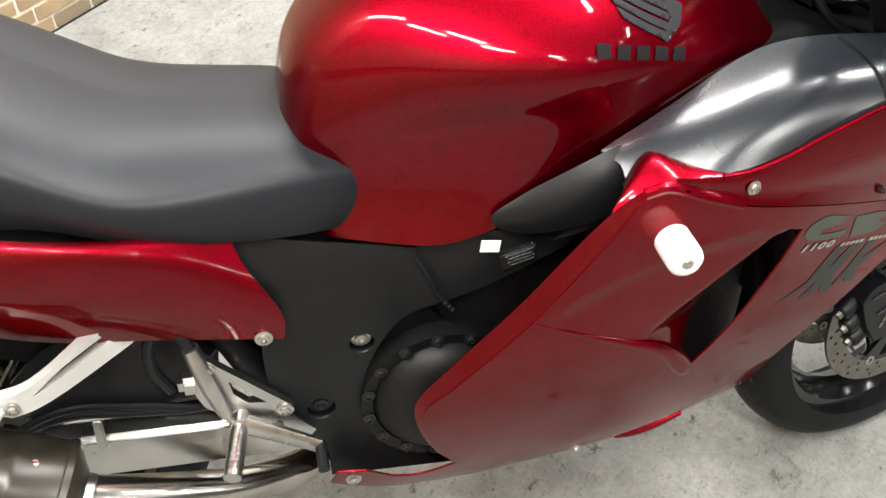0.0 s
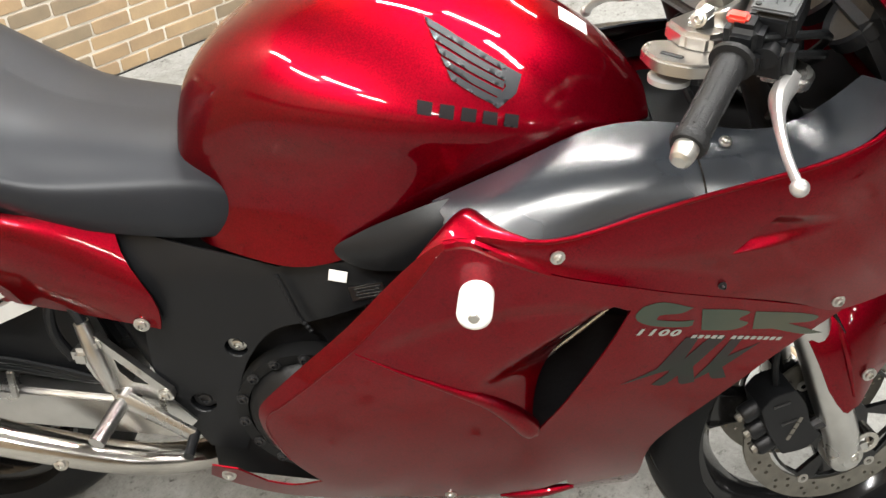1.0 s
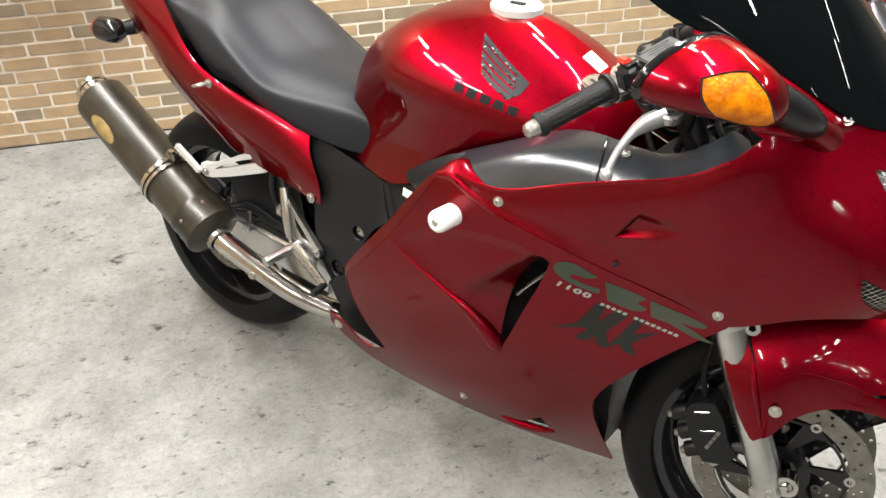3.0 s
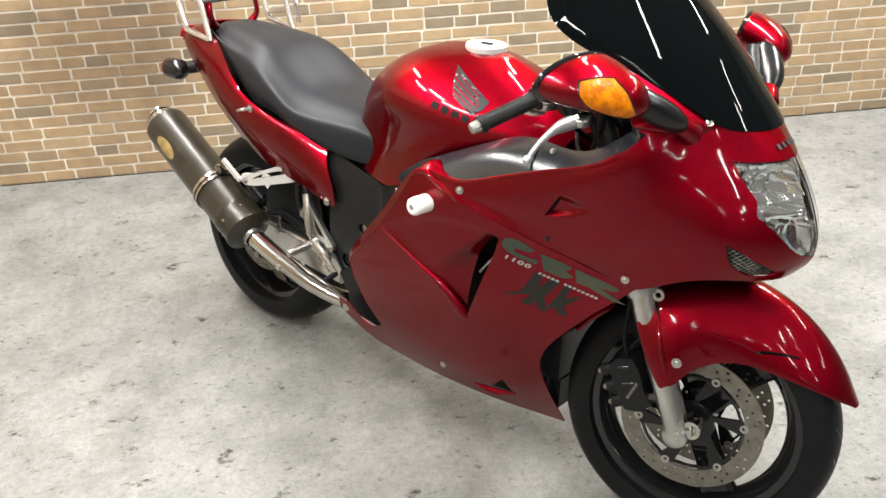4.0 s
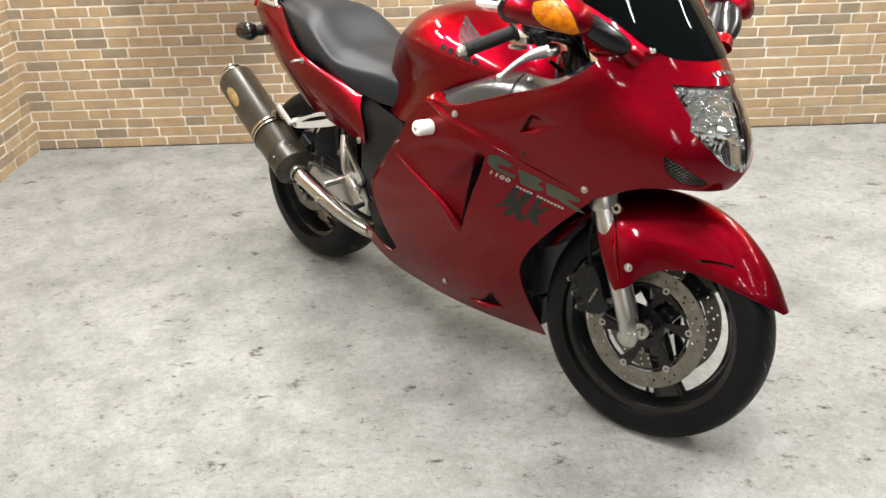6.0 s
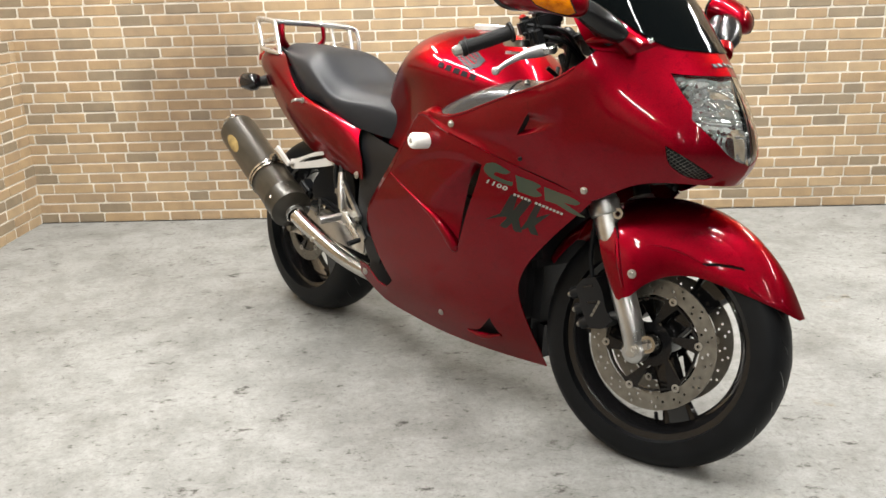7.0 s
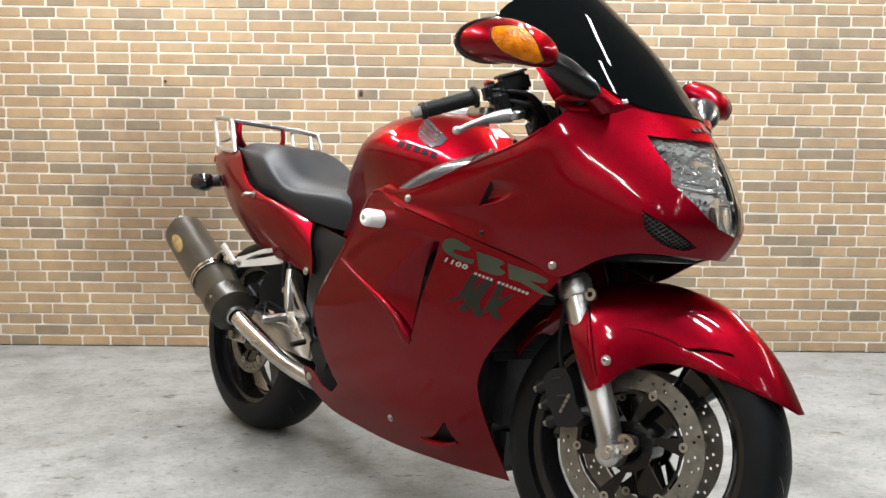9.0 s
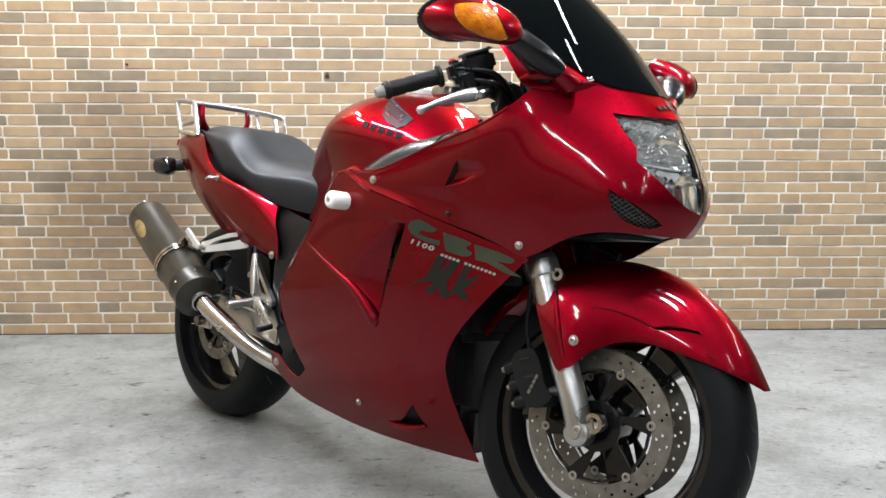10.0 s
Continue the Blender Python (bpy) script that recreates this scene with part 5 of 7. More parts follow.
for s in (-1, 1):
    y = 0.105 * s
    leg = tube([st(FX - 0.006, y, FZ - 0.012), st(FX - 0.016, y, FZ + 0.03), st(FX - 0.048, y, FZ + 0.10), st(FX - 0.092, y, FZ + 0.20), st(FX - 0.136, y, FZ + 0.30)], [0.025, 0.027, 0.0285, 0.029, 0.0295], 20, 4)
    fk = part("fork_leg", leg, ALU, bike, "satin aluminium fork slider")
    up = tube([st(FX - 0.122, y, FZ + 0.292), st(FX - 0.20, y, FZ + 0.48), st(FX - 0.29, y, FZ + 0.68)], 0.0205, 16, 3)
    part("fork_tube", up, DARKM, fk)
    cl = lathe([(0.029, -0.020), (0.036, -0.018), (0.0375, -0.010), (0.0375, 0.014), (0.034, 0.017), (0.034, 0.024), (0.024, 0.028)], aim(st(FX - 0.134, y, FZ + 0.300), AX), 28)
    part("seal_collar", cl, ALU, fk)
    part("clamp_tab", lathe([(0.006, -0.006), (0.013, -0.006), (0.013, 0.006), (0.006, 0.006)], STEER @ pose(FX - 0.092, y + 0.008 * s, FZ + 0.292), 16), ALU, fk)
    foot = lathe([(0, 0.024), (0.011, 0.024), (0.013, 0.020), (0.021, 0.019), (0.026, 0.015), (0.028, 0.008), (0.028, -0.020), (0, -0.020)], aim(st(FX - 0.004, y, FZ - 0.012), STEER.to_3x3() @ Vector((0, s, 0))), 28, closed=False)
    box(0.046, 0.026, 0.030, STEER @ pose(FX + 0.014, y - 0.002 * s, FZ + 0.002, 0, -22, 0), 0.008, 3, bm=foot)
    part("axle_clamp", foot, ALU, fk)
    ring = lathe([(0.012, -0.014), (0.020, -0.014), (0.020, 0.014), (0.012, 0.014)], STEER @ pose(FX + 0.026, y - 0.004 * s, FZ + 0.012), 20)
    part("axle_ring", ring, CHROME, fk)
    bolt("pinch_bolt", st(FX + 0.002, y + 0.020 * s, FZ - 0.004), STEER.to_3x3() @ Vector((0, s, 0)), 0.009, fk)
    # caliper behind the leg
    cm = STEER @ pose(FX - 0.112, 0, FZ + 0.078, 0, -28, 0)
    cal = plate(path2([(-0.034, -0.052), (-0.040, 0.0), (-0.036, 0.050)], [(-0.036, 0.050), (-0.012, 0.062), (0.020, 0.056)], [(0.020, 0.056), (0.026, 0.020), (0.022, -0.020), (0.030, -0.050)], [(0.030, -0.050), (0.0, -0.062), (-0.034, -0.052)], n=4), min(0.066 * s, 0.124 * s), max(0.066 * s, 0.124 * s), m=cm)
    cal.normal_update()
    bmesh.ops.bevel(cal, geom=[e for e in cal.edges if len(e.link_faces) == 2 and e.calc_face_angle(0) > 0.9], offset=0.005, segments=2, affect="EDGES", clamp_overlap=True)
    cp = part("brake_caliper", cal, BLACKP, bike, "black twin-piston front brake caliper")
    for q in (-0.036, 0.0, 0.038):
        part("piston_barrel", lathe([(0, 0.028), (0.012, 0.028), (0.0145, 0.024), (0.0145, 0), (0, 0)], cm @ aim((-0.036, 0.100 * s, q), (-1, 0.15 * s, 0)), 14, closed=False), BLACKP, cp)
        part("caliper_bolt", lathe([(0, 0.036), (0.0055, 0.036), (0.007, 0.033), (0.007, 0.026), (0, 0.026)], cm @ aim((-0.036, 0.100 * s, q), (-1, 0.15 * s, 0)), 8, closed=False), STEEL, cp)
    for q in (-0.026, 0.012):
        part("pad_slot", box(0.026, 0.003, 0.006, cm @ pose(-0.006, 0.1245 * s, q + 0.03, 0, 10, 0), 0.001, 1), GLOSSB, cp)
    br = tube([st(FX - 0.105, 0.112 * s, FZ + 0.03), st(FX - 0.075, 0.112 * s, FZ + 0.055), st(FX - 0.045, 0.108 * s, FZ + 0.062)], [0.006, 0.009, 0.012], 8, 3)
    part("caliper_bracket", br, DARKM, cp)
    if s < 0:
        for k in range(4):
            part("marking_bar", box(0.0058, 0.0012, 0.009, cm @ pose(-0.016 + 0.0085 * k, 0.1248 * s, -0.024 + 0.0075 * k, 0, 48, 0)), STEEL, cp)
    part("brake_hose", tube([st(FX - 0.135, 0.10 * s, FZ + 0.12), st(FX - 0.150, 0.105 * s, FZ + 0.18), st(FX - 0.150, 0.11 * s, FZ + 0.26), st(FX - 0.165, 0.10 * s, FZ + 0.36), st(FX - 0.21, 0.08 * s, FZ + 0.46)], 0.0055, 8, 5), RUBBER, cp)

part("axle", lathe([(0, -0.12), (0.013, -0.12), (0.013, 0.12), (0, 0.12)], STEER @ pose(FX, 0, FZ), 16, closed=False), STEEL, bike)
part("fork_bridge", box(0.09, 0.24, 0.05, STEER @ pose(FX - 0.175, 0, FZ + 0.42, 0, -25, 0), 0.012), DARKM, bike)

# ---- front mudguard ----
G_A = [22, 26, 32, 41, 50, 60, 70, 80, 87, 93, 98, 104, 110, 118, 123, 130, 140, 152]
G_EDGE = [0.340, 0.320, 0.291, 0.255, 0.230, 0.210, 0.190, 0.168, 0.152, 0.137, 0.124, 0.116, 0.115, 0.121, 0.200, 0.270, 0.285, 0.290]
G_WIDE = [0.020, 0.042, 0.060, 0.072, 0.0795, 0.087, 0.097, 0.109, 0.119, 0.1285, 0.1355, 0.1420, 0.1455, 0.1440, 0.128, 0.098, 0.084, 0.074]
G_TOP = [0.346, 0.343, 0.342, 0.342, 0.342, 0.343, 0.343, 0.342, 0.341, 0.340, 0.340, 0.340, 0.340, 0.340, 0.338, 0.335, 0.332, 0.330]


G_AT = smooth_stat(G_A)
G_ROW = list(zip(G_WIDE, G_EDGE, G_TOP))
G_FIT = rails(G_ROW, G_ROW, G_ROW, G_ROW)


def fender_surface(a, q):
    """a: degrees round the wheel over 100, from straight ahead; q: -1 right edge .. 1 left edge."""
    w, e, top = G_FIT(G_AT(a * 100), 1)
    h = abs(q)
    deep = top - e
    bend = min(0.058, deep * 0.75)
    drop = bend * (1 - math.cos(min(1, h / 0.5) * math.pi / 2)) + (deep - bend) * max(0, (h - 0.5) / 0.5)
    full = 1.5 + 2.2 * smooth01((a - 0.62) / 0.45)
    y = w * math.sqrt(max(0, 1 - max(0, 1 - drop / deep) ** full))
    r = top - drop
    return STEER @ Vector((FX + r * math.cos(radians(a * 100)), math.copysign(y, q), FZ + r * math.sin(radians(a * 100))))


def fout(p):
    return p - st(FX, 0, FZ)


FHALF = [(0.22 + 0.92 * k / 46, 1) for k in range(47)] + [(1.165, 0.99), (1.185, 0.96), (1.195, 0.90)] + [(1.195 - 0.01 * k / 6, 0.90 - 0.32 * k / 6) for k in range(1, 7)]
FHALF += path2([(1.15, 0.555), (1.10, 0.52), (1.075, 0.42), (1.075, 0.30), (1.10, 0.19), (1.16, 0.14), (1.22, 0.15)], n=4) + [(1.22 + 0.30 * k / 10, 0.15 + 0.55 * min(1, k / 5)) for k in range(1, 11)]
FEND = [(a, -q) for a, q in FHALF] + [(1.52, -0.7 + 1.4 * k / 12) for k in range(1, 12)] + FHALF[::-1] + [(0.22, 1 - 2 * k / 14) for k in range(1, 14)]
FSLIT = [(0.630, -0.780), (0.585, -0.690), (0.535, -0.575), (0.488, -0.455), (0.470, -0.452), (0.512, -0.570), (0.558, -0.690), (0.606, -0.790)]
fender = shell("front_mudguard", FEND, fender_surface, RED, bike, holes=[FSLIT, [(a, -h) for a, h in FSLIT]], step=0.035, out=fout, eps=0.006, thick=0.003, label="candy red front mudguard")
CROWN = path2([(0.985, 0.645), (0.86, 0.675), (0.74, 0.72), (0.632, 0.775)], [(0.632, 0.775), (0.587, 0.685), (0.537, 0.570), (0.490, 0.450)], [(0.490, 0.450), (0.60, 0.36), (0.74, 0.34), (0.88, 0.40), (0.985, 0.645)], n=8)


def crown_surface(a, q):
    """The upper panel of the mudguard: flush along its top, proud along the crease and the slit."""
    h = abs(q)
    p = fender_surface(a, q)
    n = (fender_surface(a + 0.01, q) - fender_surface(a - 0.01, q)).cross(fender_surface(a, q + 0.01) - fender_surface(a, q - 0.01)).normalized()
    n = n if n.dot(fout(p)) > 0 else -n
    return p + n * (-0.0010 + 0.0058 * smooth01((1.0 - a) / 0.34) * smooth01((h - 0.31 - 0.12 * smooth01((a - 0.6) / 0.3)) / 0.34))


for sg in (-1, 1):
    shell("mudguard_crown", [(a, sg * h) for a, h in CROWN], crown_surface, RED, fender, step=0.022, out=fout, eps=0.008, thick=0.006)
    part("crease_edge", tube([crown_surface(a, sg * h) for a, h in ((0.96, 0.651), (0.86, 0.675), (0.74, 0.72), (0.634, 0.772))], [0.0006, 0.0016, 0.002, 0.0016], 8, 5), RED, fender)
    part("mudguard_crease", tube([fender_surface(a, q * sg) for a, q in ((1.085, 0.5), (1.08, 0.7), (1.07, 0.93))], [0.002, 0.006, 0.003], 8, 4), RED, fender)
    part("mudguard_groove", tube([fender_surface(a, q * sg) for a, q in ((1.095, 0.46), (1.085, 0.52), (1.07, 0.60))], [0.0035, 0.003, 0.001], 8, 4), GLOSSB, fender)
bolt("mudguard_bolt", st(0.720, -0.1405, 0.450), STEER.to_3x3() @ Vector((0, -1, 0)), 0.007, fender)

# ---- handlebars ----
def bar_side(s):
    """One clip-on bar with grip, end weight, lever and switch box; s -1 is the throttle side."""
    if s < 0:
        e, i = Vector((0.378, -0.344, 0.931)), Vector((0.445, -0.222, 0.985))
    else:
        e, i = STEER @ Vector((0.308, 0.330, 0.899)), STEER @ Vector((0.388, 0.222, 0.958))
    d = (i - e).normalized()
    grip = bmesh.new()
    prof = [(0, 0.0), (0.0165, 0.0), (0.0185, 0.004), (0.0185, 0.010)]
    prof += [(0.0155, 0.013), (0.0155, 0.06), (0.0163, 0.10)]
    prof += [(0.0168, 0.118), (0.023, 0.120), (0.023, 0.126), (0.017, 0.128), (0, 0.128)]
    lathe(prof, aim(e, d), 24, closed=False, bm=grip)
    g = part("handlebar_grip", grip, GRIP, bike, "black rubber handlebar grip")
    for k in range(8):
        am_ = aim(e, d) @ pose(0, 0, 0, 0, 45 * k, 0)
        for y_ in (0.030, 0.062, 0.092):
            part("grip_rib", box(0.0028, 0.024, 0.0012, am_ @ pose(0, y_, 0.0158), 0.0005, 1), GRIP, g)
    part("bar_end", lathe([(0, -0.020), (0.007, -0.020), (0.0105, -0.017), (0.0120, -0.010), (0.0125, 0), (0, 0)], aim(e, d), 20, closed=False), BOLT, g)
    sw = box(0.04, 0.036, 0.046, aim(i + d * 0.012, d), 0.010, 3)
    box(0.022, 0.05, 0.03, aim(i + d * 0.02 + Vector((0.02, 0, -0.016)), d), 0.008, 3, bm=sw)
    swp = part("switch_box", sw, BLACKP, bike, "black handlebar switch box")
    if s < 0:
        part("kill_switch", box(0.022, 0.014, 0.010, aim(i + Vector((-0.006, 0.006, 0.026)), d), 0.003), REDPLASTIC, swp, "red kill switch")
    root = Vector((0.508, -0.205, 0.941)) if s < 0 else STEER @ Vector((0.462, 0.214, 0.919))
    ball = Vector((0.492, -0.340, 0.889)) if s < 0 else STEER @ Vector((0.421, 0.345, 0.856))
    bow = [(0.0, 0.0), (0.2, -0.013), (0.42, -0.016), (0.72, -0.011), (1.0, 0.0)]
    lev = tube([root.lerp(ball, f_) + Vector((x_, 0, 0.004 * (1 - abs(2 * f_ - 1)))) for f_, x_ in bow], [0.0125, 0.0112, 0.0068, 0.0052, 0.005], 10, 6, flat=1.2)
    lv = part("lever", lev, LEVERM, bike, "bright aluminium hand lever with a ball end")
    part("lever_ball", lathe([(0.0095 * math.sin(math.pi * k / 8), -0.0095 * math.cos(math.pi * k / 8)) for k in range(9)], Matrix.Translation(ball), 16, closed=False), LEVERM, lv)
    piv = lathe([(0, -0.009), (0.016, -0.009), (0.019, -0.006), (0.019, 0.006), (0.016, 0.009), (0, 0.009)], aim(root + Vector((0.006, 0.006, 0.002)), Vector((0.1, -0.35, 1))), 20, closed=False)
    box(0.034, 0.03, 0.016, aim(root + Vector((-0.012, 0.012, 0.004)), d), 0.005, 3, bm=piv)
    part("lever_bracket", piv, ALU if s < 0 else BLACKP, lv)
    tubein = tube([i + d * 0.03, i + d * 0.075], 0.0125, 14, straight=True)
    part("bar_tube", tubein, DARKM, g)
    if s < 0:
        rm = aim((0.487, -0.190, 1.014), d) @ pose(0, 0, 0, 0, 0, 0)
        rs = part("fluid_reservoir", box(0.046, 0.068, 0.042, rm @ pose(0, 0, -0.006), 0.008, 3), BLACKP, bike, "black brake fluid reservoir with a grey lid")
        part("lid", box(0.044, 0.066, 0.005, rm @ pose(0, 0, 0.0175), 0.002), LIDGREY, rs, "grey lid with dark lettering lines")
        for k in range(5):
            part("lettering_bar", box(0.0016, 0.044 - 0.01 * (k % 2), 0.0005, rm @ pose(-0.013 + 0.0065 * k, 0, 0.0203)), DARKM, rs)
        for qx, qy in ((-0.016, -0.026), (0.016, 0.026)):
            part("lid_screw", lathe([(0, 0.0215), (0.003, 0.0215), (0.0035, 0.019), (0, 0.019)], rm @ pose(qx, qy, 0, 90, 0, 0), 8, closed=False), DARKM, rs)
        part("master_cylinder", tube([(0.470, -0.226, 0.972), (0.487, -0.192, 0.986), (0.500, -0.160, 0.994)], [0.013, 0.016, 0.014], 14, 3), BLACKP, rs)
        part("bar_clamp_half", box(0.05, 0.034, 0.05, aim((0.482, -0.205, 0.968), d), 0.010, 3), BLACKP, rs)
        part("brake_hose", tube([(0.500, -0.162, 0.990), (0.522, -0.148, 0.975), (0.530, -0.15, 0.93), (0.515, -0.15, 0.87)], 0.0065, 8, 5), RUBBER, rs)
        for dz in (0.0, -0.02):
            part("throttle_cable", tube([i + Vector((0.01, -0.002, 0.008 + dz)), i + Vector((0.05, 0.01, 0.006 + dz)), i + Vector((0.10, 0.04, -0.005 + dz)), i + Vector((0.10, 0.12, -0.07))], 0.005, 8, 5), RUBBER, swp)


for s in (-1, 1):
    bar_side(s)
yoke = box(0.07, 0.26, 0.018, Matrix.Translation(STEER @ Vector((0.46, 0, 0.955))) @ Matrix.Rotation(radians(13), 4, AX) @ pose(0, 0, 0, 0, -25, 0), 0.008, 3)
bc = part("bar_clamp", lathe([(0.017, -0.016), (0.027, -0.016), (0.029, -0.013), (0.029, 0.013), (0.027, 0.016), (0.017, 0.016)], aim((0.448, -0.130, 0.984), AX), 24), ALU, bike, "cast aluminium handlebar clamp")
part("clamp_ear", box(0.034, 0.022, 0.026, pose(0.423, -0.148, 0.982, 0, -25, 35), 0.005, 3), ALU, bc)
part("adjuster_cap", lathe([(0, 0.034), (0.009, 0.034), (0.010, 0.026), (0.016, 0.025), (0.017, 0.012), (0, 0.012)], aim((0.448, -0.130, 0.984), AX), 6, closed=False), STEEL, bc)
bolt("clamp_bolt", (0.415, -0.160, 0.988), (-0.6, -0.7, 0.3), 0.006, bc)
# bright clip-on bracket beside the yoke: a lobed lower plate under a chamfered block
LAID = pose(0, 0, 0, 90, 0, 0)
lobe = plate(path2([(0.356, 0.168), (0.362, 0.192), (0.376, 0.210), (0.400, 0.220)], [(0.400, 0.220), (0.436, 0.212), (0.446, 0.18)], [(0.446, 0.18), (0.42, 0.150)], [(0.42, 0.150), (0.385, 0.145), (0.364, 0.152), (0.356, 0.168)], n=4), 0.944, 0.960, m=LAID)
lobe.normal_update()
bmesh.ops.bevel(lobe, geom=[e for e in lobe.edges if len(e.link_faces) == 2 and e.calc_face_angle(0) > 0.9], offset=0.003, segments=2, affect="EDGES")
part("bracket_lobe", lobe, ALU, bc)
block = plate([(0.384, 0.132), (0.398, 0.172), (0.424, 0.186), (0.458, 0.165), (0.466, 0.105), (0.428, 0.088)], 0.956, 0.978, m=LAID)
block.normal_update()
bmesh.ops.bevel(block, geom=[e for e in block.edges if len(e.link_faces) == 2 and e.calc_face_angle(0) > 0.5], offset=0.005, segments=2, affect="EDGES")
part("bracket_block", block, ALU, bc)
part("bracket_slot", box(0.026, 0.006, 0.002, pose(0.385, -0.192, 0.9608, 0, 0, -35), 0.0008, 1), DARKM, bc)
part("bracket_washer", lathe([(0, 0.004), (0.020, 0.004), (0.023, 0.002), (0.023, -0.004), (0, -0.004)], pose(0.388, -0.180, 0.930, 90, 0, 0), 24, closed=False), LEVERM, bc)
yk = part("top_yoke", yoke, DARKM, bike, "dark cast top yoke")
for s in (-1, 1):
    part("fork_cap", lathe([(0, 0.03), (0.014, 0.03), (0.017, 0.026), (0.022, 0.016), (0.024, 0), (0, 0)], aim(STEER @ Vector((0.452, 0.105 * s, 0.955)), AX), 18, closed=False), DARKM if s < 0 else STEEL, yk)
dash = box(0.06, 0.36, 0.13, pose(0.632, 0, 0.965, 0, -35, 0), 0.02, 3)
ds = part("instrument_panel", dash, BLACKP, bike, "black instrument panel behind the screen")
for y, r in ((-0.115, 0.044), (0.115, 0.044), (0, 0.055)):
    part("gauge", lathe([(0, 0.004), (r * 0.9, 0.004), (r, 0.010), (r * 1.08, 0.006), (r * 1.1, -0.01), (0, -0.01)], aim((0.600, y, 0.985), (-0.82, 0, 0.57)), 28, closed=False), BLACKP, ds)
inner = box(0.30, 0.36, 0.02, pose(0.56, 0, 0.80, 0, -8, 0), 0.006)
part("inner_fairing", inner, DULLBLACK, bike, "black inner fairing below the handlebars")
part("loom", tube([(0.50, -0.14, 0.93), (0.54, -0.15, 0.88), (0.56, -0.10, 0.84), (0.52, -0.02, 0.85)], 0.009, 8, 5), RUBBER, bike)
for run in (((0.44, -0.12, 0.90), (0.47, -0.06, 0.86), (0.50, 0.04, 0.85), (0.54, 0.14, 0.86)), ((0.43, 0.02, 0.93), (0.47, 0.00, 0.88), (0.53, -0.06, 0.85), (0.60, -0.12, 0.86)), ((0.45, 0.10, 0.92), (0.49, 0.06, 0.87), (0.54, 0.02, 0.84), (0.60, 0.05, 0.86)), ((0.42, -0.06, 0.90), (0.45, -0.10, 0.85), (0.50, -0.13, 0.83), (0.58, -0.15, 0.84))):
    part("control_cable", tube(run, 0.0055, 8, 5), RUBBER, bike)
part("relay_box", box(0.05, 0.07, 0.03, pose(0.52, 0.06, 0.828, 0, -8, 12), 0.005), BLACKP, bike)
part("nose_tray", box(0.24, 0.24, 0.012, pose(0.66, 0, 0.665, 0, -4, 0), 0.004), BLACKP, bike, "black tray below the nose")
chin = bmesh.new()
rim_c = [Vector(p) + Vector((-0.006, 0.006 if p[1] < -0.01 else 0, 0.007)) for p in R_BOT[:4]]
loop_c = rim_c + [Vector((p.x, -p.y, p.z)) for p in rim_c[:0:-1]]
top_c, low_c = [chin.verts.new(p + Vector((0, 0, 0.004))) for p in loop_c], [chin.verts.new(p) for p in loop_c]
chin.faces.new(top_c), chin.faces.new(low_c[::-1])
for k in range(len(loop_c)):
    n_ = (k + 1) % len(loop_c)
    chin.faces.new((low_c[k], low_c[n_], top_c[n_], top_c[k]))
part("chin_panel", chin, BLACKP, bike, smooth=False)
for s in (-1, 1):
    part("seam_backing", tube([(0.530, s * 0.188, 0.652), (0.585, s * 0.179, 0.640), (0.645, s * 0.163, 0.625)], 0.010, 8, 3), BLACKP, bike)

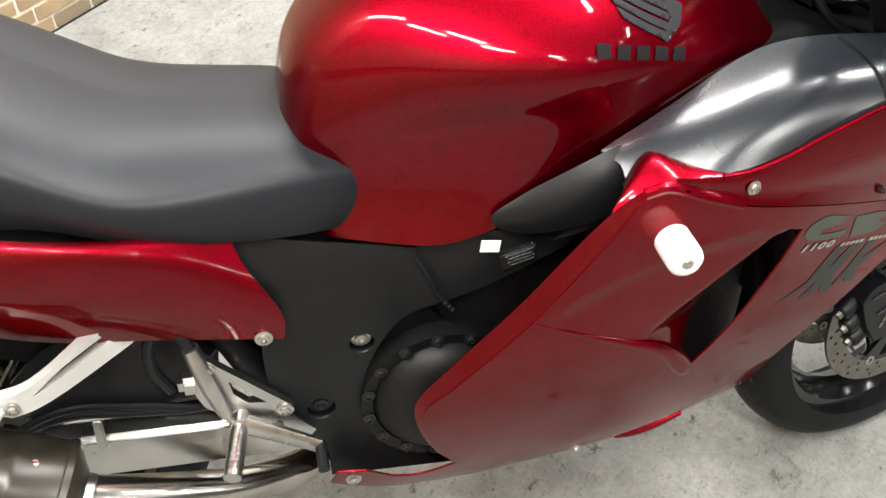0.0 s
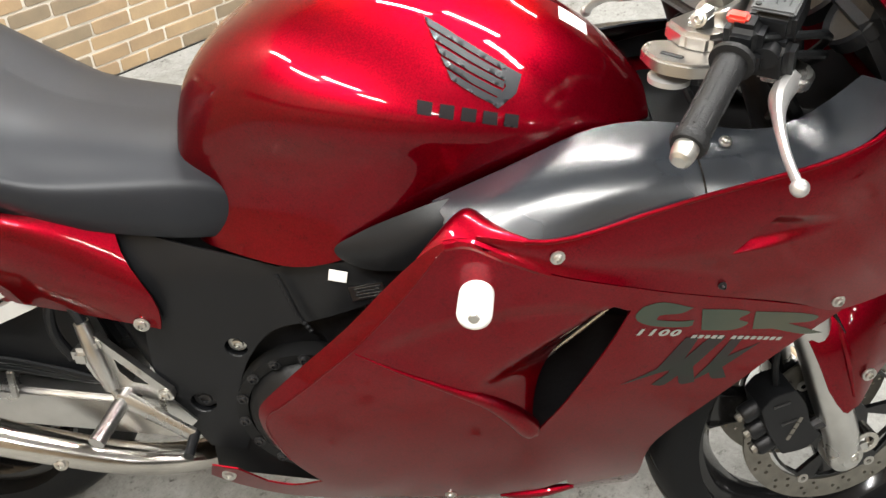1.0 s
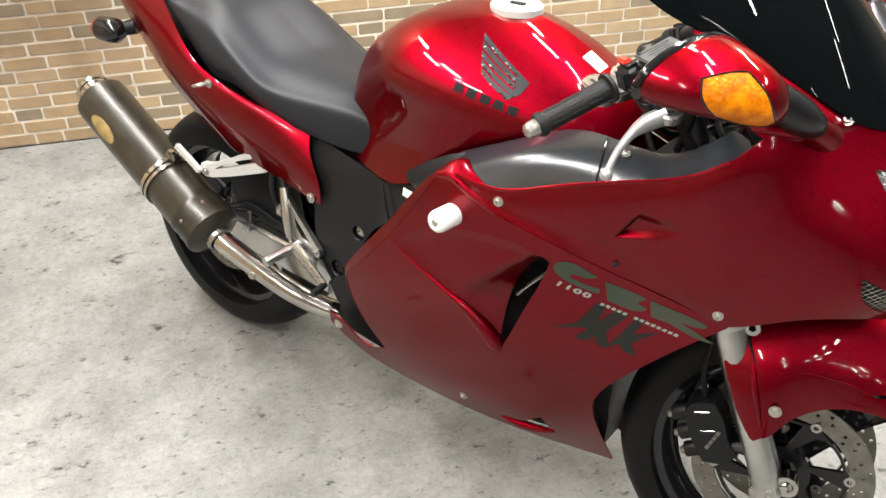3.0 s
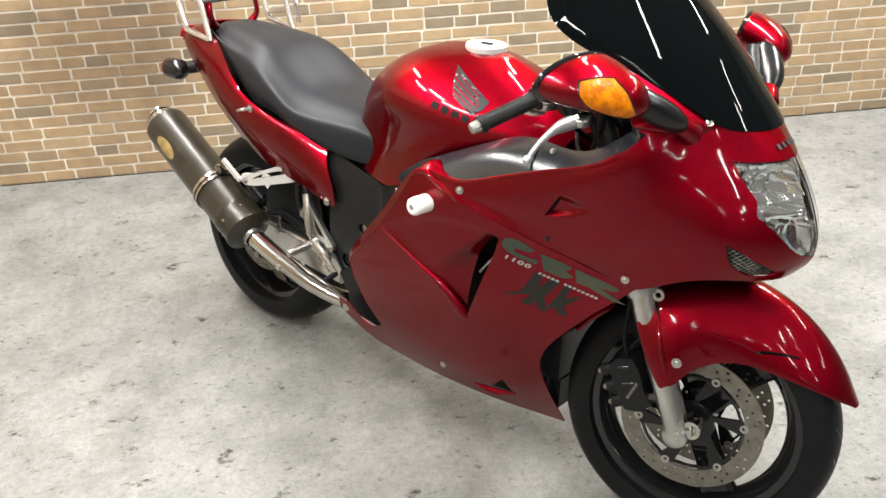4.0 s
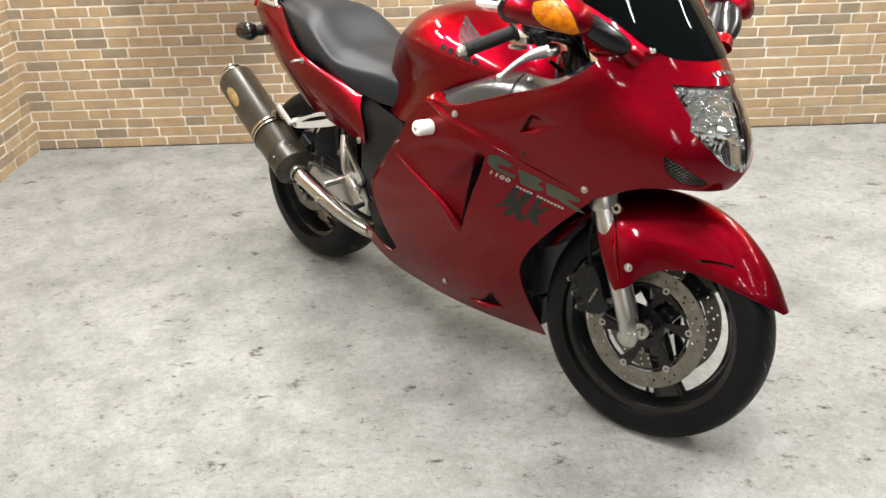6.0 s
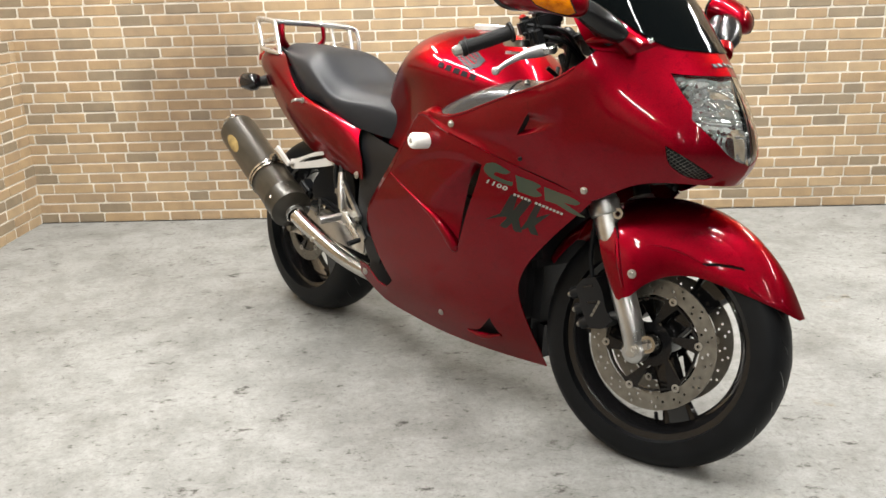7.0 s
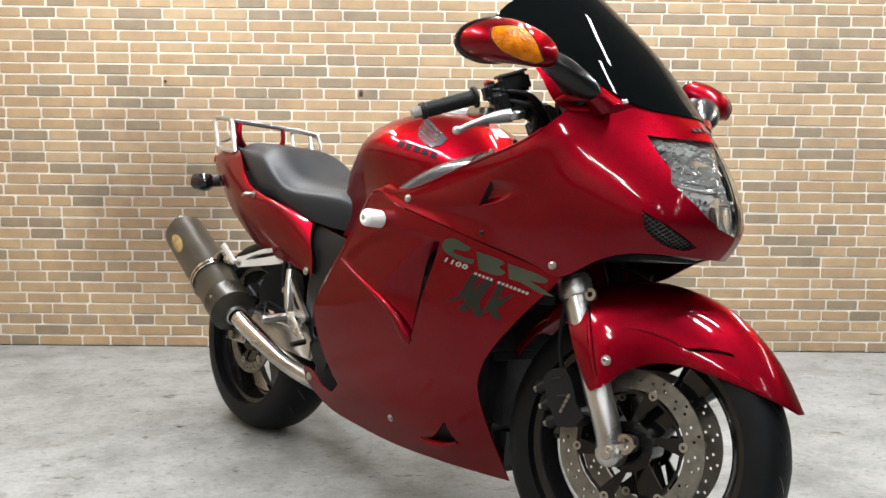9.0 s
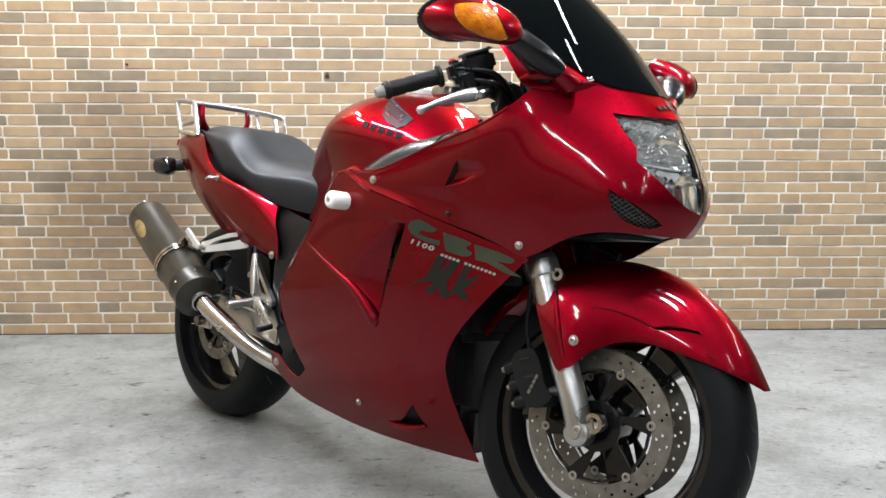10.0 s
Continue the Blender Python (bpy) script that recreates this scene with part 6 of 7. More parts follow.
# ---- mirrors with indicators ----
def mirror(s):
    f = Vector((1, 1 if s < 0 else -1, 1))
    cen = [Vector(p) for p in ((0.575, -0.345, 1.060), (0.583, -0.344, 1.060), (0.605, -0.340, 1.058), (0.642, -0.329, 1.050), (0.680, -0.314, 1.036), (0.696, -0.305, 1.027), (0.702, -0.302, 1.023))]
    lat = [0.076, 0.078, 0.076, 0.060, 0.038, 0.020, 0.004]
    ver = [0.038, 0.042, 0.043, 0.039, 0.030, 0.018, 0.004]
    ring_a, ring_b = Vector((-0.33, -0.92, -0.12)).normalized(), Vector((0.16, -0.98, -0.10)).normalized()
    rise_a, rise_b = Vector((0.267, -0.085, 0.960)), Vector((0.12, 0.10, 1)).normalized()

    def surf(u, th):
        c = crv(cen, u)
        k = smooth01(u / 3.5)
        ring, rise = ring_a.lerp(ring_b, k), rise_a.lerp(rise_b, k)
        return (c - ring * -1 * crv(lat, u) * math.cos(th) + rise * crv(ver, u) * math.sin(th)) * f

    bm = bmesh.new()
    n, m = 28, 30
    rings = [[bm.verts.new(surf(6 * k / m, 2 * math.pi * j / n)) for j in range(n)] for k in range(m + 1)]
    for A, B in zip(rings, rings[1:]):
        for j in range(n):
            bm.faces.new((A[j], A[(j + 1) % n], B[(j + 1) % n], B[j]))
    bm.faces.new(rings[0]), bm.faces.new(rings[-1])
    sh = part("mirror", bm, RED, bike, "candy red mirror housing with an amber indicator", sharp=60)
    stalk = tube([Vector(p) * f for p in ((0.655, -0.286, 1.038), (0.674, -0.258, 1.018), (0.694, -0.226, 0.996), (0.708, -0.196, 0.978), (0.716, -0.176, 0.966))], [0.026, 0.033, 0.034, 0.026, 0.008], 18, 6, flat=0.75)
    part("stalk", stalk, SPOKEB, sh)
    part("mirror_arm", tube([Vector(p) * f for p in ((0.640, -0.262, 1.036), (0.660, -0.226, 1.008), (0.672, -0.200, 0.988), (0.678, -0.180, 0.972))], [0.016, 0.022, 0.024, 0.022], 14, 6), BLACKP, sh)
    part("stalk_foot", tube([Vector(p) * f for p in ((0.700, -0.208, 0.984), (0.712, -0.186, 0.970), (0.720, -0.165, 0.955))], [0.020, 0.026, 0.030], 16, 5, flat=0.75), RED, sh)
    part("stalk_skirt", tube([Vector(p) * f for p in ((0.733, -0.168, 0.962), (0.716, -0.200, 0.966), (0.690, -0.216, 0.968), (0.662, -0.222, 0.966), (0.640, -0.222, 0.962))], [0.003, 0.006, 0.008, 0.007, 0.003], 10, 5), RED, sh)
    rim = tube([surf(0.25, 2 * math.pi * j / 24) for j in range(25)], 0.0065, 8, 2)
    part("mirror_rim", rim, GLOSSB, sh)
    gl = bmesh.new()
    vs_g = [gl.verts.new((surf(0.0, 2 * math.pi * j / 24)) * 1.0 + Vector((-0.001, 0, 0))) for j in range(24)]
    gl.faces.new(vs_g)
    part("mirror_glass", gl, MIRROR, sh)

    def amber_surface(u, v):
        p = surf(u, v)
        c = crv(cen, u) * f
        return c + (p - c) * 1.02

    lens = [(a, radians(t)) for a, t in path2([(2.35, 30), (2.8, 46), (3.25, 58)], [(3.25, 58), (3.9, 38), (4.5, 4), (4.9, -32)], [(4.9, -32), (4.2, -52), (3.5, -48), (2.9, -31)], [(2.9, -31), (2.55, 0), (2.35, 30)], n=5)]
    part("lens_gasket", tube([amber_surface(a, t) for a, t in lens + lens[:1]], 0.0014, 6, straight=True), GLOSSB, sh)
    shell("indicator", lens, amber_surface, AMBER, sh, step=0.12, out=lambda p: Vector((0.6, -1 if s < 0 else 1, 0.1)), eps=0.02, thick=0.003, label="amber indicator lens")


for s in (-1, 1):
    mirror(s)

# ---- exhaust ----
E0, E1 = Vector((-0.978, -0.182, 0.602)), Vector((-0.535, -0.222, 0.392))
ed = (E1 - E0).normalized()
eL = (E1 - E0).length
em = aim(E0, ed)
can = lathe([(0, 0.004), (0.040, 0.002), (0.056, 0.0), (0.0645, 0.006), (0.0655, 0.02), (0.0655, eL - 0.075), (0.067, eL - 0.072), (0.067, eL - 0.062), (0.0655, eL - 0.058), (0.0655, eL - 0.012), (0.068, eL - 0.010), (0.068, eL - 0.002), (0.064, eL + 0.001), (0.046, eL + 0.010), (0.034, eL + 0.018), (0, eL + 0.018)], em, 48, closed=False)
sil = part("silencer", can, CAN, bike, "dark brown carbon silencer with steel clamp")
part("outlet", lathe([(0.032, 0.02), (0.040, 0.02), (0.040, -0.030), (0.043, -0.032), (0.043, -0.040), (0.036, -0.042), (0.032, -0.02)], em, 32), CHROME, sil, "discoloured steel outlet pipe")
band = lathe([(0.0665, eL * 0.60), (0.0705, eL * 0.60), (0.0705, eL * 0.60 + 0.010), (0.0665, eL * 0.60 + 0.010)], em, 48)
lathe([(0.0665, eL * 0.60 + 0.016), (0.0705, eL * 0.60 + 0.016), (0.0705, eL * 0.60 + 0.024), (0.0665, eL * 0.60 + 0.024)], em, 48, bm=band)
cb = part("clamp_band", band, CHROME, sil, "polished steel clamp band")
clm = E0 + ed * (eL * 0.60 + 0.012)
part("clamp_lug", box(0.03, 0.022, 0.026, Matrix.Translation(clm + Vector((0.03, -0.005, 0.072))), 0.006), CHROME, cb)
for a in (20, 80, 140, 200, 260, 320):
    q = em @ Vector((0.0655 * math.cos(radians(a)), eL - 0.045, 0.0655 * math.sin(radians(a))))
    part("end_rivet", lathe([(0, 0.002), (0.004, 0.0015), (0.005, 0), (0, 0)], aim(q, q - (E0 + ed * (eL - 0.045))), 8, closed=False), CHROME, sil)


def can_surface(a, l):
    return em @ Vector((0.0662 * math.cos(a), l, 0.0662 * math.sin(a)))


o_ref = Vector((0.0, -1.0, 0.25))
o_a = math.atan2(o_ref.dot(em.col[2].xyz), o_ref.dot(em.col[0].xyz))
OV = [(o_a + 0.30 * math.cos(2 * math.pi * k / 24), 0.115 + 0.048 * math.sin(2 * math.pi * k / 24)) for k in range(24)]
shell("oval_badge", OV, can_surface, GOLD, sil, step=0.02, out=(0, -1, 0.2), thick=0.0004, eps=0.002, lift=0.0006, label="faded gold oval badge")
pipe = tube([E1 - ed * 0.01, (-0.495, -0.214, 0.368), (-0.42, -0.192, 0.324), (-0.34, -0.164, 0.279), (-0.265, -0.124, 0.243), (-0.18, -0.07, 0.215), (0.10, -0.04, 0.20)], 0.0262, 20, 6)
pp = part("exhaust_pipe", pipe, CHROME, bike, "polished steel exhaust pipe with heat stains")
part("pipe_collar", lathe([(0.026, -0.012), (0.031, -0.010), (0.031, 0.010), (0.026, 0.012)], aim(E1 + ed * 0.018, ed), 24), ALU, pp)
bolt("sensor_plug", (-0.415, -0.216, 0.318), (0.2, -1, 0.3), 0.007, pp)

# the twin silencer on the far side, seen dark through the rear wheel
FLIP_Y = Matrix.Diagonal((1, -1, 1, 1))
can = lathe([(0, 0.004), (0.056, 0.0), (0.0645, 0.006), (0.0655, 0.02), (0.0655, eL - 0.012), (0.064, eL + 0.001), (0.034, eL + 0.018), (0, eL + 0.018)], FLIP_Y @ em, 40, closed=False)
bmesh.ops.recalc_face_normals(can, faces=can.faces[:])
sil = part("silencer", can, CAN, bike, "dark brown carbon silencer on the far side")
far_run = [Vector(p) for p in ((-0.527, 0.221, 0.388), (-0.495, 0.214, 0.368), (-0.42, 0.192, 0.324), (-0.34, 0.164, 0.279), (-0.265, 0.124, 0.243), (-0.18, 0.07, 0.215), (0.10, 0.04, 0.20))]
part("exhaust_pipe", tube(far_run, 0.0262, 16, 6), CHROME, bike)

# ---- swingarm, pegs, pedal ----
for s in (-1, 1):
    sw = box(0.46, 0.042, 0.078, pose(-0.47, 0.115 * s, 0.345, 0, 4, 0), 0.008, 3)
    box(0.10, 0.036, 0.06, pose(-0.66, 0.118 * s, 0.312), 0.008, 3, bm=sw)
    part("swingarm", sw, ALU, bike, "brushed aluminium swingarm")
part("rear_axle", lathe([(0, -0.15), (0.015, -0.15), (0.015, 0.15), (0, 0.15)], pose(RX, 0, RZ), 16, closed=False), STEEL, bike)
for k in range(2):
    part("brake_line", tube([(-0.66, -0.10, 0.36), (-0.55, -0.105, 0.405 + 0.012 * k), (-0.45, -0.108, 0.395 + 0.012 * k), (-0.36, -0.12, 0.40), (-0.33, -0.13, 0.46)], 0.006, 8, 5), RUBBER, bike)
part("line_clip", box(0.012, 0.006, 0.055, pose(-0.50, -0.14, 0.40, 0, 5, 0), 0.002), ALU, bike)
rc = box(0.075, 0.05, 0.05, pose(-0.67, -0.075, 0.43, 0, 30, 0), 0.012, 3)
part("rear_caliper", rc, BLACKP, bike, "black rear brake caliper")

# chain drive on the far side
sprocket = lathe([(0.04, -0.004), (0.112, -0.004), (0.114, 0), (0.112, 0.004), (0.04, 0.004)], pose(RX, 0.088, RZ), 44)
part("rear_sprocket", sprocket, DARKM, bike)
part("drive_chain", tube([(RX, 0.088, RZ + 0.112), (-0.50, 0.088, RZ + 0.098), (-0.28, 0.088, RZ + 0.075)], 0.010, 6, straight=True), MATTBLACK, bike)
part("chain_guard", box(0.40, 0.022, 0.030, pose(-0.56, 0.090, RZ + 0.128, 0, -4, 0), 0.008), BLACKP, bike)
hugger = part("rear_hugger", box(0.10, 0.15, 0.16, pose(-0.39, 0, 0.47, 0, -18, 0), 0.03, 3), BLACKP, bike)
HUG = path2([(-0.36, 0.395), (-0.355, 0.45), (-0.37, 0.52)], [(-0.37, 0.52), (-0.45, 0.545), (-0.54, 0.525), (-0.595, 0.475)], [(-0.595, 0.475), (-0.605, 0.44), (-0.58, 0.40)], [(-0.58, 0.40), (-0.48, 0.395), (-0.36, 0.395)], n=4)
part("hugger_side", plate(HUG, -0.100, -0.096), BLACKP, hugger)

# rider peg bracket of three arms with drilled holes
BR = path2([(-0.362, 0.512), (-0.345, 0.516), (-0.335, 0.505)], [(-0.335, 0.505), (-0.252, 0.415)], [(-0.252, 0.415), (-0.250, 0.402), (-0.262, 0.396)], [(-0.262, 0.396), (-0.318, 0.412)], [(-0.318, 0.412), (-0.355, 0.43), (-0.368, 0.46)], [(-0.368, 0.46), (-0.362, 0.512)], n=4)
HOLES = [circle2(-0.3475, 0.500, 0.006, 10), circle2(-0.262, 0.408, 0.006, 10), circle2(-0.340, 0.452, 0.006, 10), [(-0.325, 0.475), (-0.283, 0.428), (-0.306, 0.432), (-0.322, 0.452)]]
pb = part("footrest_bracket", plate(BR, -0.158, -0.146, HOLES), ALU, bike, "drilled aluminium footrest bracket", smooth=False)
for hx, hz in ((-0.3475, 0.500), (-0.262, 0.408), (-0.340, 0.452)):
    bolt("bracket_bolt", (hx, -0.158, hz), (0, -1, 0), 0.0075, pb)
part("push_rod", tube([(-0.335, -0.168, 0.425), (-0.318, -0.170, 0.398), (-0.285, -0.172, 0.375)], 0.004, 8, 3), BOLT, pb)
part("return_spring", tube([(-0.272 + 0.0055 * math.cos(k * 1.05), -0.150 + 0.0055 * math.sin(k * 1.05), 0.400 - 0.0008 * k) for k in range(60)], 0.0014, 5, straight=True), STEEL, pb)
part("heel_plate", plate(path2([(-0.30, 0.40), (-0.262, 0.395), (-0.225, 0.352)], [(-0.225, 0.352), (-0.238, 0.340), (-0.262, 0.352), (-0.30, 0.385)], [(-0.30, 0.385), (-0.30, 0.40)], n=3), -0.152, -0.148), ALU, pb, smooth=False)
PEG0, PEG1 = Vector((-0.318, -0.155, 0.408)), Vector((-0.335, -0.245, 0.395))
peg_l = (PEG1 - PEG0).length
peg_prof = [(0, 0), (0.014, 0), (0.014, 0.18 * peg_l), (0.0105, 0.2 * peg_l)]
for k in range(8):
    peg_prof += [(0.0116, (0.3 + 0.085 * k) * peg_l), (0.0118, (0.31 + 0.085 * k) * peg_l), (0.0118, (0.34 + 0.085 * k) * peg_l), (0.0116, (0.35 + 0.085 * k) * peg_l)]
pg = lathe(peg_prof + [(0.0116, peg_l), (0, peg_l)], aim(PEG0, PEG1 - PEG0), 14, closed=False)
part("footrest", pg, ALU, pb, "smooth bright alloy footrest")
ped = tube([(-0.318, -0.168, 0.405), (-0.275, -0.172, 0.380), (-0.225, -0.176, 0.348)], [0.011, 0.009, 0.008], 10, 5, flat=1.6)
pd = part("brake_pedal", ped, ALU, bike, "aluminium rear brake pedal")
part("pedal_tip", tube([(-0.222, -0.174, 0.350), (-0.222, -0.215, 0.342)], 0.008, 12, straight=True), BLACKP, pd)
mc = tube([(-0.362, -0.150, 0.535), (-0.348, -0.158, 0.48), (-0.335, -0.165, 0.425)], [0.011, 0.014, 0.010], 12, 4)
box(0.03, 0.025, 0.03, pose(-0.372, -0.15, 0.475), 0.008, 2, bm=mc)
part("master_cylinder", mc, ALU, bike, "rear brake master cylinder")
part("brake_hose", tube([(-0.36, -0.15, 0.53), (-0.375, -0.145, 0.56), (-0.405, -0.14, 0.555), (-0.415, -0.135, 0.50), (-0.40, -0.13, 0.45)], 0.008, 10, 6), BLACKP, bike)
shock = tube([(-0.27, -0.06, 0.36), (-0.33, -0.06, 0.52)], 0.035, 14, straight=True)
part("rear_shock", shock, BLACKP, bike)

# pillion bracket
PBR = path2([(-0.395, 0.575), (-0.43, 0.548), (-0.52, 0.528), (-0.562, 0.522)], [(-0.562, 0.522), (-0.580, 0.532), (-0.572, 0.552)], [(-0.572, 0.552), (-0.535, 0.560), (-0.48, 0.585)], [(-0.48, 0.585), (-0.395, 0.60)], [(-0.395, 0.60), (-0.395, 0.575)], n=4)
pbm = plate(PBR, -0.206, -0.190, [path2([(-0.43, 0.575), (-0.49, 0.556), (-0.535, 0.545)], [(-0.535, 0.545), (-0.50, 0.566), (-0.43, 0.585)], [(-0.43, 0.585), (-0.43, 0.575)], n=3)])
for v in pbm.verts:
    v.co.y += 0.075 * smooth01((v.co.x + 0.56) / 0.17)
pbr = part("pillion_bracket", pbm, ALUW, bike, "satin white aluminium pillion bracket")
ft = bmesh.new()
pa, pbv = Vector((-0.565, -0.212, 0.530)), Vector((-0.636, -0.224, 0.588))
dd = (pbv - pa).normalized()
box(0.010, 0.082, 0.018, aim(pa.lerp(pbv, 0.5), dd), 0.003, 2, bm=ft)
for k in range(9):
    box(0.003, 0.003, 0.016, aim(pa.lerp(pbv, 0.14 + 0.1 * k) + Vector((-0.0038, 0, -0.0038)), dd), bm=ft)
part("pillion_footrest", ft, ALUW, pbr, "serrated folding pillion footrest")
bolt("pivot_bolt", (-0.558, -0.207, 0.536), (0, -1, 0), 0.006, pbr)

# ---- rear indicators and carrier ----
for s in (-1, 1):
    stem = tube([(-0.90, 0.105 * s, 0.785), (-0.93, 0.135 * s, 0.775)], [0.020, 0.016], 12, straight=True)
    sg = part("rear_indicator", stem, BLACKP, bike, "black rear indicator with a dark red lens")
    body = lathe([(0, 0.030), (0.024, 0.029), (0.030, 0.022), (0.032, -0.010), (0.028, -0.032), (0.016, -0.044), (0, -0.046)], aim((-0.948, 0.150 * s, 0.776), (-1, 0.15 * s, 0)), 20, closed=False)
    part("indicator_body", body, GLOSSB, sg)
    part("lens", lathe([(0, 0.037), (0.018, 0.036), (0.026, 0.032), (0.0295, 0.024), (0, 0.024)], aim((-0.948, 0.150 * s, 0.776), (-1, 0.15 * s, 0)), 20, closed=False), REDLENS, sg)
part("tail_light", box(0.03, 0.16, 0.045, pose(-1.010, 0, 0.862, 0, 15, 0), 0.012, 3), REDLENS, bike, "red tail light")
rk = None
for s in (-1, 1):
    y = -0.122 if s < 0 else 0.182
    q = tube([(-0.795, y, 0.878), (-0.815, y, 0.93), (-0.832, y, 0.978), (-0.850, y, 0.987), (-0.935, y, 0.994), (-0.946, y, 0.984), (-0.915, y, 0.905), (-0.90, y, 0.893), (-0.80, y, 0.880)], 0.0085, 10, 5)
    o = part("luggage_carrier" if rk is None else "side_frame", q, RACK, bike if rk is None else rk, "bright aluminium luggage carrier behind the seat" if rk is None else "")
    rk = rk or o
    part("cross_lug", box(0.10, 0.012, 0.016, pose(-0.858, y + 0.004, 0.925, 0, -10, 0), 0.003), RACK, rk)
part("front_bar", tube([(-0.79, 0.204, 0.895), (-0.80, 0.202, 0.950), (-0.822, 0.182, 0.980), (-0.835, 0, 0.984), (-0.835, -0.122, 0.982)], 0.0105, 12, 6, flat=0.55), RACK, rk)
part("rear_bar", tube([(-0.94, 0.182, 0.993), (-0.945, 0, 0.994), (-0.94, -0.122, 0.993)], 0.0095, 12, 6, flat=0.55), RACK, rk)
for y in (-0.095, 0.075):
    part("carrier_stay", tube([(-0.845, y * 0.8, 0.905), (-0.832, y, 0.935), (-0.838, y, 0.978)], [0.022, 0.014, 0.013], 10, 5, flat=0.6), RED, rk, "candy red carrier stay")

# ---- crash protector, fairing bolts ----
sl = lathe([(0, 0.053), (0.009, 0.053), (0.011, 0.0535), (0.016, 0.052), (0.0195, 0.048), (0.0205, 0.043), (0.0205, 0), (0, 0)], aim((0.188, -0.268, 0.700), (-0.05, -1, 0.02)), 32, closed=False)
slo = part("crash_protector", sl, WHITEP, bike, "white nylon crash protector bobbin")
part("protector_bolt", lathe([(0, 0.0545), (0.0055, 0.0545), (0.0065, 0.0535), (0, 0.0535)], aim((0.188, -0.268, 0.700), (-0.05, -1, 0.02)), 12, closed=False), BOLT, slo)
for x, z, r in ((0.276, 0.752, 0.0058), (0.639, 0.640, 0.0058), (0.478, 0.690, 0.0035)):
    u, v = cowl_uv((x, -half(x, z), z), (3.5, 9))
    p = cowl_surface(u, v)
    bolt("fairing_bolt", p + Vector((0, -0.0005, 0)), (0.25, -1, 0), r, cowl, BOLT if r > 0.005 else DARKM)
bolt("fairing_bolt", side(0.157, 0.222) + Vector((0, -0.0005, 0)), (0, -1, -0.35), 0.006, bike)
bolt("belly_bolt", side(-0.183, 0.262) + Vector((0, -0.001, 0)), (0, -1, 0), 0.0075, bike)
for p, d in (((0.737, -0.128, 0.972), (0.3, -0.7, 0.7)), ((0.636, -0.172, 1.018), (0.2, -0.7, 0.8)), ((0.555, -0.196, 1.060), (0.1, -0.6, 0.9))):
    bolt("screen_bolt", Vector(p), d, 0.006, cowl)

# ---- markings ----
def mark_on(S, uvs, name, mat, parent, out, lift=0.0008, step=0.03, eps=0.004, label=""):
    fine = []
    for i, p in enumerate(uvs):
        q = uvs[(i + 1) % len(uvs)]
        k = max(1, math.ceil(math.hypot(q[0] - p[0], q[1] - p[1]) / step))
        fine += [(p[0] + (q[0] - p[0]) * j / k, p[1] + (q[1] - p[1]) * j / k) for j in range(k)]
    return shell(name, fine, S, mat, parent, step=step, out=out, thick=0.0003, lift=lift, eps=eps, label=label)


def slant(x0, z0, w, h, ang, lean=0.3):
    """A leaning bar outline; its lower edge starts at x0, z0 and climbs at ang degrees."""
    ca, sa = math.cos(radians(ang)), math.sin(radians(ang))
    q = [(0, 0), (w, 0), (w + lean * h, h), (lean * h, h)]
    return [(x0 + a * ca - b * sa, z0 + a * sa + b * ca) for a, b in q]


mk = tagged(new("side_marking"), "green and silver faded model marking")
mk.parent = bike


def side_mark(uvs, mat, lift=0.0008):
    mark_on(side, uvs, "marking_shape", mat, mk, (0, -1, 0), lift, 0.012)


# big swept shape: three broad pale-green blocks, as plain shapes
side_mark(path2([(0.385, 0.668), (0.41, 0.672), (0.45, 0.655)], [(0.45, 0.655), (0.435, 0.648), (0.41, 0.650), (0.405, 0.642)], [(0.405, 0.642), (0.435, 0.634), (0.455, 0.632)], [(0.455, 0.632), (0.45, 0.622), (0.41, 0.630), (0.385, 0.642), (0.378, 0.655), (0.385, 0.668)], n=4), GREENMARK)
side_mark(path2([(0.462, 0.650), (0.51, 0.640)], [(0.51, 0.640), (0.528, 0.632), (0.515, 0.622), (0.53, 0.612), (0.51, 0.604), (0.468, 0.612)], [(0.468, 0.612), (0.462, 0.650)], n=4), GREENMARK)
side_mark(path2([(0.535, 0.632), (0.60, 0.618)], [(0.60, 0.618), (0.625, 0.608), (0.615, 0.600), (0.585, 0.602)], [(0.585, 0.602), (0.640, 0.575)], [(0.640, 0.575), (0.61, 0.578), (0.565, 0.596)], [(0.565, 0.596), (0.538, 0.600)], [(0.538, 0.600), (0.535, 0.632)], n=4), GREENMARK)
# the engine's size in slanted figures, then a line of small letter-sized bars
figures = bpy.data.curves.new("figures", "FONT")
figures.body, figures.size, figures.shear, figures.offset, figures.space_character = "1100", 0.0150, 0.32, 0.0006, 1.25
flat = new("figures", figures)
me = bpy.data.meshes.new_from_object(flat)
bpy.data.objects.remove(flat)
wide = max(v.co.x for v in me.vertices)
for v in me.vertices:
    fx = 0.380 + v.co.x * 0.062 / wide
    v.co = side(fx, 0.6215 - (fx - 0.380) * 0.22 + v.co.y) + Vector((0, -0.0012, 0))
link_mesh("marking_figures", me, SILVERMARK, mk)
for k in range(14):
    if k != 5:
        side_mark(slant(0.456 + 0.0092 * k, 0.6005 - 0.0021 * k, 0.0062, 0.0055, -13), SILVERMARK, 0.0011)
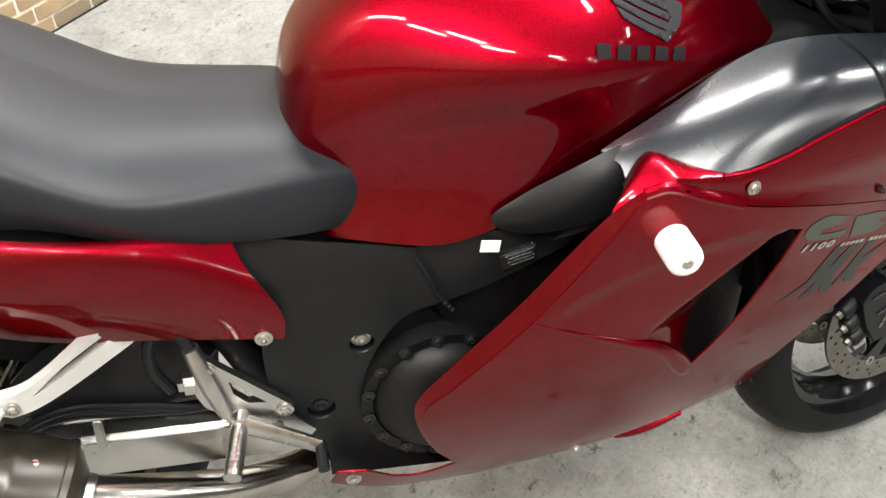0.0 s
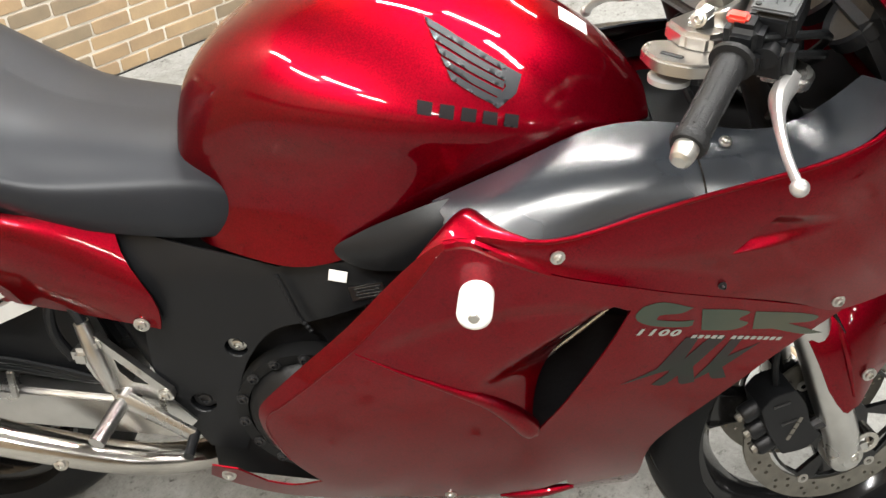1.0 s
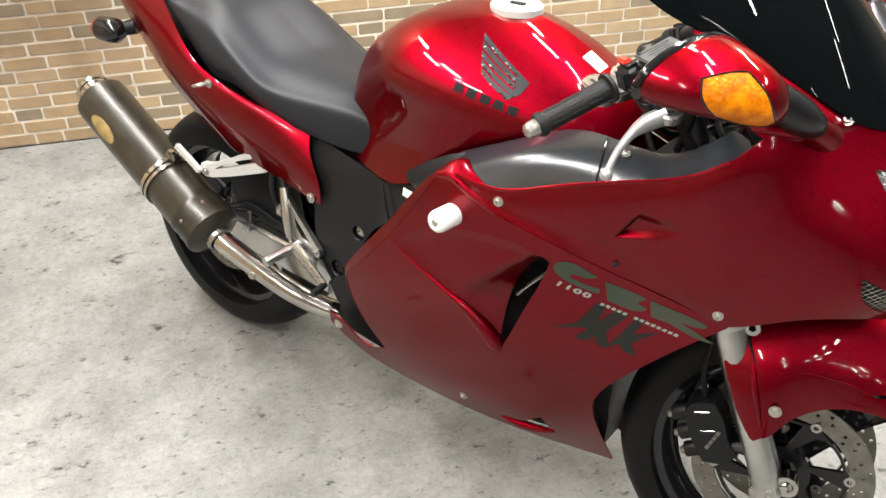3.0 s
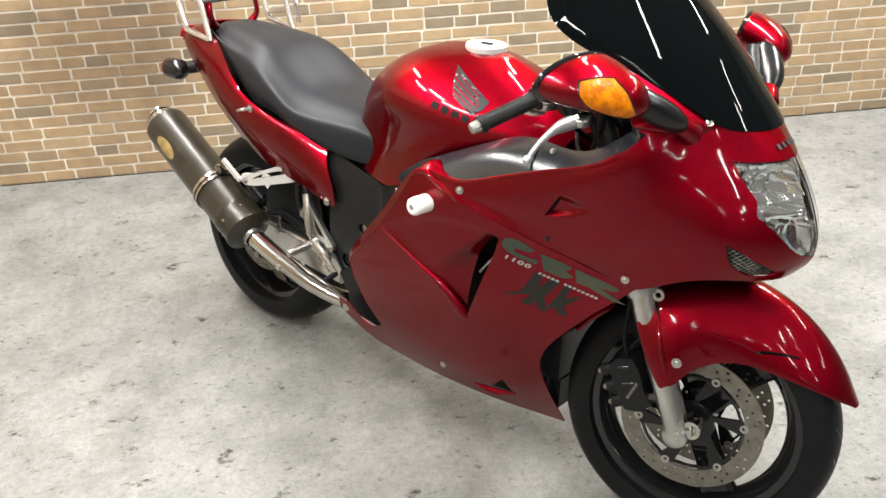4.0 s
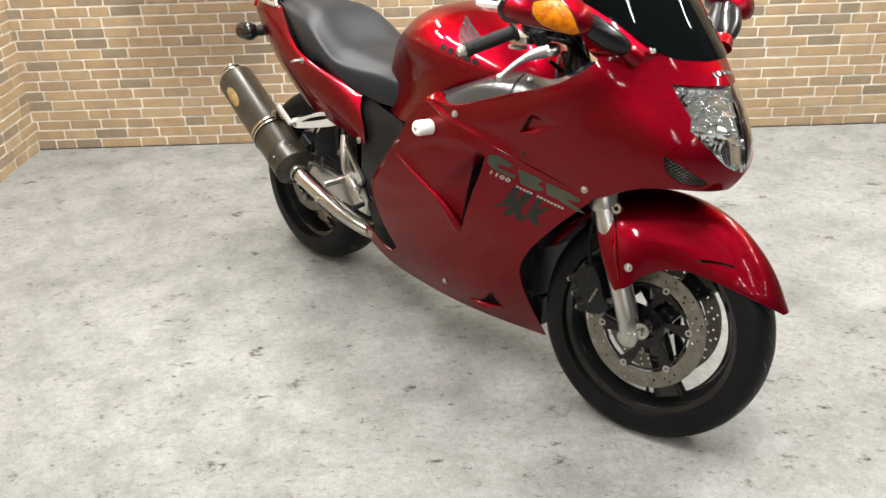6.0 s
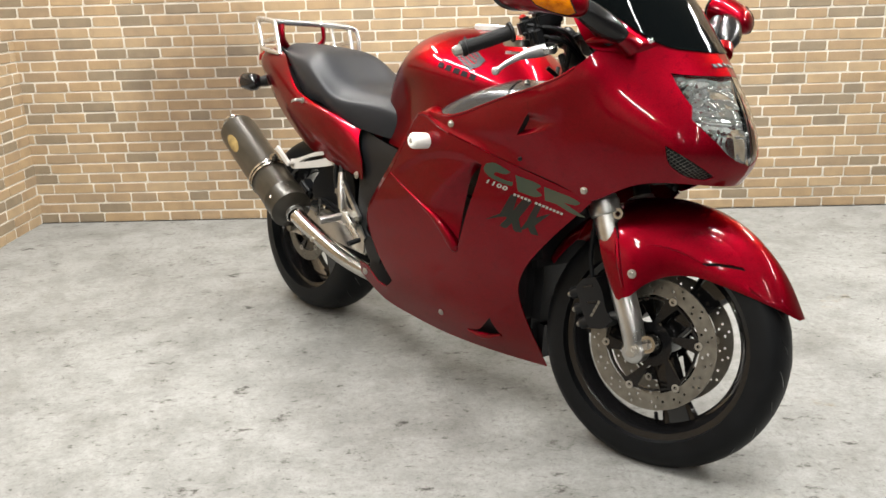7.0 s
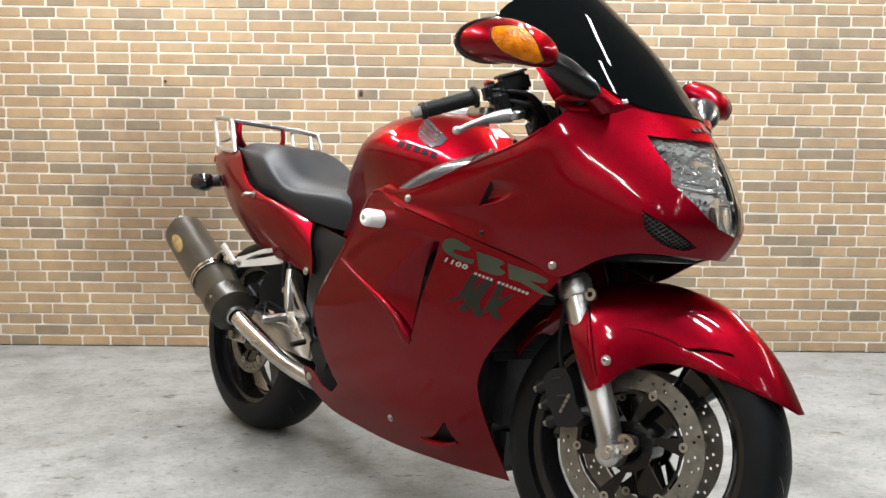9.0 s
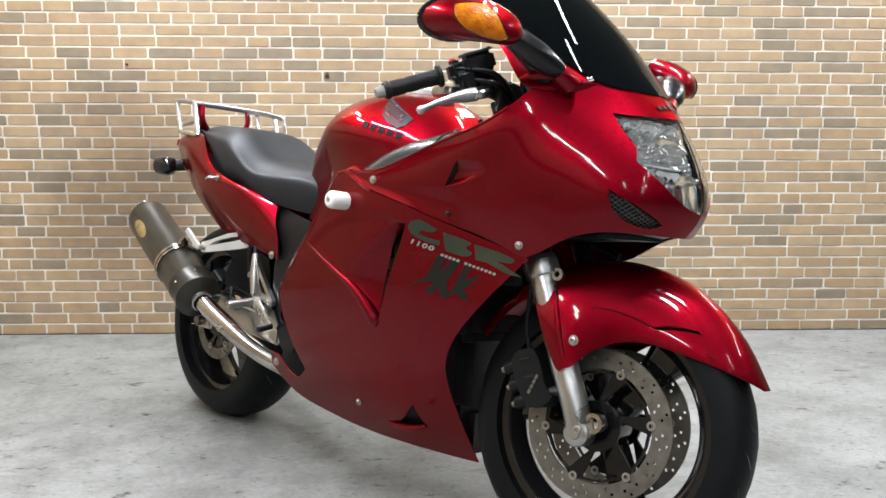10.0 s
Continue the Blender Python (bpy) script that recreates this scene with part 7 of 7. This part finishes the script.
side_mark(path2([(0.375, 0.528), (0.42, 0.55)], [(0.42, 0.55), (0.450, 0.602)], [(0.450, 0.602), (0.468, 0.600)], [(0.468, 0.600), (0.455, 0.562)], [(0.455, 0.562), (0.485, 0.597), (0.505, 0.592)], [(0.505, 0.592), (0.47, 0.545)], [(0.47, 0.545), (0.478, 0.513)], [(0.478, 0.513), (0.458, 0.513), (0.452, 0.532)], [(0.452, 0.532), (0.435, 0.516), (0.418, 0.52)], [(0.418, 0.52), (0.438, 0.545), (0.375, 0.528)], n=3), DEEPGREEN)
side_mark(path2([(0.492, 0.545), (0.515, 0.590)], [(0.515, 0.590), (0.530, 0.587)], [(0.530, 0.587), (0.515, 0.555)], [(0.515, 0.555), (0.555, 0.572)], [(0.555, 0.572), (0.512, 0.535)], [(0.512, 0.535), (0.522, 0.512)], [(0.522, 0.512), (0.502, 0.514), (0.495, 0.528)], [(0.495, 0.528), (0.475, 0.518), (0.492, 0.545)], n=3), DEEPGREEN)

# tank badge: a feathered wing over a row of letter-sized bars, as plain shapes
tm = tagged(new("tank_marking"), "dark grey wing badge on the tank")
tm.parent = bike


def tank_uv(p):
    best = None
    u0, u1, v0, v1, k = 2.0, 8.0, 0.0, 4.5, 20
    p = Vector(p)
    for _ in range(4):
        for i in range(k + 1):
            for j in range(k + 1):
                u, v = u0 + (u1 - u0) * i / k, v0 + (v1 - v0) * j / k
                q = tank_surface(u, v) - p
                d = q.x ** 2 + q.z ** 2 + 0.05 * q.y ** 2
                if best is None or d < best[0]:
                    best = (d, u, v)
        du, dv = (u1 - u0) / k * 1.5, (v1 - v0) / k * 1.5
        u0, u1, v0, v1, k = best[1] - du, best[1] + du, best[2] - dv, best[2] + dv, 8
    return (best[1], best[2])


def tank_mark(xz, mat=GREYMARK):
    uv = [tank_uv((x, -0.16, z)) for x, z in xz]
    mark_on(tank_surface, uv, "marking_shape", mat, tm, (0, -1, 0.6), 0.0020, 0.05, 0.02)


# feathers run from the upper rear to the shoulder at the front
for k in range(5):
    a, b = k / 5, (k + 0.76) / 5
    top = lambda f: (0.118 + 0.035 * f, 0.970 - 0.062 * f)
    bot = lambda f: (0.214 + 0.004 * f - 0.02 * f * f, 0.918 - 0.038 * f)
    tank_mark([top(a), bot(a), bot(b), top(b)])
tank_mark([(0.205, 0.922), (0.232, 0.908), (0.226, 0.890), (0.205, 0.878), (0.197, 0.884), (0.214, 0.898)])
for k in range(5):
    x = 0.113 + 0.0245 * k
    z = 0.889 - 0.0058 * k
    for q in ([(0.001, 0.003), (0.0175, -0.001), (0.0185, 0.0125), (0.002, 0.0165)],):
        tank_mark([(x + a, z + b - 0.010) for a, b in q], LETTERM)
# white label on the tank's shoulder
lab = [(6.97, 0.05), (7.38, 0.05), (7.38, 0.48), (6.97, 0.45)]
mark_on(tank_surface, lab, "tank_label", STICKER, bike, (0, -0.3, 1), 0.0008, 0.2, 0.02, "square white paper label")
# nose badge bars
for k in range(5):
    a = -0.034 + 0.0145 * k
    part("nose_marking", box(0.0008, 0.0095, 0.011, Matrix.Translation(cowl_surface(*cowl_uv((0.83, -abs(a + 0.005), 0.922), (0, 2))) * Vector((1, -1 if a + 0.005 > 0 else 1, 1)) + Vector((0.001, 0, 0.001))) @ pose(0, 0, 0, 0, -52, math.degrees(a) * 6)), GREYMARK, cowl)

# ---- bricks ----
COURSE, JOINT = 0.0497, 0.0075
LENGTHS = [0.092, 0.122, 0.122, 0.140, 0.148, 0.148, 0.148, 0.152, 0.192]
BRICK_MESH = {}


def brick_verts(L, h, d=0.0098, c=0.0016, seed=0):
    """A brick face with worn, rounded corners: x along the wall, y out of it (towards -y), z up."""
    r = random.Random(seed)
    k = [min(L, h) * r.uniform(0.05, 0.15) for _ in range(4)]
    q = [r.uniform(-0.0013, 0.0013) for _ in range(4)]
    d += r.uniform(-0.001, 0.0015)
    x0, x1, z0, z1 = q[0], L + q[1], q[2] * 0.7, h + q[3] * 0.7
    ring = [(x0 + k[0], z0), (x1 - k[1], z0), (x1, z0 + k[1]), (x1, z1 - k[2]), (x1 - k[2], z1), (x0 + k[3], z1), (x0, z1 - k[3]), (x0, z0 + k[0])]
    cx, cz = (x0 + x1) / 2, (z0 + z1) / 2
    V = [(x, 0, z) for x, z in ring] + [(x, -d + c, z) for x, z in ring] + [(cx + (x - cx) * (1 - 2 * c / L), -d, cz + (z - cz) * (1 - 2 * c / h)) for x, z in ring]
    F = [tuple(range(16, 24))]
    for n in range(8):
        m = (n + 1) % 8
        F += [(8 + n, 8 + m, 16 + m, 16 + n), (n, m, 8 + m, 8 + n)]
    return V, F


BRICKS = brick_material(False)
BRICKS_ALL = brick_material(True)


def lay(length, height, rng):
    """Courses of mixed lengths: (start, base, length, height)."""
    z, row = 0.0, 0
    out = []
    while z < height - 0.02:
        x = -rng.uniform(0, 0.1)
        while x < length:
            L = rng.choice(LENGTHS)
            a, b = max(0.002, x), min(length - 0.002, x + L)
            if b - a > 0.02:
                out.append((a, z + 0.0025, b - a, min(COURSE - JOINT, height - z - 0.006), L if b - a > L - 1e-6 else None))
            x += L + JOINT
        z += COURSE
        row += 1
    return out


rng = random.Random(7)
near_n, rest_v, rest_f = 0, [], []


def add_rest(m, L, h):
    V, F = brick_verts(L, h, seed=len(rest_v))
    k = len(rest_v)
    rest_v.extend(tuple(m @ Vector(v)) for v in V)
    rest_f.extend(tuple(k + i for i in f) for f in F)


for x, z, L, h, whole in lay(ROOM_X - WALL_X + SETBACK, ROOM_Z, rng):
    wx = WALL_X - SETBACK + x
    m = pose(wx, WALL_Y + 0.0075, z)
    if near_n < 300 and whole and -0.95 < wx < 1.15 and z < 1.16 and h > 0.04:
        key = (whole, near_n % 5)
        if key not in BRICK_MESH:
            me = bpy.data.meshes.new("brick")
            V, F = brick_verts(whole, COURSE - JOINT, seed=near_n + 11)
            me.from_pydata(V, [], F)
            me.materials.append(BRICKS)
            BRICK_MESH[key] = me
        ob = new("brick", BRICK_MESH[key])
        ob.parent = wall_n
        ob.matrix_world = m
        near_n += 1
    else:
        add_rest(m, L, h)
me = bpy.data.meshes.new("brickwork")
me.from_pydata(rest_v, [], rest_f)
link_mesh("brickwork", me, BRICKS_ALL, wall_n, kind="stuff")
rest_v, rest_f = [], []
for y, z, L, h, whole in lay(WALL_Y - ROOM_Y, ROOM_Z, rng):
    back = SETBACK if LEDGE - 0.02 < z < ADDED_LINTEL - 0.02 else 0.0
    add_rest(pose(WALL_X - 0.0075 - back, ROOM_Y + y, z, 0, 0, 90), L, h)
me = bpy.data.meshes.new("brickwork")
me.from_pydata(rest_v, [], rest_f)
link_mesh("brickwork", me, BRICKS_ALL, wall_w, kind="stuff")

# ---- near stand ----
stand = tagged(new("floor_stand"), "black square-ended arm on a slim floor stand", "stand")
stand.matrix_world = pose(1.478, -1.372, 0)
ARM = [(-0.241, 0.8785), (-0.2435, 0.868), (-0.2325, 0.8475), (-0.226, 0.8445), (0.02, 0.8445), (0.02, 0.8785)]
am = plate(ARM, -0.014, 0.008)
am.normal_update()
bmesh.ops.bevel(am, geom=[e for e in am.edges if len(e.link_faces) == 2 and e.calc_face_angle(0) > 0.3], offset=0.004, segments=3, affect="EDGES", clamp_overlap=True)
part("arm", am, DULLBLACK, stand)
# post and foot are unseen, added only to carry the arm
part("post", lathe([(0, 0.0), (0.012, 0.0), (0.012, 0.85), (0, 0.85)], pose(0, 0, 0, 90, 0, 0), 16, closed=False), BLACKP, stand)
part("foot", lathe([(0, 0.0), (0.11, 0.0), (0.11, 0.008), (0.02, 0.016), (0, 0.016)], pose(0, 0, 0, 90, 0, 0), 32, closed=False), BLACKP, stand)

# ---- rusty fixings left in the end wall ----
RUST = material("rusty_iron", (0.075, 0.032, 0.014), 0.8, 0.2, 0, 0.4, 90, 0.5, 300)
for px, pz in ((0.822, 1.172), (-0.060, 1.215)):
    plug = tagged(new("wall_fixing"), "small rusty broken fixing in the brick wall", "fixing")
    plug.matrix_world = pose(px, WALL_Y - 0.0025, pz)
    part("stub", lathe([(0, 0.016), (0.004, 0.015), (0.0055, 0.010), (0.006, 0.0), (0, 0)], pose(0, 0, 0, 180, 0, 0), 10, closed=False), RUST, plug)
    part("rust_plate", plate([(-0.010, -0.016), (0.007, -0.019), (0.010, 0.004), (0.004, 0.013), (-0.007, 0.010)], -0.0012, 0.002), RUST, plug, smooth=False)
